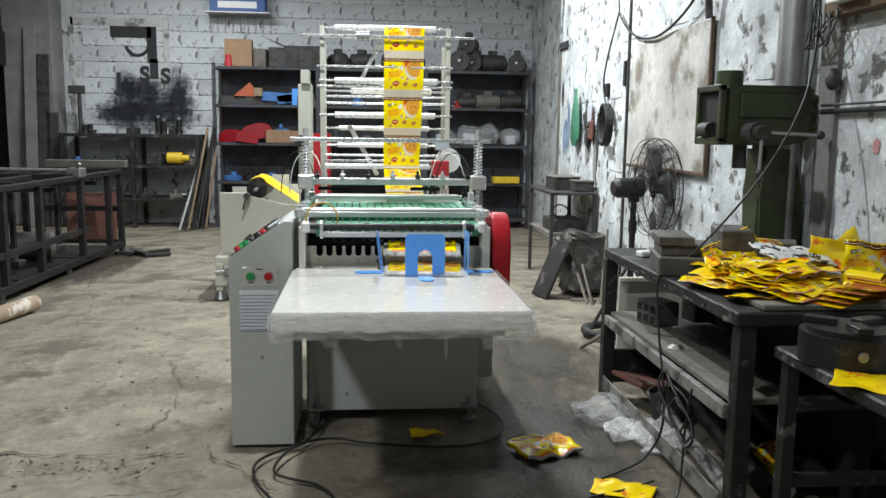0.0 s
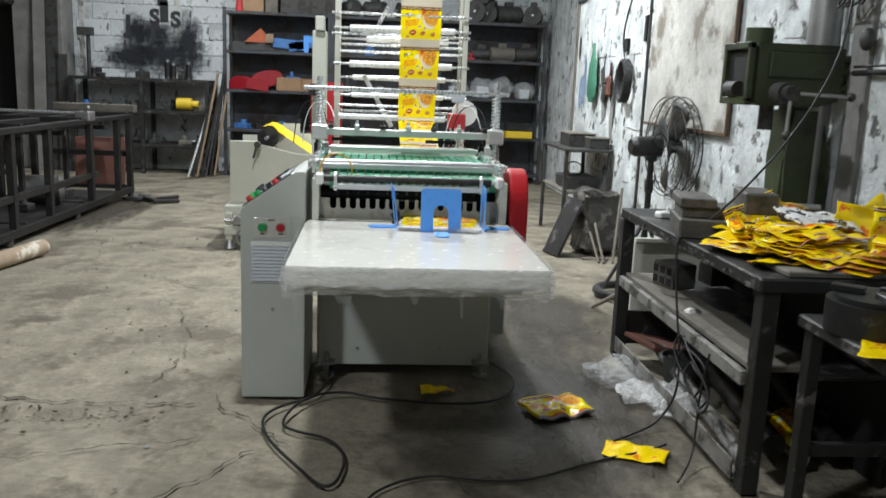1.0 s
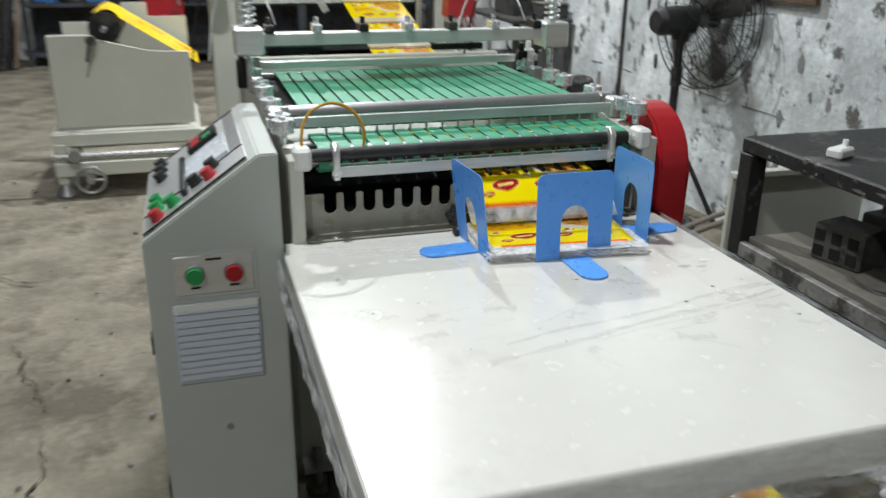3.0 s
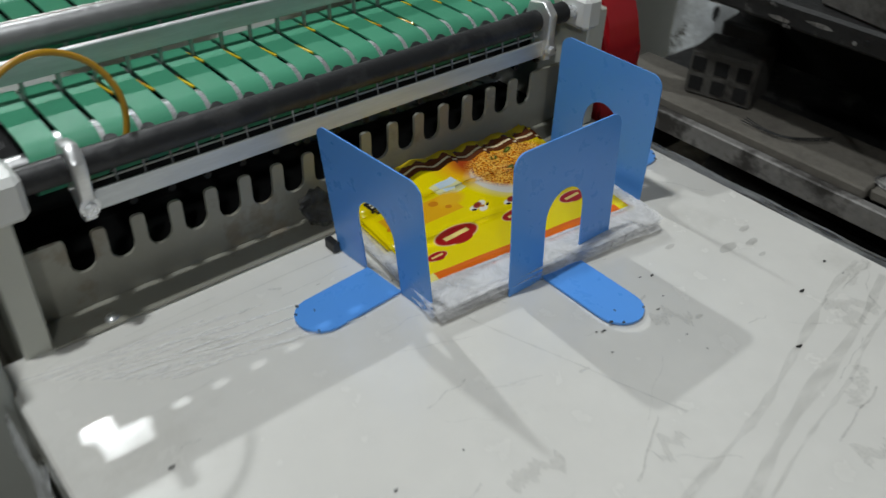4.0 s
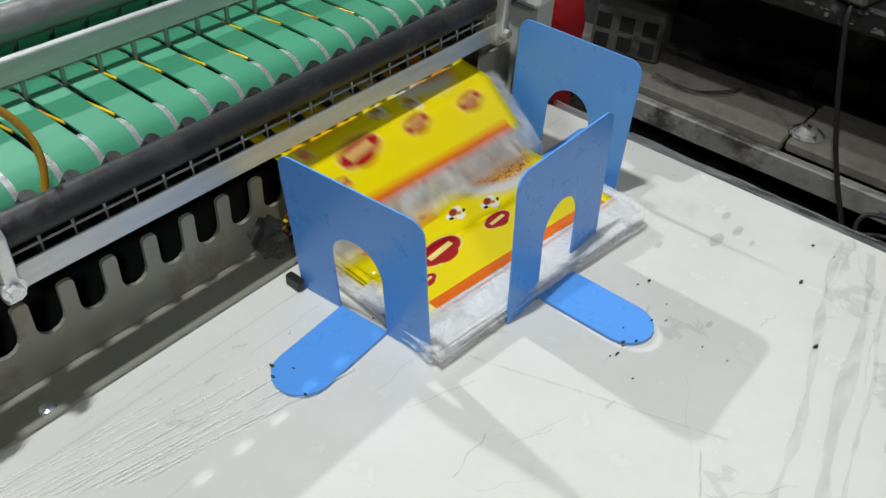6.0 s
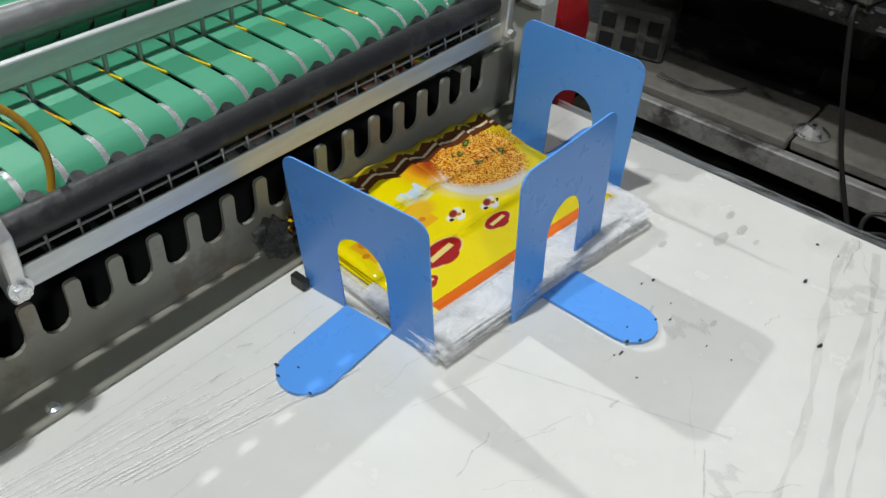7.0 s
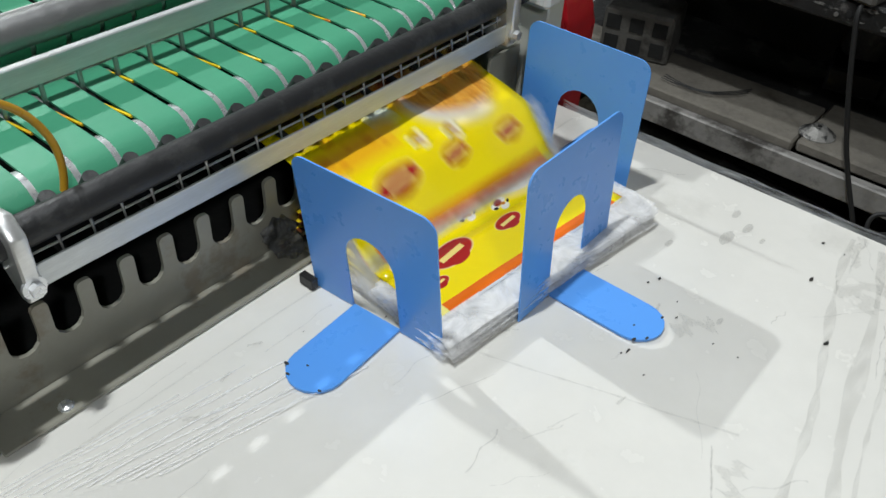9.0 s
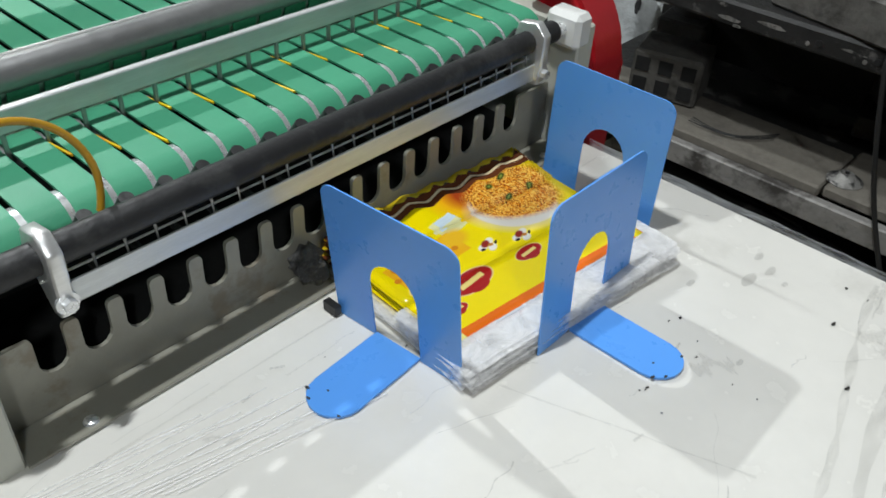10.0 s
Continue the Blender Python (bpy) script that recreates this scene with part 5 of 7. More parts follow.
def wall_things():
    # small bench with grey boxes by the wall
    sb = thing("side_table", "grey steel side table with metal boxes beside the wall", "table")
    part("top", box(B(), 1.27, 1.66, 3.35, 4.25, 0.735, 0.76, 0.004), "grey", sb)
    for x in (1.29, 1.64):
        for y in (3.38, 4.22):
            part("leg", box(B(), x - 0.014, x + 0.014, y - 0.014, y + 0.014, 0, 0.735, 0.002), "grey", sb)
    part("lower_shelf", box(B(), 1.28, 1.65, 3.37, 4.23, 0.40, 0.42, 0.003), "dusty", sb)
    for x0, y0, w, d, h in ((1.36, 3.62, 0.22, 0.34, 0.10), (1.48, 3.40, 0.16, 0.18, 0.08)):
        t = thing("metal_box", "grey metal box standing on the side table", "box")
        part("case", box(B(), x0, x0 + w, y0, y0 + d, 0.76, 0.76 + h, 0.006), "grey", t)
        part("lid", box(B(), x0 - 0.005, x0 + w + 0.005, y0 - 0.005, y0 + d + 0.005, 0.76 + h, 0.772 + h, 0.003), "dusty", t)
    t = thing("metal_box", "pale box on the lower shelf of the side table", "box")
    part("case", box(B(), 1.33, 1.6, 3.5, 3.9, 0.42, 0.52, 0.006), "grey", t)
    tube("cable_coil", [(1.45 + 0.07 * math.cos(a), 3.75 + 0.03 * math.sin(a), 0.57 + 0.055 * math.sin(a * 1.0)) for a in np.linspace(0, 12, 24)], 0.006, "cable", t)

    # bundle wrapped in dark film, leaning boards
    wd = thing("wrapped_bundle", "bundle wrapped in dusty plastic film leaning on the wall", "bundle")
    bm = box(B(), -0.15, 0.15, -0.13, 0.13, 0.0, 0.46, 0.03, pose(1.44, 2.98, 0.02, -6, 5, 14))
    bmesh.ops.subdivide_edges(bm, edges=list(bm.edges), cuts=14, use_grid_fill=True)
    for v in bm.verts:
        v.co += 0.035 * noise.noise_vector(v.co * 7) + 0.016 * noise.noise_vector(Vector((v.co.x * 16, v.co.y * 16, v.co.z * 40)))
        v.co.z = max(0.002, v.co.z)
    part("wrap", bm, "dustfilm", wd)
    part("board", box(B(), -0.012, 0.012, -0.11, 0.11, 0, 0.46, 0.003, pose(1.10, 2.88, 0.004, 0, 25, 18)), "bench", wd, "dark board leaning on the bundle")
    for a, b in (((1.40, 2.62, 0.0), (1.36, 2.78, 0.20)), ((1.43, 2.60, 0.0), (1.40, 2.80, 0.26)), ((1.50, 2.62, 0.0), (1.60, 2.85, 0.52)), ((1.30, 2.72, 0.01), (1.48, 2.66, 0.02))):
        part("stick", rod(B(), a, b, 0.010, 8), "oldwood", wd, "grey wooden stick")

    ty = thing("old_tyre", "worn black tyre lying flat on the floor", "tyre", at=pose(1.30, 1.66, 0.03))
    bm = B()
    n = 36
    for k in range(n):
        a, b = k / n * 2 * math.pi, (k + 1) / n * 2 * math.pi
        rod(bm, (0.17 * math.cos(a), 0.17 * math.sin(a), 0), (0.17 * math.cos(b), 0.17 * math.sin(b), 0), 0.026, 10, caps=False)
    part("ring", bm, "black", ty)
    fr = thing("wooden_frame", "pale wooden frame leaning behind the workbench", "frame")
    for a, b in (((1.02, 1.35, 0.01), (1.22, 0.95, 0.30)), ((1.10, 1.45, 0.01), (1.30, 1.05, 0.30)), ((1.25, 0.98, 0.30), (1.55, 1.1, 0.55))):
        part("bar", rod(B(), a, b, 0.011, 8), "oldwood", fr)
    t = thing("cream_panel", "cream sheet metal panel standing behind the workbench", "panel")
    part("sheet", box(B(), 1.05, 1.60, 0.78, 0.80, 0.02, 0.52, 0.003, Matrix.Identity(4)), "cream", t)
    for z in (0.02, 0.50):
        part("edge_fold", box(B(), 1.05, 1.60, 0.765, 0.78, z, z + 0.02, 0.002), "cream", t)

    # board with frame on the wall
    nb = thing("wall_board", "stained bare board in a thin dark frame on the wall", "board")
    part("board", box(B(), 1.655, 1.672, 1.25, 2.62, 1.02, 1.86, 0.002), "board", nb)
    for y0, y1, z0, z1 in ((1.235, 2.62, 1.005, 1.025), (1.235, 1.255, 1.02, 1.87)):
        part("frame_bar", box(B(), 1.645, 1.665, y0, y1, z0, z1, 0.002), "rust", nb)
    cb = thing("conduit_line", "grey conduit running up the wall", "conduit")
    part("pipe", rod(B(), (1.672, 2.74, 0.0), (1.672, 2.74, 3.6), 0.012, 10), "grey", cb)
    tube("riser_cable", [(1.66, 3.15, 3.6), (1.66, 3.12, 2.7), (1.65, 2.95, 2.12)], 0.005, "cable", cb)
    tube("cable_run", [(1.65, 2.95, 2.12), (1.64, 2.75, 1.98), (1.63, 2.4, 1.87), (1.63, 2.05, 1.84), (1.63, 1.7, 1.9), (1.62, 1.35, 2.02), (1.62, 1.0, 2.3)], 0.008, "cable", cb, "slack black cable")
    tube("cable_run", [(1.65, 2.95, 2.12), (1.65, 3.15, 1.9), (1.65, 3.3, 1.68), (1.65, 3.26, 1.5), (1.65, 3.15, 1.42)], 0.007, "cable", cb)
    tube("bent_pipe", [(1.63, 1.24, 1.86), (1.62, 1.25, 1.98), (1.6, 1.18, 2.08), (1.6, 1.1, 2.2), (1.6, 1.12, 2.5)], 0.02, "grey", cb, "bent grey pipe")
    sk = thing("wall_socket", "small dark wall socket with hanging cable", "socket")
    part("plate", box(B(), 1.655, 1.68, 3.2, 3.28, 1.52, 1.62, 0.003), "dark", sk)
    t = thing("dark_strip", "narrow dark metal strip fixed to the wall", "bracket")
    part("strip", box(B(), 1.66, 1.68, 2.78, 2.83, 1.58, 1.76, 0.002), "dark", t)
    hs = thing("hanging_hose", "coil of black hose hanging on the wall", "hose")
    bm = B()
    for j in range(3):
        for k in range(24):
            a, b = k / 24 * 2 * math.pi, (k + 1) / 24 * 2 * math.pi
            rod(bm, (1.645 - 0.018 * j, 3.12 + 0.10 * math.cos(a), 1.30 + 0.15 * math.sin(a)), (1.645 - 0.018 * j, 3.12 + 0.10 * math.cos(b), 1.30 + 0.15 * math.sin(b)), 0.016, 8, caps=False)
    part("coil", bm, "black", hs)
    gb = thing("green_bag", "green plastic bag hanging on the wall", "bag")
    bm = B()
    rows = [(1.62, 0.015), (1.54, 0.03), (1.45, 0.07), (1.30, 0.10), (1.18, 0.09), (1.12, 0.04)]
    rg = [[bm.verts.new((1.64 - 0.035 * (0.4 + 0.6 * w / 0.1) * math.sin(a), 4.08 + w * 1.3 * math.cos(a) + 0.01 * noise.noise(Vector((a, z * 9, 2))), z)) for a in np.linspace(0, math.pi, 8)] for z, w in rows]
    for i in range(len(rg) - 1):
        for k in range(7):
            bm.faces.new((rg[i][k], rg[i][k + 1], rg[i + 1][k + 1], rg[i + 1][k]))
    part("sack", bm, "greenbag", gb)
    for k, (y, z, mt_) in enumerate(((3.78, 1.36, "grey"), (3.66, 1.42, "ventgrey"), (3.60, 1.28, "rustred"), (3.72, 1.22, "grey"))):
        t = thing("hanging_tool", "worn tool hanging on a nail in the wall", "tool")
        bm = box(B(), -0.012, 0.012, -0.05, 0.05, -0.10, 0.06, 0.01, pose(1.65, y, z, 12 * k - 20, 0, 0))
        rod(bm, (1.65, y, z + 0.04), (1.66, y, z + 0.16), 0.006, 8)
        part("tool_body", bm, mt_, t)
    rl = thing("wall_rail", "thin dark rail fixed along the wall", "rail")
    part("rail", rod(B(), (1.655, 0.09, 1.335), (1.655, -1.6, 1.345), 0.010, 10), "dark", rl)
    part("upper_rail", rod(B(), (1.655, 0.09, 1.36), (1.655, -1.6, 1.37), 0.005, 10), "grey", rl)
    ps = thing("grey_wall_strip", "grey upright strip on the wall beside the drill", "pier", kind="structure")
    part("pier", box(B(), 1.655, 1.70, 0.0, 0.13, 0.0, 3.6, 0.004), "cement", ps)
    eb = thing("electric_box", "open electric box with tangled wires on the wall", "electric box")
    part("backboard", box(B(), 1.60, 1.675, -0.42, 0.02, 1.70, 2.1, 0.004), "rustwood", eb)
    part("breaker", box(B(), 1.55, 1.60, -0.28, -0.06, 1.74, 1.86, 0.004), "white", eb, "white breaker block")
    # black plates on the breaker paint the dark of its holes
    for k in range(6):
        part("breaker_hole", box(B(), 1.547, 1.55, -0.26 + 0.03 * k, -0.245 + 0.03 * k, 1.78, 1.80, 0), "dark", eb)
    for k in range(6):
        r_ = random.Random(k)
        tube("wire", [(1.6, -0.1 + 0.03 * k, 1.72), (1.57, -0.05 + r_.uniform(-.1, .1), 1.62), (1.58, 0.08 + r_.uniform(-.1, .1), 1.56), (1.62, 0.12, 1.68 + 0.03 * k)], 0.004, "cable", eb)
    part("pull_switch", ball(B(), (1.63, -0.02, 1.46), 0.03, 12, 1.5), "grey", eb)
    tube("supply_cable", [(1.63, 0.28, 1.53), (1.6, 0.22, 1.62), (1.6, 0.26, 1.8), (1.62, 0.18, 2.2)], 0.011, "cable", eb)




# ---- far end: shelving, work table, leaning stock, steel rig ----
def shelf_rack(x0, x1, label):
    r = thing("shelf_rack", label, "shelf", "steel shelving along the block wall")
    for x in (x0, x1):
        for y in (7.42, 7.90):
            part("upright", box(B(), x - 0.02, x + 0.02, y - 0.02, y + 0.02, 0, 2.03, 0.002), "shelf", r)
    for z in (0.12, 0.58, 1.06, 1.53, 1.99):
        part("shelf", box(B(), x0, x1, 7.40, 7.92, z - 0.035, z, 0.003), "shelf", r)
    part("back_sheet", box(B(), x0, x1, 7.93, 7.94, 0.05, 1.98, 0), "shelf", r)


def motor(x, y, z, r, ln, turn, material="grey"):
    t = thing("electric_motor", "dusty dark electric motor stored on the shelving", "motor", "old motors on the shelving", at=pose(x, y, z, 0, 0, turn))
    bm = rod(B(), (-ln / 2, 0, r), (ln / 2, 0, r), r, 20)
    part("casing", bm, material, t)
    part("end_bell", rod(B(), (ln / 2, 0, r), (ln / 2 + 0.03, 0, r), r * 0.95, 20, r * 0.6), material, t)
    part("shaft", rod(B(), (-ln / 2 - 0.05, 0, r), (-ln / 2, 0, r), 0.015, 10), "dull", t)
    part("terminal_box", box(B(), -0.05, 0.05, -0.04, 0.04, 2 * r - 0.01, 2 * r + 0.05, 0.005), material, t)
    part("foot_plate", box(B(), -ln * 0.35, ln * 0.35, -r * 0.8, r * 0.8, 0.0, 0.015, 0.002), material, t)


def carton(x, y, z, w, d, h, turn, material, label, name="carton", category="box"):
    t = thing(name, label, category, at=pose(x, y, z, 0, 0, turn))
    part("case", box(B(), -w / 2, w / 2, -d / 2, d / 2, 0, h, 0.006), material, t)
    part("lid_seam", box(B(), -w / 2 - 0.002, w / 2 + 0.002, -0.02, 0.02, h, h + 0.003, 0), material, t)


def guard(x, y, z, turn, tilt, s=1.0):
    t = thing("red_guard", "spare red sheet metal guard lying on the shelf", "guard", "spare red guards", at=pose(x, y, z, 0, tilt, turn))
    bm = B()
    pts = [(0.20 * s * math.cos(a), 0.1 * s + 0.10 * s * math.sin(a)) for a in np.linspace(0, math.pi, 10)] + [(-0.20 * s, 0.0), (0.20 * s, 0.0)]
    prism(bm, pts, -0.06, 0.06, "y")
    bmesh.ops.bevel(bm, geom=list(bm.edges), offset=0.006, segments=1, affect="EDGES")
    part("shell", bm, "reddark", t)


def clutter(x, y, z, s, seed, material, name, label, category, group=""):
    """An irregular spare part: a few joined lumps, rods and plates."""
    rng = random.Random(seed)
    t = thing(name, label, category, group, at=pose(x, y, z, 0, 0, rng.uniform(0, 180)))
    bm = box(B(), -s, s * rng.uniform(0.5, 1.1), -s * 0.5, s * 0.5, 0, s * rng.uniform(0.5, 0.9), 0.006)
    part("block", bm, material, t)
    part("drum", rod(B(), (-s * 0.2, 0, s * 0.6), (-s * 0.2, 0, s * rng.uniform(1.0, 1.5)), s * rng.uniform(0.3, 0.5), 14), material, t)
    part("stub", rod(B(), (0, 0, s * 0.4), (s * rng.uniform(1.0, 1.5), s * rng.uniform(-0.4, 0.4), s * 0.45), s * 0.16, 10), "dull", t)


def far_end():
    shelf_rack(-2.06, -0.80, "dark steel shelf rack full of boxes and spare parts")
    shelf_rack(-0.76, 0.52, "dark steel shelf rack behind the film tower")
    shelf_rack(0.56, 1.88, "dark steel shelf rack with motors and bagged parts")
    yf = 7.58
    carton(-1.77, yf, 1.99, 0.33, 0.3, 0.33, 4, "cardboard", "brown cardboard box with a printed ring on top shelf")
    carton(-1.50, yf, 1.99, 0.16, 0.2, 0.22, -6, "dusty", "dusty brown box on the top shelf")
    carton(-1.20, yf, 1.99, 0.40, 0.3, 0.24, 3, "grey", "grey metal case on the top shelf", "metal_case", "case")
    carton(-0.86, yf, 1.99, 0.30, 0.3, 0.26, -3, "grey", "grey metal case on the top shelf", "metal_case", "case")
    t = thing("sheet_offcut", "grey pointed sheet metal offcut lying on the cases", "sheet metal")
    bm = B()
    prism(bm, [(-1.50, 2.38), (-1.2, 2.26), (-0.75, 2.26), (-0.70, 2.22), (-1.20, 2.235)], 7.5, 7.53, "y")
    part("sheet", bm, "grey", t)
    t = thing("oil_can", "small dark red can before the cardboard box", "can", at=pose(-1.88, 7.45, 1.99))
    part("can", rod(B(), (0, 0, 0), (0, 0, 0.14), 0.055, 16, 0.045), "reddull", t)
    carton(-1.60, yf, 1.53, 0.75, 0.3, 0.10, 0, "grey", "long grey tray on the second shelf", "tray", "tray")
    t = thing("orange_sheet", "bent orange metal sheet lying on the tray", "sheet metal", at=pose(-1.66, 7.5, 1.63, 0, 0, 10))
    bm = B()
    prism(bm, [(-0.18, 0.0), (0.16, 0.0), (0.02, 0.17)], -0.08, 0.08, "y")
    part("sheet", bm, "orange_dull", t)
    carton(-1.52, 7.42, 1.63, 0.10, 0.08, 0.10, 0, "wood", "small stack of pale wooden blocks", "wood_block", "block")
    for x, w, tl in ((-1.28, 0.42, 4), (-1.12, 0.34, -12)):
        t = thing("blue_cover", "blue plastic cover stored on the shelf", "cover", at=pose(x, 7.5, 1.56, 0, tl, 0))
        part("shell", box(B(), -w / 2, w / 2, -0.1, 0.1, 0, 0.12, 0.012), "bluegrey", t)
    t = thing("blue_bookend", "spare blue steel bookend standing on the shelf", "bookend", at=pose(-1.02, 7.40, 1.53))
    bm = B()
    out = [(-0.09, 0), (-0.03, 0), (-0.03, 0.12), (0.03, 0.12), (0.03, 0), (0.09, 0), (0.09, 0.2), (-0.09, 0.2)]
    prism(bm, out, -0.004, 0.004, "y")
    part("upright", bm, "blue", t)
    guard(-1.55, 7.5, 1.10, 10, -16, 1.0)
    guard(-1.86, 7.5, 1.06, -20, 0, 0.8)
    guard(-1.68, 7.43, 1.06, 5, 8, 0.7)
    carton(-1.30, 7.5, 1.06, 0.30, 0.2, 0.16, 8, "cardboard", "flattened cardboard piece on the third shelf")
    carton(-1.02, 7.5, 1.06, 0.28, 0.2, 0.15, -20, "cardboard", "worn cardboard piece on the third shelf")
    for k, (x, z, s, m_) in enumerate(((-1.87, 0.58, 0.10, "bluegrey"), (-1.63, 0.58, 0.09, "blackmetal"), (-1.40, 0.58, 0.10, "bluegrey"), (-1.15, 0.58, 0.11, "grey"), (-0.95, 0.58, 0.09, "grey"),
                                       (-1.85, 0.12, 0.12, "grey"), (-1.3, 0.12, 0.12, "grey"), (-1.95, 1.53, 0.08, "grey"), (-1.25, 1.20, 0.07, "bluegrey"), (-0.86, 1.53, 0.10, "dusty"),
                                       (-0.6, 1.53, 0.1, "grey"), (-0.3, 1.53, 0.1, "bluegrey"), (0.0, 1.53, 0.11, "grey"), (0.32, 1.53, 0.1, "grey"), (-0.55, 1.06, 0.12, "grey"), (-0.2, 1.06, 0.1, "dusty"),
                                       (0.15, 1.06, 0.12, "grey"), (0.4, 1.06, 0.1, "ventgrey"), (-0.5, 0.58, 0.12, "grey"), (0.0, 0.58, 0.12, "grey"), (0.35, 0.58, 0.1, "dusty"),
                                       (0.75, 1.06, 0.11, "ventgrey"), (0.95, 1.53, 0.06, "reddull"), (0.8, 0.58, 0.08, "grey"), (1.0, 0.58, 0.08, "blackmetal"))):
        clutter(x, 7.52, z, s, k, m_, "spare_part", "dusty metal spare part lying on the shelving", "spare part", "spare parts on the shelving")
    for x, r, ln, tn in ((1.0, 0.13, 0.26, 80), (1.22, 0.11, 0.26, 60), (1.42, 0.11, 0.30, 8), (1.52, 0.0, 0, 0), (1.74, 0.115, 0.2, 75)):
        if r:
            motor(x, 7.6, 1.99, r, ln, tn)
    motor(1.12, 7.66, 2.22, 0.11, 0.25, 70)
    motor(1.10, 7.62, 1.53, 0.075, 0.24, 0)
    motor(1.36, 7.58, 1.53, 0.085, 0.30, 5, "dusty")
    motor(1.66, 7.58, 1.53, 0.09, 0.26, 0)
    for x in (-0.55, -0.25, 0.15, 0.4):
        motor(x, 7.6, 1.99, 0.10, 0.26, 30 * x * 4, "grey")
    for k, (x, z, s) in enumerate(((0.82, 1.06, 0.12), (1.12, 1.06, 0.15), (1.36, 1.06, 0.16), (1.66, 1.06, 0.13))):
        t = thing("bagged_part", "machine part wrapped in clear plastic on the shelf", "bag", "bagged parts", at=pose(x, 7.52, z))
        bm = ball(B(), (0, 0, s * 0.8), s, 14, 0.9)
        for v in bm.verts:
            v.co += 0.045 * noise.noise_vector(v.co * 11 + Vector((k, 0, 0)))
            v.co.z = max(0.001, v.co.z)
        part("wrap", bm, "clear", t)
        part("contents", box(B(), -s * 0.5, s * 0.5, -s * 0.4, s * 0.4, 0.01, s * 1.0, 0.01), "ventgrey" if k % 2 else "grey", t)
    t = thing("yellow_toolbox", "yellow and black toolbox on the lower shelf", "toolbox", at=pose(1.60, 7.46, 0.58))
    part("tray", box(B(), -0.17, 0.17, -0.1, 0.1, 0, 0.09, 0.01), "yellowplain", t)
    part("lid", box(B(), -0.175, 0.175, -0.1, 0.1, 0.09, 0.2, 0.012), "blackmetal", t)

    # work table at the block wall
    wt = thing("wall_work_table", "cluttered dark work table with two shelves at the block wall", "workbench")
    for z in (0.36, 0.77, 1.15):
        part("shelf", box(B(), -3.90, -2.24, 7.35, 7.95, z - 0.04, z, 0.003), "bench", wt)
    for x in (-3.88, -3.05, -2.27):
        for y in (7.38, 7.92):
            part("leg", box(B(), x - 0.025, x + 0.025, y - 0.025, y + 0.025, 0, 1.12, 0.003), "bench", wt)
    rng = random.Random(9)
    for k in range(9):
        x = -3.75 + 0.17 * k
        clutter(x, 7.55, (0.77, 1.15, 0.36)[k % 3] if k % 3 != 1 else 1.15, 0.07 + 0.03 * rng.random(), 40 + k, rng.choice(("grey", "blackmetal", "bluegrey", "grey")), "spare_part", "oily metal part on the work table", "spare part", "parts on the work table")
    for k in range(8):
        clutter(-3.7 + 0.19 * k, 7.5, 0.77 if k % 2 else 0.36, 0.09, 60 + k, rng.choice(("grey", "blackmetal", "dusty")), "spare_part", "oily metal part on the work table", "spare part", "parts on the work table")
    for x, h in ((-3.62, 0.10), (-2.75, 0.2), (-2.68, 0.16), (-2.5, 0.18)):
        t = thing("spray_can", "dark spray can standing on the work table", "can", "cans on the work table", at=pose(x, 7.45, 1.15))
        part("can", rod(B(), (0, 0, 0), (0, 0, h), 0.035, 14), "blackmetal", t)
        part("cap", rod(B(), (0, 0, h), (0, 0, h + 0.03), 0.022, 12), "dull", t)
    t = thing("yellow_motor", "yellow gear motor on the work table shelf", "motor", at=pose(-2.52, 7.42, 0.79))
    part("body", rod(B(), (-0.12, 0, 0.07), (0.06, 0, 0.07), 0.07, 18), "yellowplain", t)
    part("shaft_end", rod(B(), (0.06, 0, 0.07), (0.14, 0, 0.07), 0.04, 14), "yellowplain", t)
    t = thing("drill_stand", "small grey bench drill standing on the work table", "drill", at=pose(-3.72, 7.6, 1.15))
    part("stand", rod(B(), (0, 0, 0), (0, 0, 0.55), 0.025, 12), "grey", t)
    part("head", box(B(), -0.12, 0.06, -0.05, 0.05, 0.48, 0.58, 0.008), "grey", t)
    for k in range(7):
        t = thing("steel_bar", "long steel bar leaning against the shelving", "bar", "bars leaning on the shelving")
        x = -2.42 + 0.045 * k
        part("bar", rod(B(), (x - 0.02, 7.02 + 0.04 * k, 0.012), (x + 0.24 - 0.02 * k, 7.34, 1.0 + 0.12 * (k % 3)), 0.016 + 0.006 * (k % 2), 8), ("steel", "rig", "wood", "rig", "grey", "rig", "wood")[k], t)
    # stock boards and the pier at the dark doorway
    tagged(part("pier", box(B(), -4.6, -4.02, 7.6, 8.0, 0, 3.7, 0.01), "cement"), "grey cement pier with broken edges", "pier", kind="structure")
    # solid black leaf paints the dark inside the doorway
    tagged(part("door_1", box(B(), -5.28, -4.62, 7.9, 7.99, 0, 2.4, 0.003), "dark"), "open doorway in the block wall, its dark painted as a black leaf", "door", kind="structure")
    for x, h, m_ in ((-4.27, 2.42, "cement"), (-4.12, 2.1, "grey"), (-4.02, 1.4, "grey")):
        t = thing("leaning_board", "long grey board leaning against the pier", "board", "boards leaning on the pier")
        part("board", box(B(), -0.07, 0.07, -0.012, 0.012, 0, h, 0.003, pose(x, 7.42, 0.0, -4, 0, 0)), m_, t)
    t = thing("loudspeaker", "black loudspeaker box fixed on the pier", "speaker", at=pose(-4.72, 7.5, 1.95))
    part("case", box(B(), -0.16, 0.16, -0.12, 0.38, 0, 0.42, 0.02), "black", t)
    # blind window with dark outline, blue carton on brackets
    wn = tagged(new("window_1"), "bricked-up window with a dark painted outline", "window", kind="structure")
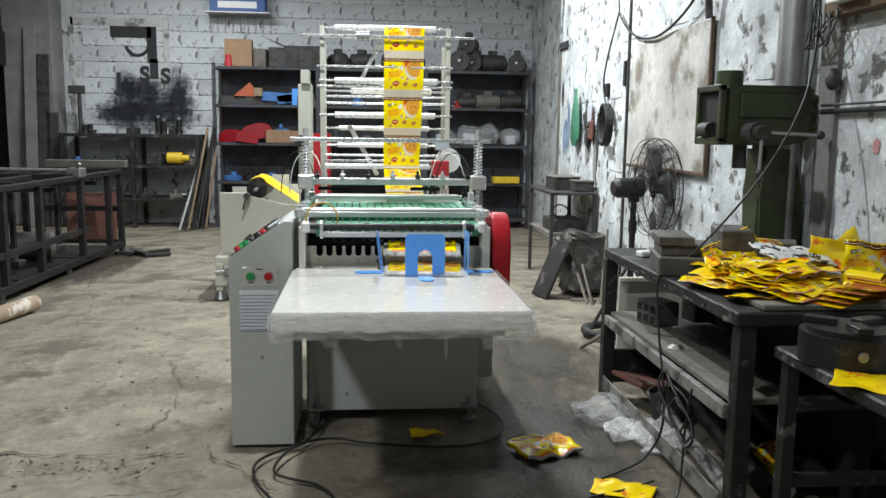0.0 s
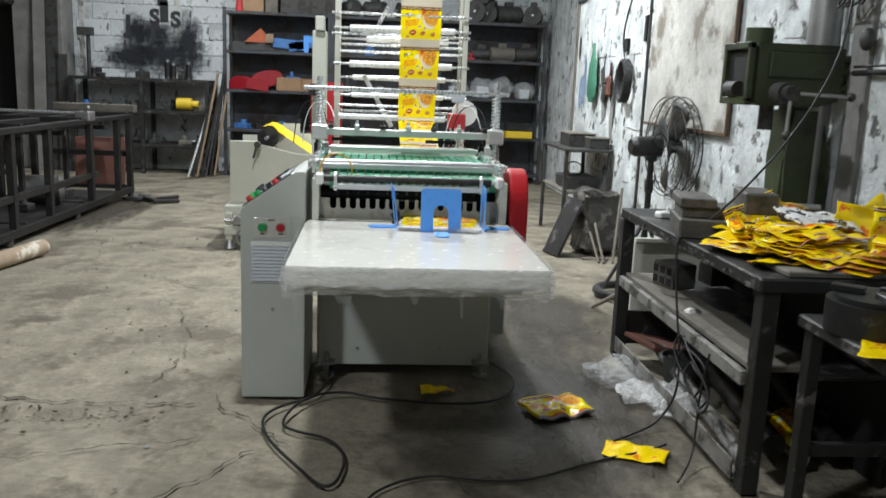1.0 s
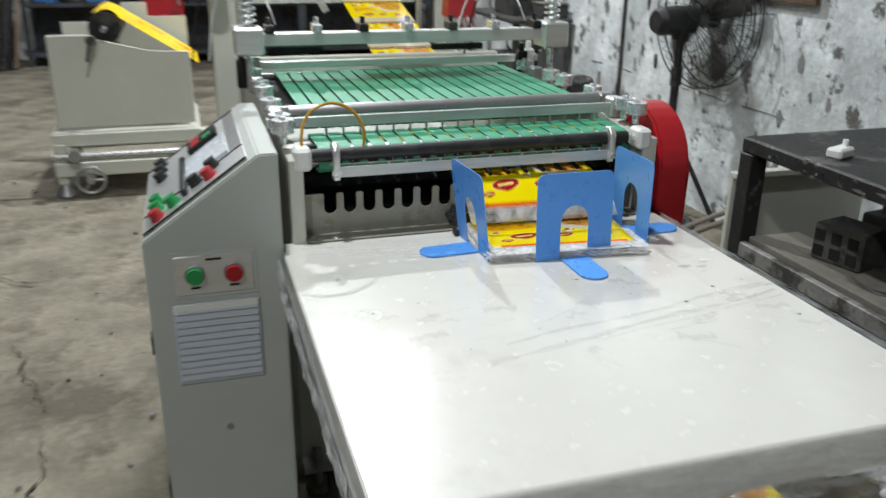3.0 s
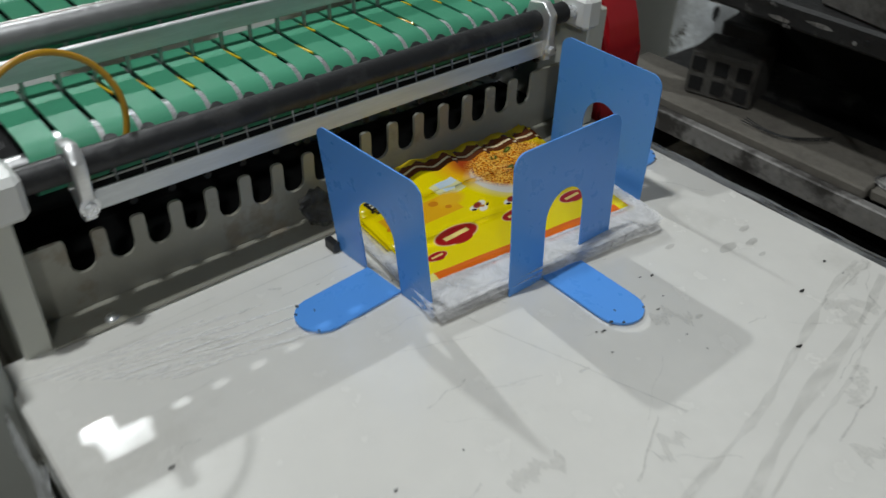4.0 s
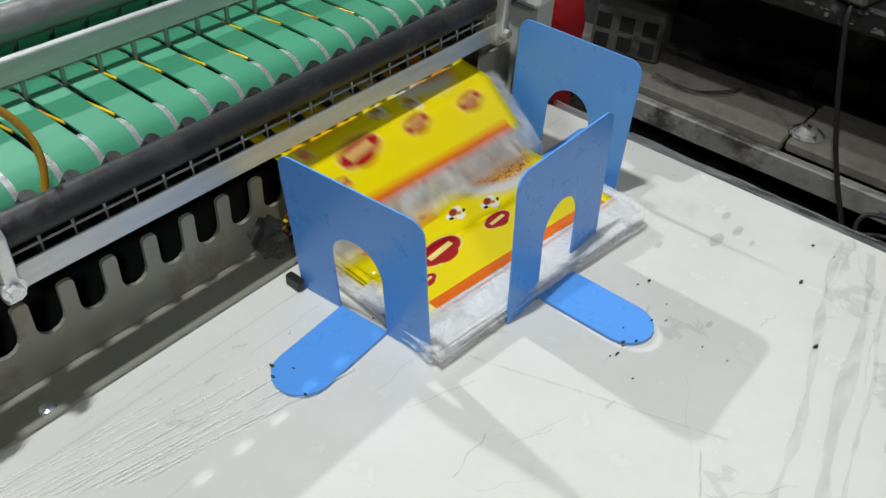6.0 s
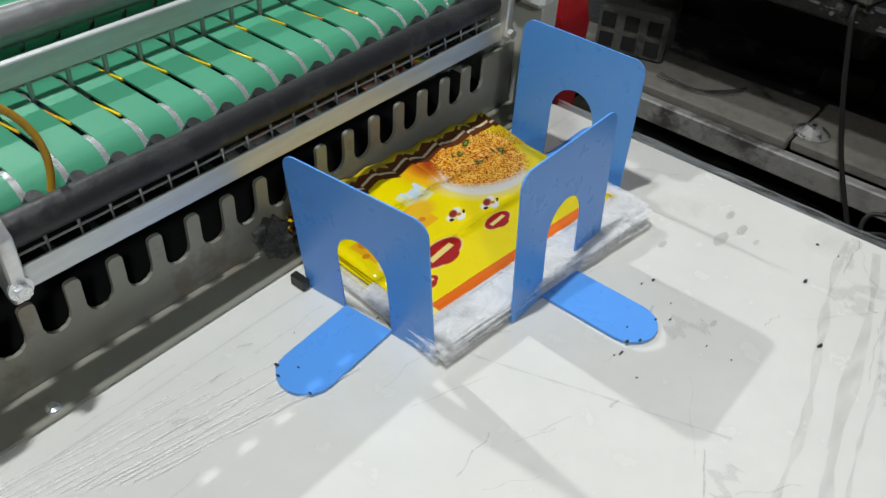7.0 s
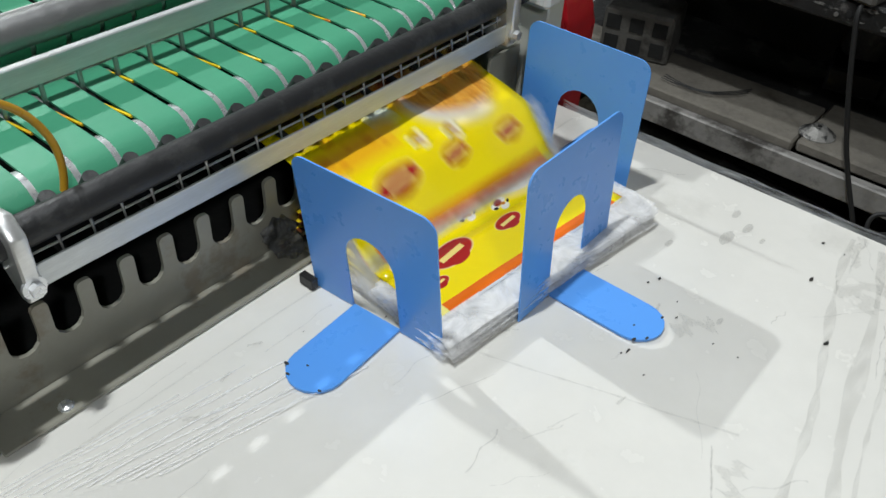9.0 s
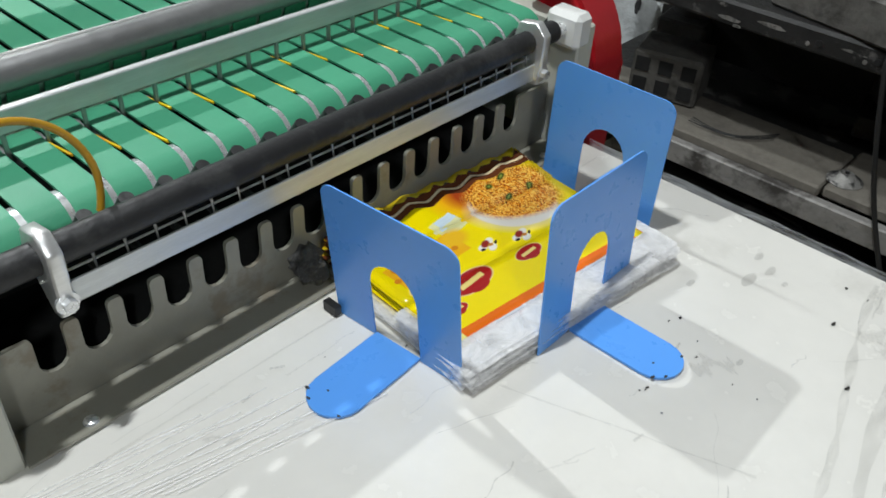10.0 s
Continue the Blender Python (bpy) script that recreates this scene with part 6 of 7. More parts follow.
    for x0, x1, z0, z1 in ((-3.92, -2.78, 2.50, 2.60), (-3.95, -3.88, 1.2, 2.6), (-2.78, -2.70, 1.2, 2.6)):
        part("window_frame", box(B(), x0, x1, 7.985, 8.0, z0, z1, 0.004), "wallplain", wn)
    t = thing("blue_carton", "blue printed carton on a wire rack on the wall", "carton", at=pose(-1.80, 7.85, 2.685, 0, 0, 0))
    part("carton", box(B(), -0.34, 0.34, -0.14, 0.14, 0, 0.28, 0.006), "cobalt", t)
    part("label_band", box(B(), -0.24, 0.24, -0.143, -0.14, 0.04, 0.12, 0), "white", t)
    part("rack", box(B(), -0.40, 0.40, -0.15, 0.15, -0.02, 0.0, 0.002), "dull", t)
    for k in range(9):
        part("rack_wire", rod(B(), (-0.38 + 0.095 * k, 0.12, -0.25), (-0.38 + 0.095 * k, 0.12, 0.0), 0.004, 6), "dull", t)


def red_cabinet():
    t = thing("red_cabinet", "tall red painted steel cabinet standing before the shelving", "cabinet")
    part("case", box(B(), -0.98, -0.62, 6.85, 7.2, 0.0, 1.19, 0.008), "red", t)
    part("door", box(B(), -0.965, -0.635, 6.84, 6.85, 0.06, 1.16, 0.003), "red", t)
    part("handle", box(B(), -0.67, -0.65, 6.82, 6.84, 0.6, 0.72, 0.003), "dull", t)


def steel_rig():
    rg = thing("steel_rig", "dark heavy steel frame with rails and cross bars", "frame", at=pose(-2.60, 5.32, 0, 0, 0, -2.5))

    def bar(x0, x1, y0, y1, z0, z1, name, m_="rig"):
        part(name, box(B(), x0, x1, y0, y1, z0, z1, 0.003), m_, rg)
    for x in (-0.03, -0.80):
        for y in (-0.03, -0.37, -1.05, -1.90, -2.50):
            bar(x - 0.026, x + 0.026, y - 0.028, y + 0.028, 0.10, 0.775, "post")
        bar(x - 0.035, x + 0.035, -3.3, 0.0, 0.775, 0.815, "top_rail")
        bar(x - 0.030, x + 0.030, -3.3, 0.0, 0.05, 0.11, "bottom_rail")
        bar(x - 0.02, x + 0.02, -2.8, -0.9, 0.30, 0.35, "middle_rail")
    for y in (-0.03, -1.2, -2.3):
        bar(-0.80, -0.03, y - 0.025, y + 0.025, 0.78, 0.83, "cross_rail")
        bar(-0.80, -0.03, y - 0.02, y + 0.02, 0.08, 0.12, "cross_rail")
    for x, y in ((-0.03, -0.03), (-0.03, -1.4), (-0.80, -0.03), (-0.8, -1.4), (-0.03, -2.6), (-0.8, -2.6)):
        part("foot", rod(B(), (x, y, 0), (x, y, 0.07), 0.03, 12), "grey", rg)
    for y in (-0.66, -1.55, -2.3):
        bar(-0.415, -0.375, y - 0.02, y + 0.02, 0.10, 0.775, "inner_post")
        bar(-0.80, -0.03, y - 0.015, y + 0.015, 0.70, 0.74, "cross_rail")
    bar(-0.43, -0.36, -3.3, 0.0, 0.778, 0.82, "top_rail")
    bar(-0.78, -0.05, -2.75, -0.4, 0.095, 0.11, "bottom_sheet")
    bar(-0.80, -0.03, 0.0, 0.03, 0.40, 0.45, "cross_rail")
    part("slide_rod", rod(B(), (-0.9, -1.05, 0.86), (0.02, -1.15, 0.86), 0.014, 12), "steel", rg)
    bm = rod(B(), (-0.06, -1.12, 0.80), (0.03, -1.2, 0.92), 0.014, 10)
    part("slide_clamp", box(bm, -0.09, 0.03, -1.2, -1.05, 0.80, 0.88, 0.008), "dull", rg)
    part("top_plank", box(B(), -0.78, 0.0, 0.05, 0.16, 0.83, 0.90, 0.004), "dusty", rg)
    t = thing("floor_motor", "dusty electric motor lying under the steel frame", "motor", at=pose(-2.98, 3.95, 0.11, 0, 0, 20))
    part("casing", rod(B(), (-0.14, 0, 0.13), (0.14, 0, 0.13), 0.12, 20), "grey", t)
    part("end_bell", rod(B(), (0.14, 0, 0.13), (0.18, 0, 0.13), 0.115, 20, 0.08), "dull", t)
    t = thing("brown_panel", "red brown metal panel standing behind the steel frame", "panel", at=pose(-3.02, 5.62, 0.0, -8, 0, 8))
    part("panel", box(B(), -0.24, 0.24, -0.012, 0.012, 0.05, 0.56, 0.006), "rustred", t)
    t = thing("scrap_heap", "small heap of dark scrap metal on the floor", "scrap", at=pose(-2.42, 5.0, 0))
    for k in range(6):
        r_ = random.Random(70 + k)
        part("scrap_piece", box(B(), -0.12, 0.12, -0.03, 0.03, 0.0, 0.03, 0.004, pose(r_.uniform(-.15, .25), r_.uniform(-.15, .2), 0.004 + 0.02 * (k // 3), 0, r_.uniform(-6, 6), r_.uniform(0, 180))), "grey" if k % 2 else "rig", t)
    for k in range(7):
        clutter(-3.0 - 0.12 * (k % 3), 2.7 + 0.3 * k, 0.11, 0.09, 90 + k, ("grey", "rig", "blackmetal")[k % 3], "scrap_part", "dark scrap machine part on the floor under the frame", "spare part", "scrap under the frame")
    t = thing("cardboard_tube", "worn brown cardboard tube lying on the floor", "tube", at=pose(-2.50, 2.22, 0.052, 0, 0, 78))
    bm = B()
    for r0, r1, a, b in ((0.052, 0.052, -0.30, 0.30),):
        rod(bm, (a, 0, 0), (b, 0, 0), r0, 24, caps=False)
        rod(bm, (a, 0, 0), (b, 0, 0), r0 - 0.012, 24, caps=False)
        for e in (a, b):
            o = [bm.verts.new((e, r0 * math.cos(k / 24 * 2 * math.pi), r0 * math.sin(k / 24 * 2 * math.pi))) for k in range(24)]
            i = [bm.verts.new((e, (r0 - 0.012) * math.cos(k / 24 * 2 * math.pi), (r0 - 0.012) * math.sin(k / 24 * 2 * math.pi))) for k in range(24)]
            for k in range(24):
                bm.faces.new((o[k], o[(k + 1) % 24], i[(k + 1) % 24], i[k]))
    part("tube", bm, "tubecard", t)


# ---- loose things: bags, films, cables ----
def sheet_mesh(name, seed, w=0.270, d=0.200, nx=24, ny=18, crumple=0.0, curl=0.0, thick=0.0004, y0=-0.088, lo=0.0, hi=1.0, ripple=0.0):
    """A flat packing bag, or the length of it between lo and hi: two skins closed at the rim, slightly wavy."""
    bm = B()
    uv = bm.loops.layers.uv.new("UVMap")
    top, bot = {}, {}
    hinge = y0 + d * lo if lo > 0 else y0 + d * hi
    if lo == 0.0 and hi == 1.0:
        hinge = 0.0
    cells = max(4, round(ny * (hi - lo)))
    for i in range(nx + 1):
        for j in range(cells + 1):
            v = lo + (hi - lo) * j / cells
            x, y = w * (i / nx - 0.5), y0 + d * v
            z = 0.0010 * noise.noise(Vector((x * 22, y * 22, 4.0))) + crumple * noise.noise(Vector((x * 17 + seed, y * 17, seed * 2)))
            z += curl * v ** 3 + ripple * math.sin(x * 150) * max(0.0, v - 0.35) ** 1.3
            dx = crumple * 0.8 * noise.noise(Vector((x * 10, y * 10, seed + 7)))
            top[i, j] = bm.verts.new((x + dx, y - hinge + dx * 0.6, z + thick))
            bot[i, j] = bm.verts.new((x + dx, y - hinge + dx * 0.6, z))

    def face(vs, cs):
        f = bm.faces.new(vs)
        f.smooth = True
        for lp, (i, j) in zip(f.loops, cs):
            lp[uv].uv = (0.270 * (i / nx - 0.5), -0.088 + 0.200 * (lo + (hi - lo) * j / cells))
    for i in range(nx):
        for j in range(cells):
            c = ((i, j), (i + 1, j), (i + 1, j + 1), (i, j + 1))
            face([top[k] for k in c], c)
            face([bot[k] for k in c[::-1]], c[::-1])
    rimc = [(i, 0) for i in range(nx)] + [(nx, j) for j in range(cells)] + [(i, cells) for i in range(nx, 0, -1)] + [(0, j) for j in range(cells, 0, -1)]
    for a, b in zip(rimc, rimc[1:] + rimc[:1]):
        face((top[a], bot[a], bot[b], top[b]), (a, a, b, b))
    me = bpy.data.meshes.new(name)
    bmesh.ops.recalc_face_normals(bm, faces=bm.faces)
    bm.to_mesh(me)
    bm.free()
    me.materials.append(M["print"])
    return me


def hem_mesh(seed, hinge=0.0):
    """The clear margin of a bag: a wide lip before the print and a narrow one at each end."""
    bm = B()
    n = 22

    def band(at, nu, nv):
        g = [[bm.verts.new(at(i / nu, j / nv)) for j in range(nv + 1)] for i in range(nu + 1)]
        for i in range(nu):
            for j in range(nv):
                bm.faces.new((g[i][j], g[i + 1][j], g[i + 1][j + 1], g[i][j + 1]))
    band(lambda u, v: (0.298 * (u - 0.5), -0.084 - hinge - 0.031 * v - 0.002 * v * noise.noise(Vector((u * 9, seed, 1))),
                       0.0006 + 0.0030 * v * noise.noise(Vector((u * 11, v * 2, seed))) - 0.0015 * v), n, 5)
    for side in (-1, 1):
        band(lambda u, v: (side * (0.1345 + 0.0145 * v), -0.084 - hinge + (0.064 if hinge else 0.17) * u, 0.0006 + 0.0016 * v * noise.noise(Vector((u * 6, v * 2, seed + 3 * side))) - 0.001 * v), 10, 2)
    me = bpy.data.meshes.new("clear_hem")
    for f in bm.faces:
        f.smooth = True
    bm.to_mesh(me)
    bm.free()
    me.materials.append(M["hem"])
    return me


SHEETS = [sheet_mesh("film_sheet", k, curl=0.010, ripple=0.002) for k in range(4)]
HEMS = [hem_mesh(k) for k in range(4)]
# a fed bag bends at two folds: leading, middle and trailing lengths
FOLDS = (0.34, 0.69)
HINGE = tuple(-0.088 + 0.200 * f for f in FOLDS)
LEAD = [sheet_mesh("leading_length", k, hi=FOLDS[0]) for k in range(3)]
MID = [sheet_mesh("middle_length", k, lo=FOLDS[0], hi=FOLDS[1], ripple=0.003) for k in range(3)]
TAIL = [sheet_mesh("trailing_length", k, lo=FOLDS[1], ripple=0.005, curl=0.004) for k in range(3)]
LEADHEM = [hem_mesh(k, HINGE[0]) for k in range(3)]
REST = (0.001, -0.100)
BASE = 0.7016
STACK = 12
SPACING = 0.0011
TURN = -5.5


def packing_bag(k):
    """A bag lying in the stack."""
    t = thing("packing_bag", "flat yellow printed plastic bag lying in the stack", "bag", "stack of bags")
    new("film_sheet", SHEETS[k % 4]).parent = t
    if k % 2 == 0:
        ob = new("clear_hem", HEMS[k % 4])
        ob.parent = t
        tagged(ob, "clear plastic hem")
    return t


def fed_bag(k):
    """A bag that the machine feeds out, in three lengths that swing at its folds."""
    t = thing("packing_bag", "flat yellow printed plastic bag dropped from the machine", "bag", "fed bags")
    lead, mid, tail = new("leading_length", LEAD[k % 3]), new("middle_length", MID[k % 3]), new("trailing_length", TAIL[k % 3])
    for ob in (lead, mid, tail):
        ob.parent = t
    mid.matrix_basis = pose(0, HINGE[0], 0)
    hem = new("clear_hem", LEADHEM[k % 3])
    hem.parent = lead
    tagged(hem, "clear plastic hem")
    return t, lead, tail


def bag_stack():
    rng = random.Random(2)
    for k in range(STACK):
        t = packing_bag(k)
        t.matrix_basis = pose(REST[0] + rng.uniform(-0.006, 0.006), REST[1] + rng.uniform(-0.006, 0.005), BASE + SPACING * k, 0, 0, TURN + rng.uniform(-2.5, 2.5))
    t = thing("crumpled_film", "crumpled dark plastic film scrap behind the bookend", "film scrap", at=pose(-0.160, 0.004, 0.726))
    bm = ball(B(), (0, 0, 0), 0.013, 22, 1.2)
    for v in bm.verts:
        v.co += 0.016 * noise.noise_vector(v.co * 75) + 0.006 * noise.noise_vector(v.co * 190)
    part("film", bm, "darkfilm", t)
    t = thing("binder_clip", "small black clip on the table edge", "clip", at=pose(-0.170, -0.040, 0.7005))
    part("clip", box(B(), -0.004, 0.004, -0.009, 0.009, 0, 0.012, 0.001), "black", t)
    return [fed_bag(k) for k in range(18)]


def loose_bag(x, y, z, turn, seed, rx=0, ry=0, s=1.0, crumple=0.02, label="crumpled yellow printed plastic bag", group="scrap bags", puff=0.0012):
    me = sheet_mesh("film_sheet", seed, 0.26 * s, 0.17 * s, crumple=crumple, thick=puff, y0=-0.085 * s)
    t = thing("scrap_bag", label, "bag", group, at=pose(x, y, z, rx, ry, turn))
    me.materials.clear()
    me.materials.append(M["scrap" if seed % 2 else "print"])
    ob = new("film_sheet", me)
    ob.parent = t


def loose_things():
    rng = random.Random(11)
    # heap on the workbench
    # layers of flat bags, fanned out, thinning towards the edges
    for k in range(64):
        lay = k / 64
        a = rng.uniform(0, 2 * math.pi)
        r = rng.random() ** 0.6 * (1 - 0.55 * lay)
        x, y = 1.14 + 0.20 * r * math.cos(a) + 0.05 * lay, -0.55 + 0.26 * r * math.sin(a) + 0.05 * lay
        loose_bag(x, y, 0.722 + 0.085 * lay * (1 - 0.35 * r), rng.gauss(8, 34), 20 + k, rng.uniform(-9, 9), rng.uniform(-8, 8), rng.uniform(0.62, 0.95), 0.010 + 0.008 * rng.random(), "crumpled yellow printed bag in the heap on the workbench", "heap of scrap bags", 0.0016)
    for k, (x, y, z, rx, ry, rz, sc) in enumerate(((1.16, -0.25, 0.79, 62, -24, 10, 0.85), (1.06, -0.36, 0.765, 55, 20, 60, 0.7), (1.27, -0.22, 0.80, 58, 12, -25, 0.6), (1.47, -0.40, 0.805, 64, 14, -14, 0.7),
                                                   (1.50, -0.62, 0.80, 80, 6, -8, 0.95), (1.56, -0.34, 0.83, 66, -30, 25, 0.6), (1.05, -0.50, 0.76, 25, 14, 80, 0.8))):
        loose_bag(x, y, z, rz, 80 + k, rx, ry, sc, 0.022, "yellow printed bag standing up in the heap", "heap of scrap bags", 0.0016)
    # a strip of film folded over into loops at the end of the heap
    t = thing("film_loop", "strip of orange brown film folded over in loops", "film", at=pose(1.36, -0.73, 0.720, 0, 0, 30))
    for j in range(4):
        bm = B()
        pr = [(-0.22 + 0.02 * j, 0.012 * j), (-0.10, 0.004 + 0.010 * j), (0.03, 0.002 + 0.006 * j), (0.07 - 0.008 * j, 0.020 + 0.003 * j), (0.065 - 0.01 * j, 0.060 - 0.006 * j), (0.03, 0.084 - 0.012 * j), (0.0, 0.070 - 0.01 * j), (0.005, 0.045), (-0.03, 0.026 + 0.004 * j), (-0.14, 0.030 + 0.006 * j)]
        fine = []
        for q in range(len(pr) - 1):
            p0, p1, p2, p3 = pr[max(0, q - 1)], pr[q], pr[q + 1], pr[min(len(pr) - 1, q + 2)]
            for u in (0, 0.25, 0.5, 0.75):
                fine.append(tuple(0.5 * (2 * b + (c - a) * u + (2 * a - 5 * b + 4 * c - d) * u * u + (3 * b - a - 3 * c + d) * u ** 3) for a, b, c, d in zip(p0, p1, p2, p3)))
        g = [[bm.verts.new((x + 0.004 * noise.noise(Vector((v * 9, q * 0.4, j))), -0.07 + 0.12 * v - 0.012 * j, max(0.0, z) + 0.0012 * j)) for v in (0, 0.25, 0.5, 0.75, 1)] for q, (x, z) in enumerate(fine)]
        for q in range(len(g) - 1):
            for v in range(4):
                bm.faces.new((g[q][v], g[q + 1][v], g[q + 1][v + 1], g[q][v + 1]))
        part("strip", bm, "film_brown" if j % 2 else "scrap", t)
    t = thing("clear_bag", "white plastic bag with black print on the heap", "bag", at=pose(1.30, -0.42, 0.815, 14, 6, 12))
    me = sheet_mesh("film_sheet", 301, 0.28, 0.15, crumple=0.014, thick=0.005, y0=-0.075)
    me.materials.clear()
    me.materials.append(M["bwprint"])
    new("film_sheet", me).parent = t
    t = thing("wood_board", "small worn board under the heap of bags", "board")
    part("board", box(B(), 0.99, 1.40, -0.845, -0.62, 0.701, 0.720, 0.004), "dusty", t)
    loose_bag(1.07, -1.36, 0.628, -35, 131, 0, 0, 1.0, 0.008, "yellow printed bag lying over the low bench edge")
    loose_bag(0.47, -0.19, 0.02, 20, 132, 3, 0, 0.95, 0.024, "crumpled yellow printed bag on the floor", puff=0.014)
    loose_bag(0.67, -0.56, 0.012, -25, 133, 0, 0, 0.8, 0.015, "yellow printed bag lying on the floor")
    loose_bag(1.22, -0.55, 0.10, 40, 134, 20, 0, 0.9, 0.03, "yellow printed bag on the floor under the bench")
    loose_bag(0.02, 0.0, 0.02, 10, 135, 0, 0, 0.5, 0.02, "brown film scrap under the machine")
    for k, (x, y, s, m_) in enumerate(((0.80, 0.16, 0.13, "clear"), (0.84, -0.05, 0.10, "hem"), (0.98, -0.12, 0.12, "hem"), (0.90, -0.22, 0.05, "hem"))):
        t = thing("plastic_bag", "crumpled clear plastic bag lying by the bench", "bag", "plastic bags on the floor", at=pose(x, y, s * 0.28))
        bm = ball(B(), (0, 0, 0), s, 20, 0.35)
        for v in bm.verts:
            v.co += 0.05 * noise.noise_vector(v.co * 14 + Vector((k * 3, 0, 0)))
            v.co.z = max(-s * 0.27, v.co.z)
        part("film", bm, m_, t)
    # things below the bench
    t = thing("clay_pot", "dark round pot standing under the workbench", "pot", at=pose(1.08, 0.10, 0.0))
    bm = rod(B(), (0, 0, 0), (0, 0, 0.14), 0.07, 24, 0.09, caps=False)
    rod(bm, (0, 0, 0.01), (0, 0, 0.14), 0.062, 24, 0.082, caps=False)
    part("pot", bm, "grey", t)
    t = thing("rust_plate", "rusty brown plate lying under the workbench", "plate", at=pose(1.05, 0.36, 0.10, 0, 12, 15))
    part("plate", box(B(), -0.1, 0.16, -0.12, 0.12, 0, 0.02, 0.003), "rustred", t)
    for k in range(4):
        t = thing("steel_tube", "long dark steel tube lying under the workbench", "tube", "tubes under the workbench")
        part("tube", rod(B(), (0.99 + 0.10 * k, -0.70, 0.05 + 0.05 * (k % 2)), (1.05 + 0.12 * k, 0.30, 0.10 + 0.05 * (k % 2)), 0.028 + 0.012 * (k % 2), 14), "blackmetal" if k % 2 else "railgrey", t)
    for k, (x, y, z, s) in enumerate(((1.35, 0.35, 0.40, 0.12), (1.30, -0.15, 0.40, 0.11), (1.45, -0.5, 0.40, 0.12), (1.35, 0.1, 0.03, 0.14), (1.45, -0.35, 0.03, 0.14))):
        clutter(x, y, z, s, 200 + k, "blackmetal" if k % 2 else "grey", "spare_part", "oily machine part under the workbench", "spare part", "parts under the workbench")
    t = thing("gear_block", "cast iron block with square holes on the bench shelf", "casting", at=pose(1.06, 0.25, 0.408, 0, 0, -76))
    part("block", box(B(), -0.075, 0.075, -0.06, 0.06, 0, 0.105, 0.006), "iron", t)
    # the dark of the square holes is painted as black plates
    for k in range(6):
        part("hole", box(B(), -0.066 + 0.05 * (k % 3), -0.036 + 0.05 * (k % 3), -0.063, -0.06, 0.015 + 0.045 * (k // 3), 0.045 + 0.045 * (k // 3), 0), "dark", t)
    t = thing("steel_cone", "small grey steel cone on the bench shelf", "cone", at=pose(0.978, -0.185, 0.411))
    bm = rod(B(), (0, 0, 0.003), (0, 0, 0.018), 0.034, 32, 0.013)
    rod(bm, (0, 0, 0), (0, 0, 0.003), 0.034, 32)
    part("cone", bm, "worn", t)
    # black disc on the tip paints the dark of the bore
    part("bore", rod(B(), (0, 0, 0.0175), (0, 0, 0.0188), 0.0045, 12), "dark", t)
    t = thing("wire_loop", "thin black wires lying on the bench shelf", "wire")
    for k in range(3):
        tube("wire", [(0.96 + 0.01 * k, 0.14, 0.415), (0.95, 0.06, 0.417), (0.99 + 0.01 * k, 0.0, 0.416), (1.03 + 0.01 * k, -0.02, 0.415)], 0.0011, "cable", t)
    t = thing("white_plug", "small white plastic connector on the workbench", "connector", at=pose(1.0, 0.28, 0.70, 0, 0, 20))
    part("block", box(B(), -0.036, 0.036, -0.022, 0.022, 0, 0.028, 0.006), "white", t)
    part("pin", rod(B(), (0.02, 0, 0.028), (0.02, 0, 0.045), 0.008, 10), "white", t)
    # cables
    t = thing("floor_cable", "black cable lying in loops on the floor", "cable")
    tube("cable", [(-0.40, 0.2, 0.04), (-0.42, -0.05, 0.012), (-0.56, -0.14, 0.012), (-0.64, -0.26, 0.012), (-0.60, -0.45, 0.012), (-0.48, -0.66, 0.012), (-0.36, -0.86, 0.012), (-0.31, -0.62, 0.012), (-0.37, -0.46, 0.012), (-0.50, -0.40, 0.012), (-0.57, -0.33, 0.012), (-0.5, -0.12, 0.03), (-0.35, -0.02, 0.02), (-0.23, -0.08, 0.012), (0.05, -0.14, 0.012), (0.26, -0.11, 0.012), (0.36, 0.05, 0.012), (0.36, 0.25, 0.012), (0.25, 0.4, 0.02)], 0.0052, "cable", t)
    tube("cable", [(-0.25, -1.1, 0.010), (-0.27, -0.92, 0.010), (-0.2, -0.80, 0.010), (-0.05, -0.72, 0.010), (0.1, -0.76, 0.010), (0.25, -0.77, 0.010), (0.42, -0.68, 0.010), (0.57, -0.60, 0.010), (0.72, -0.55, 0.010), (0.80, -0.50, 0.012)], 0.0042, "cable", t)
    for k, (y, r, z) in enumerate(((-0.46, 0.13, 0.27), (-0.54, 0.10, 0.25), (-0.50, 0.16, 0.28))):
        tube("cable", [(0.875 - 0.006 * k + 0.012 * math.sin(3 * a), y + r * math.cos(a), z + r * 0.62 * math.sin(a + 0.4 * k)) for a in np.linspace(0.3 * k, 0.3 * k + 6.6, 16)], 0.0042, "cable", t)
    tube("cable", [(0.88, -0.60, 0.38), (0.87, -0.58, 0.25), (0.86, -0.60, 0.12), (0.83, -0.66, 0.02), (0.74, -0.78, 0.011)], 0.0042, "cable", t)


film_tower()
unwinder()
workbench()
drill_press()
FAN_POSE, ROTOR = fan()
wall_things()
far_end()
red_cabinet()
steel_rig()
FED = bag_stack()
loose_things()


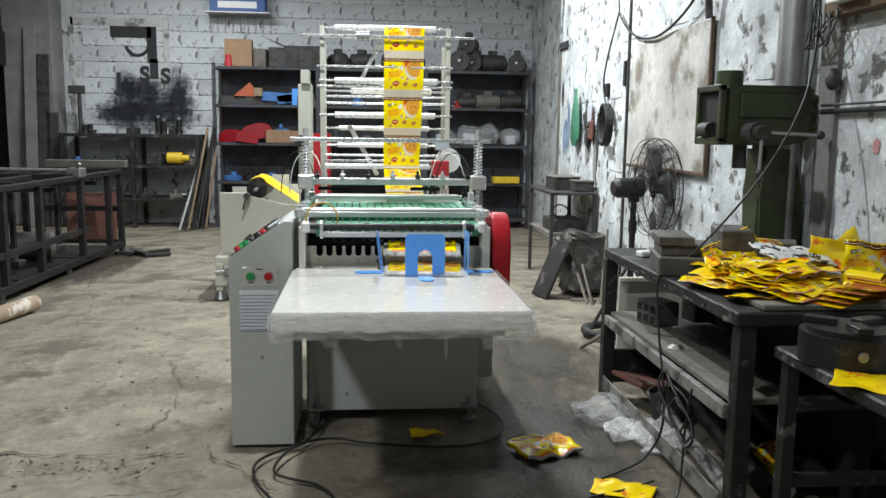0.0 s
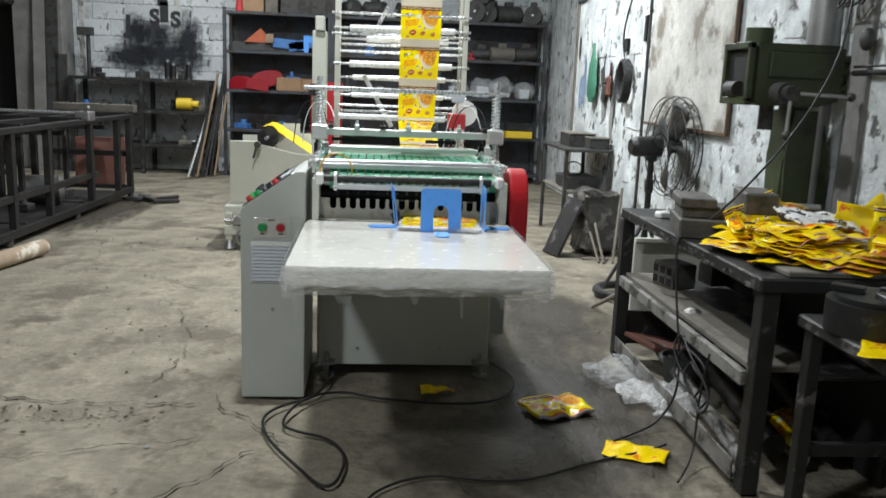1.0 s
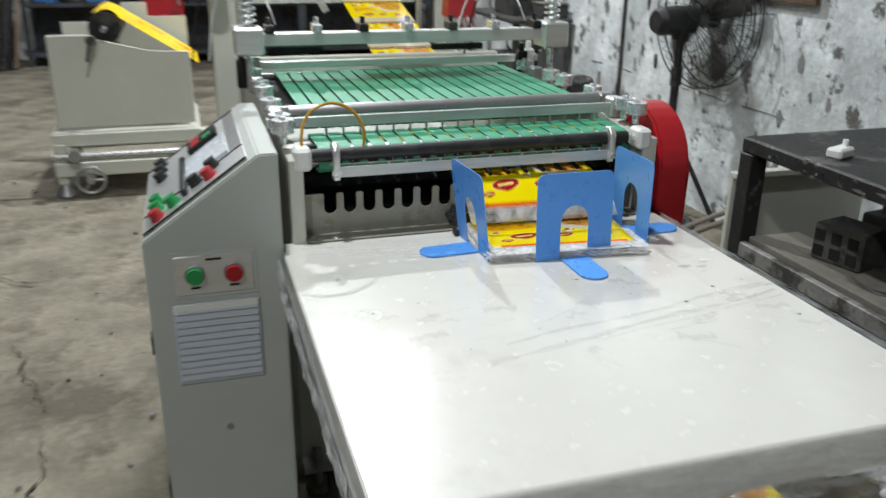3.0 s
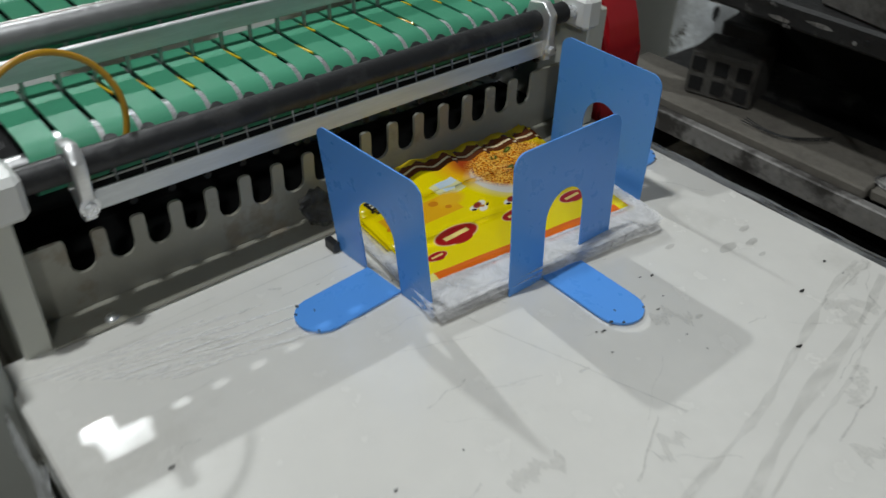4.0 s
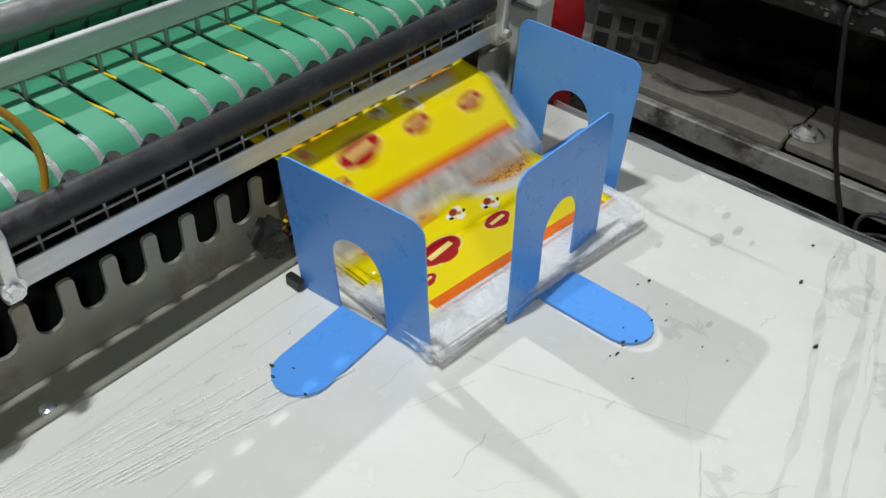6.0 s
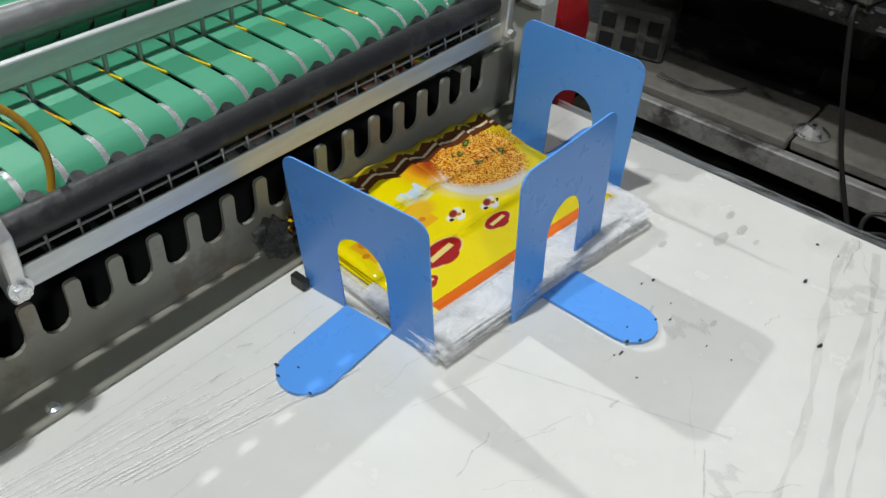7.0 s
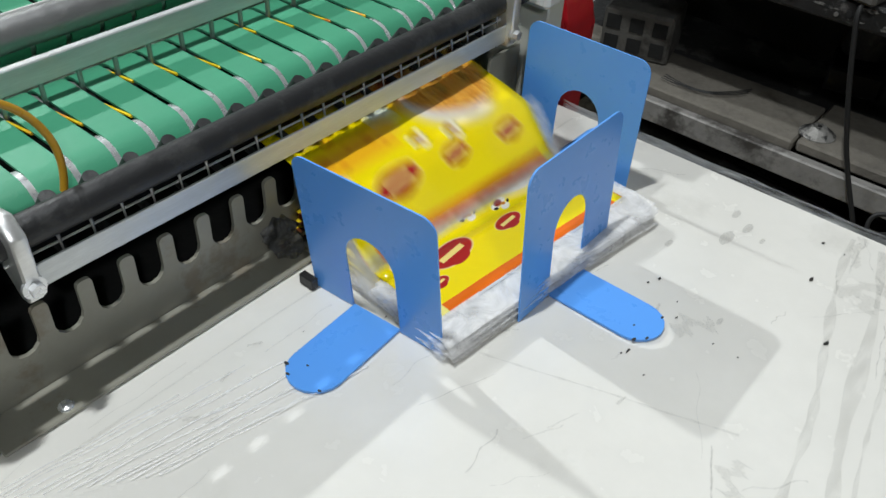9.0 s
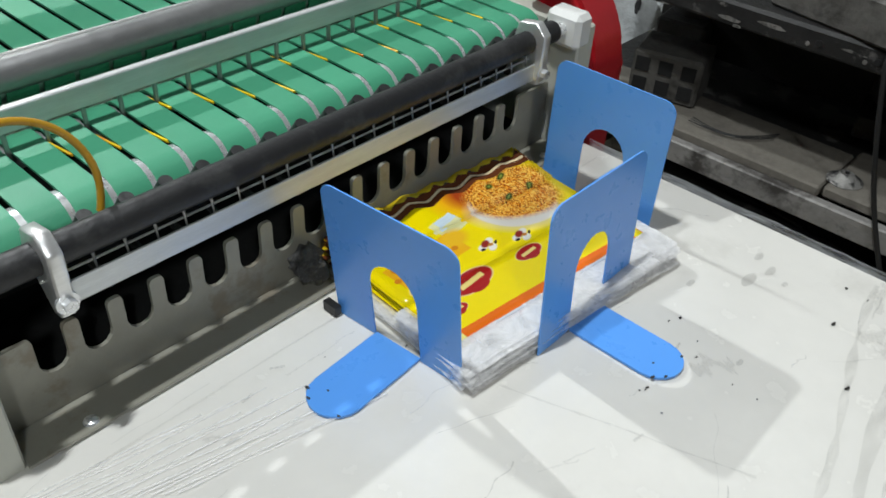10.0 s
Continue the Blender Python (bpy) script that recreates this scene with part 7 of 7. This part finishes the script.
# ---- what moves: the fed bags and the fan ----
def blend(rows, t):
    """The pose at t between two rows of numbers."""
    for (a, p), (b, q) in zip(rows, rows[1:]):
        if a <= t <= b:
            u = (t - a) / (b - a)
            return [m + (n - m) * u for m, n in zip(p, q)]
    return list(rows[-1][1] if t > rows[-1][0] else rows[0][1])


def motions():
    rng = random.Random(5)
    for k, (bag, lead, tail) in enumerate(FED):
        te = -0.655 + 0.595 * k
        jx, jy, jz = rng.uniform(-0.004, 0.004), rng.uniform(-0.004, 0.004), TURN + rng.uniform(-1.5, 1.5)
        rest = BASE + SPACING * STACK + 0.0004 + 0.0007 * k
        wait = (0.0, 0.33, 0.700 + 0.002 * (17 - k), 0, -2, 0, 0)
        x, y = REST[0] + jx, REST[1] + jy
        # place, tilt, turn, swing of the leading and of the trailing length
        rows = [(-2.0, wait), (te - 0.30, wait), (te - 0.09, (0, 0.16, 0.78, 0, -2, 0, 0)), (te, (0.0, 0.098, 0.793, 2, -2, 4, 0)), (te + 0.05, (0.002, 0.050, 0.796, 3, -3, 16, -2)),
                (te + 0.10, (0.002, 0.008, 0.795, 4, -3, 34, -4)), (te + 0.15, (x, -0.036, 0.786, 10, -4, 40, -10)), (te + 0.20, (x, y + 0.012, rest + 0.024, 12, jz, -4, -2)),
                (te + 0.25, (x, y - 0.002, rest + 0.009, 4, jz, -4, 10)), (te + 0.34, (x, y, rest + 0.003, 1, jz, -1, 8)), (te + 0.48, (x, y, rest, 0, jz, 0, 3)), (14.0, (x, y, rest, 0, jz, 0, 2))]
        keys = [(0.0, blend(rows, 0.0))] + [(t, p) for t, p in rows if 0.02 < t < 9.98] + [(10.0, blend(rows, 10.0))]
        walk(bag, [(t, pose(p[0], p[1], p[2], p[3], 0, p[4])) for t, p in keys])
        walk(lead, [(t, pose(0, HINGE[0], 0, p[5])) for t, p in keys])
        walk(tail, [(t, pose(0, HINGE[1], 0, p[6])) for t, p in keys])
    walk(ROTOR, [(k * 0.1, FAN_POSE @ pose(0, 0, 0, 0, 0, 83 * k)) for k in range(101)])




# ---- masonry, joints and marks ----
def masonry():
    north = bpy.data.objects["wall_north"]
    rng = random.Random(21)
    shapes = []
    for k in range(6):
        bm = box(B(), -0.197, 0.197, -0.012, 0.0, -0.094, 0.094, 0.006)
        for v in bm.verts:
            v.co += 0.004 * noise.noise_vector(v.co * 14 + Vector((k * 5, 0, 0)))
        me = bpy.data.meshes.new("block")
        for f in bm.faces:
            f.smooth = False
        bm.to_mesh(me)
        bm.free()
        me.materials.append(M["block"])
        shapes.append(me)
    count = 0
    for row in range(12):
        z = 0.95 + 0.2 * row
        for col in range(15):
            x = -3.78 + 0.41 * col + (0.2 if row % 2 else 0.0)
            if x > 1.82 or count >= 290:
                continue
            ob = new("block", rng.choice(shapes))
            ob.parent = north
            ob.matrix_basis = pose(x + rng.uniform(-0.004, 0.004), YB + rng.uniform(-0.001, 0.003), z, 0, 0, rng.uniform(-0.4, 0.4))
            count += 1

    def patch(name, parent, pts_fn, place, material, seed, n=40):
        """A thin irregular mark."""
        bm = B()
        c = bm.verts.new(place(0, 0))
        ring = []
        for k in range(n):
            a = k / n * 2 * math.pi
            r = pts_fn(a) * (1 + 0.45 * noise.noise(Vector((3 * math.cos(a), 3 * math.sin(a), seed))))
            ring.append(bm.verts.new(place(r * math.cos(a), r * math.sin(a))))
        for k in range(n):
            bm.faces.new((c, ring[k], ring[(k + 1) % n]))
        return part(name, bm, material, parent, smooth=False)
    # soot and bare patches on the block wall
    for k, (x, z, rx, rz) in enumerate(((-2.95, 1.45, 0.42, 0.20), (-2.60, 1.60, 0.13, 0.28), (-3.35, 1.40, 0.25, 0.12), (-3.25, 1.72, 0.13, 0.16), (-3.0, 1.72, 0.18, 0.10))):
        patch("soot_mark", north, lambda a: 1.0, lambda u, v: (u, 0, v), "soot", k).matrix_basis = Matrix.Translation((x, YB - 0.018 - 0.0005 * k, z)) @ Matrix.Diagonal((rx * 1.9, 1, rz * 2.0, 1))
    for k, (x0, x1, z0, z1) in enumerate(((-3.43, -2.92, 2.36, 2.50), (-2.98, -2.86, 2.05, 2.50), (-2.95, -2.85, 1.85, 2.1))):
        part("tar_mark", box(B(), x0, x1, YB - 0.019, YB - 0.016, z0, z1, 0.001), "tar", north, smooth=False)
    for k, (txt, x, z, s) in enumerate((("S", -3.08, 1.82, 0.26), ("S", -2.82, 1.80, 0.26), ("J", -3.38, 1.72, 0.28), ("T", -3.12, 1.62, 0.26))):
        cu = bpy.data.curves.new("graffiti", "FONT")
        cu.body, cu.size, cu.extrude, cu.offset = txt, s, 0.001, 0.012
        me = bpy.data.meshes.new_from_object(bpy.data.objects.new("tmp", cu))
        me.materials.clear()
        me.materials.append(M["tar"])
        ob = new("graffiti_letter", me)
        ob.parent = north
        ob.matrix_basis = pose(x, YB - 0.021, z, 90, 0, 0)
    bm = B()
    pts = [(-3.10 + 0.14 * math.cos(a), YB - 0.02, 2.28 + 0.14 * math.sin(a)) for a in np.linspace(math.pi * 1.05, math.pi * 1.95, 12)]
    for a, b in zip(pts, pts[1:]):
        rod(bm, a, b, 0.02, 6)
    part("painted_arc", bm, "tar", north)
    # mortar lines, cracks and bare patches on the side wall
    east = bpy.data.objects["wall_east"]
    for k in range(170):
        y, z = rng.uniform(-0.9, 4.8), rng.uniform(0.3, 2.6)
        r = rng.choice((0.006, 0.009, 0.012, 0.018, 0.03))
        patch("bare_spot", east, lambda a: 1.0, lambda u, v, y=y, z=z, r=r, k=k: (XR - 0.0012 - 0.00002 * k, y + u * r * 0.6, z + v * r * 1.3), rng.choice(("cement", "tar", "cement")), k, 14)
    for k, z in enumerate((0.55, 0.95, 1.5, 1.9, 2.3)):
        for j in range(5):
            y0 = -1.0 + 1.15 * j + rng.uniform(-0.2, 0.2)
            y = y0
            bm = B()
            prev = None
            for i in range(9):
                p = (XR - 0.002, y, z + 0.012 * noise.noise(Vector((y * 6, k, 0))))
                if prev and rng.random() < 0.75:
                    rod(bm, prev, p, rng.uniform(0.0015, 0.004), 5)
                prev = p
                y += rng.uniform(0.04, 0.12)
            part("mortar_crack", bm, "cement", east)
    # red splash
    patch("red_splash", east, lambda a: 1.0, lambda u, v: (XR - 0.004, -0.27 + u * 0.020, 1.20 + v * 0.030), "redfade", 77, 24)
    # paint smears near the side table
    for k, (y, z, m_, w, h) in enumerate(((4.5, 1.30, "bluesmear", 0.05, 0.22), (4.62, 1.2, "bluesmear", 0.07, 0.16), (3.8, 1.15, "cement", 0.06, 0.2), (3.5, 1.18, "tar", 0.04, 0.22), (3.55, 1.0, "cement", 0.05, 0.16), (4.75, 1.6, "tar", 0.03, 0.12))):
        patch("paint_smear", east, lambda a: 1.0, lambda u, v, y=y, z=z, w=w, h=h, k=k: (XR - 0.005 - 0.0004 * k, y + u * w, z + v * h), m_, 30 + k, 26)
    part("lintel", box(B(), XR - 0.02, XR + 0.05, 4.6, 4.9, 2.02, 2.09, 0.004), "tar", east)
    bm = box(B(), XR - 0.01, XR + 0.02, 4.86, 4.93, 0, 2.05, 0.003)
    part("jamb", bm, "dusty", east)

    # floor cracks and worn hollows
    floor = bpy.data.objects["floor"]

    def crack(x, y, ang, n, step, w, seed):
        """A jagged hairline, wider in places."""
        r_ = random.Random(seed)
        bm = B()
        lo = []
        n, step = n * 2, step / 2
        nx, ny = -math.sin(ang), math.cos(ang)
        off = 0.0
        for i in range(n):
            ww = w * r_.random() ** 1.5 * min(1, (i + 0.3) / 4, (n - i) / 4) + 0.0006
            off += r_.uniform(-1, 1) * step * 0.8
            px, py = x + step * i * math.cos(ang) + nx * off, y + step * i * math.sin(ang) + ny * off
            lo.append((bm.verts.new((px + nx * ww, py + ny * ww, 0.0035)), bm.verts.new((px - nx * ww * r_.random(), py - ny * ww, 0.0035))))
        for p, q in zip(lo, lo[1:]):
            bm.faces.new((p[0], q[0], q[1], p[1]))
        part("crack", bm, "crackdark", floor, smooth=False)
    crack(-2.35, -0.17, 0.0, 30, 0.05, 0.009, 1)
    crack(-2.2, -0.335, 0.02, 24, 0.05, 0.005, 12)
    for k, (x, y, a, n, w) in enumerate(((-1.75, 2.0, -0.4, 14, 0.006), (-1.25, 1.2, -1.2, 12, 0.006), (-0.85, 0.0, -0.8, 14, 0.006), (-1.1, 0.6, -1.5, 12, 0.007), (-1.5, -0.6, 0.3, 16, 0.005), (0.7, 1.2, 0.6, 12, 0.006),
                                         (0.5, 0.6, 0.1, 14, 0.005), (-2.0, 1.0, 0.2, 12, 0.005), (-0.9, 1.6, 1.2, 12, 0.006), (0.1, -0.9, 2.0, 10, 0.004), (-0.95, -0.9, 0.9, 12, 0.005), (-1.7, 3.2, 0.5, 14, 0.007))):
        crack(x, y, a, n, 0.045, w, 40 + k)
    # dark patches: real floor dirt together with painted shade
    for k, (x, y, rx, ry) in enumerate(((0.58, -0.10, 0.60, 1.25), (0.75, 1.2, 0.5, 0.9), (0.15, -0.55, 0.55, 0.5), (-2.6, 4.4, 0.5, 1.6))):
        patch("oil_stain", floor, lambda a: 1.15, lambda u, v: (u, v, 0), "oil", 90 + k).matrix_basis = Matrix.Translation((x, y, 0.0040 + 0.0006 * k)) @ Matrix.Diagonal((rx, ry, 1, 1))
    # flakes of broken screed along the step and in the hollows
    flakes = []
    for k in range(5):
        bm = B()
        r_ = random.Random(300 + k)
        prism(bm, [((0.7 + 0.6 * r_.random()) * math.cos(a), (0.5 + 0.5 * r_.random()) * math.sin(a)) for a in np.linspace(0, 2 * math.pi, 8)[:-1]], 0.0, 0.35, "z")
        bmesh.ops.recalc_face_normals(bm, faces=bm.faces)
        me = bpy.data.meshes.new("flake")
        bm.to_mesh(me)
        bm.free()
        me.materials.append(M[("floor", "floor", "cement", "floor", "floor")[k]])
        flakes.append(me)
    for k in range(190):
        if k < 110:
            x = rng.uniform(-2.5, -0.95)
            y = -0.20 + 0.05 * noise.noise(Vector((x * 4, 0, 1))) + rng.gauss(0, 0.07)
        elif k < 150:
            x, y = rng.gauss(-1.25, 0.30), rng.gauss(1.3, 0.8)
        else:
            x, y = rng.gauss(0.75, 0.16), rng.gauss(0.7, 0.7)
        r = 0.003 + 0.008 * rng.random() ** 2.5
        ob = new("flake", flakes[rng.randrange(5)])
        ob.parent = floor
        ob.matrix_basis = pose(x, y, -0.004, rng.uniform(-10, 10), rng.uniform(-10, 10), rng.uniform(0, 360)) @ Matrix.Diagonal((r, r, r * 1.2, 1))
    for k in range(150):
        x, y = rng.uniform(-2.6, -0.75), rng.uniform(-1.2, 4.0)
        bm = B()
        r = 0.003 + 0.010 * rng.random() ** 3
        bmesh.ops.create_icosphere(bm, subdivisions=1, radius=r)
        for v in bm.verts:
            v.co.z *= 0.5
            v.co += Vector((x, y, 0.003 + r * 0.3))
        part("pebble", bm, "cement", floor)


def table_marks():
    st = bpy.data.objects["stacking_table"]

    def strip(p0, p1, w, material, seed, bend=0.01, z=0.7012):
        r_ = random.Random(seed)
        bm = B()
        lo = []
        d = Vector((p1[0] - p0[0], p1[1] - p0[1]))
        nx, ny = -d.y / d.length, d.x / d.length
        for i in range(25):
            u = i / 24
            o = bend * noise.noise(Vector((u * 3, seed, 0)))
            ww = w * (0.35 + r_.random())
            x, y = p0[0] + d.x * u + nx * o, p0[1] + d.y * u + ny * o
            lo.append((bm.verts.new((x + nx * ww, y + ny * ww, z)), bm.verts.new((x - nx * ww, y - ny * ww, z))))
        for a, b in zip(lo, lo[1:]):
            bm.faces.new((a[0], b[0], b[1], a[1]))
        part("film_crease", bm, material, st, smooth=False)
    strip((-0.24, -0.50), (0.26, -0.40), 0.004, "smudge", 1)
    strip((-0.28, -0.545), (0.26, -0.43), 0.006, "smudge", 2)
    strip((-0.10, -0.52), (0.26, -0.45), 0.002, "smudge", 3)
    for k in range(14):
        x = -0.49 + 0.008 * k
        strip((x, -0.035 - 0.006 * k), (x + 0.16 + 0.02 * (k % 3), -0.06 - 0.007 * k), 0.0009, "hem", 10 + k, 0.004, 0.7010 + 0.0001 * k)
    for k, (x, y) in enumerate(((-0.345, -0.085), (-0.335, -0.100), (-0.30, -0.075), (-0.26, -0.060), (-0.10, -0.33), (0.02, -0.30))):
        strip((x, y), (x + 0.012, y - 0.006 + 0.004 * (k % 3)), 0.0014, "smudgedark", 60 + k, 0.002, 0.7030)
    # faint streaks where bags were dragged, and scuffs
    r2 = random.Random(77)
    for k in range(46):
        x, y = r2.uniform(-0.48, 0.22), r2.uniform(-0.56, -0.03)
        a, ln = r2.gauss(-0.15, 0.35), r2.uniform(0.015, 0.10)
        strip((x, y), (x + ln * math.cos(a), y + ln * math.sin(a)), r2.uniform(0.0003, 0.0009), r2.choice(("smudge", "smudge", "smudgedark")), 100 + k, 0.004, 0.7016 + 0.00002 * k)
    for k in range(16):
        x, y = r2.uniform(-0.42, 0.25), r2.uniform(-0.56, -0.23)
        strip((x, y), (x + r2.uniform(0.02, 0.06), y + r2.uniform(-0.03, 0.03)), r2.uniform(0.004, 0.012), "smudge", 160 + k, 0.02, 0.7013 + 0.00001 * k)
    strip((-0.13, -0.21), (-0.06, -0.42), 0.0012, "smudge", 40, 0.004)
    strip((-0.49, -0.045), (0.26, -0.052), 0.0012, "smudge", 41, 0.003)
    for k, (x, y, r) in enumerate(((0.17, -0.30, 0.010), (0.20, -0.31, 0.007), (0.215, -0.29, 0.006), (0.12, -0.26, 0.005), (0.05, -0.35, 0.004), (0.19, -0.33, 0.004))):
        bm = B()
        vs = [bm.verts.new((x + r * (1 + 0.5 * noise.noise(Vector((math.cos(a) * 2, math.sin(a) * 2, k)))) * math.cos(a) * 1.4, y + r * math.sin(a) * 0.6, 0.7014)) for a in np.linspace(0, 2 * math.pi, 17)[:-1]]
        bm.faces.new(vs)
        part("smudge", bm, "smudgedark", st, smooth=False)


masonry()
table_marks()


motions()
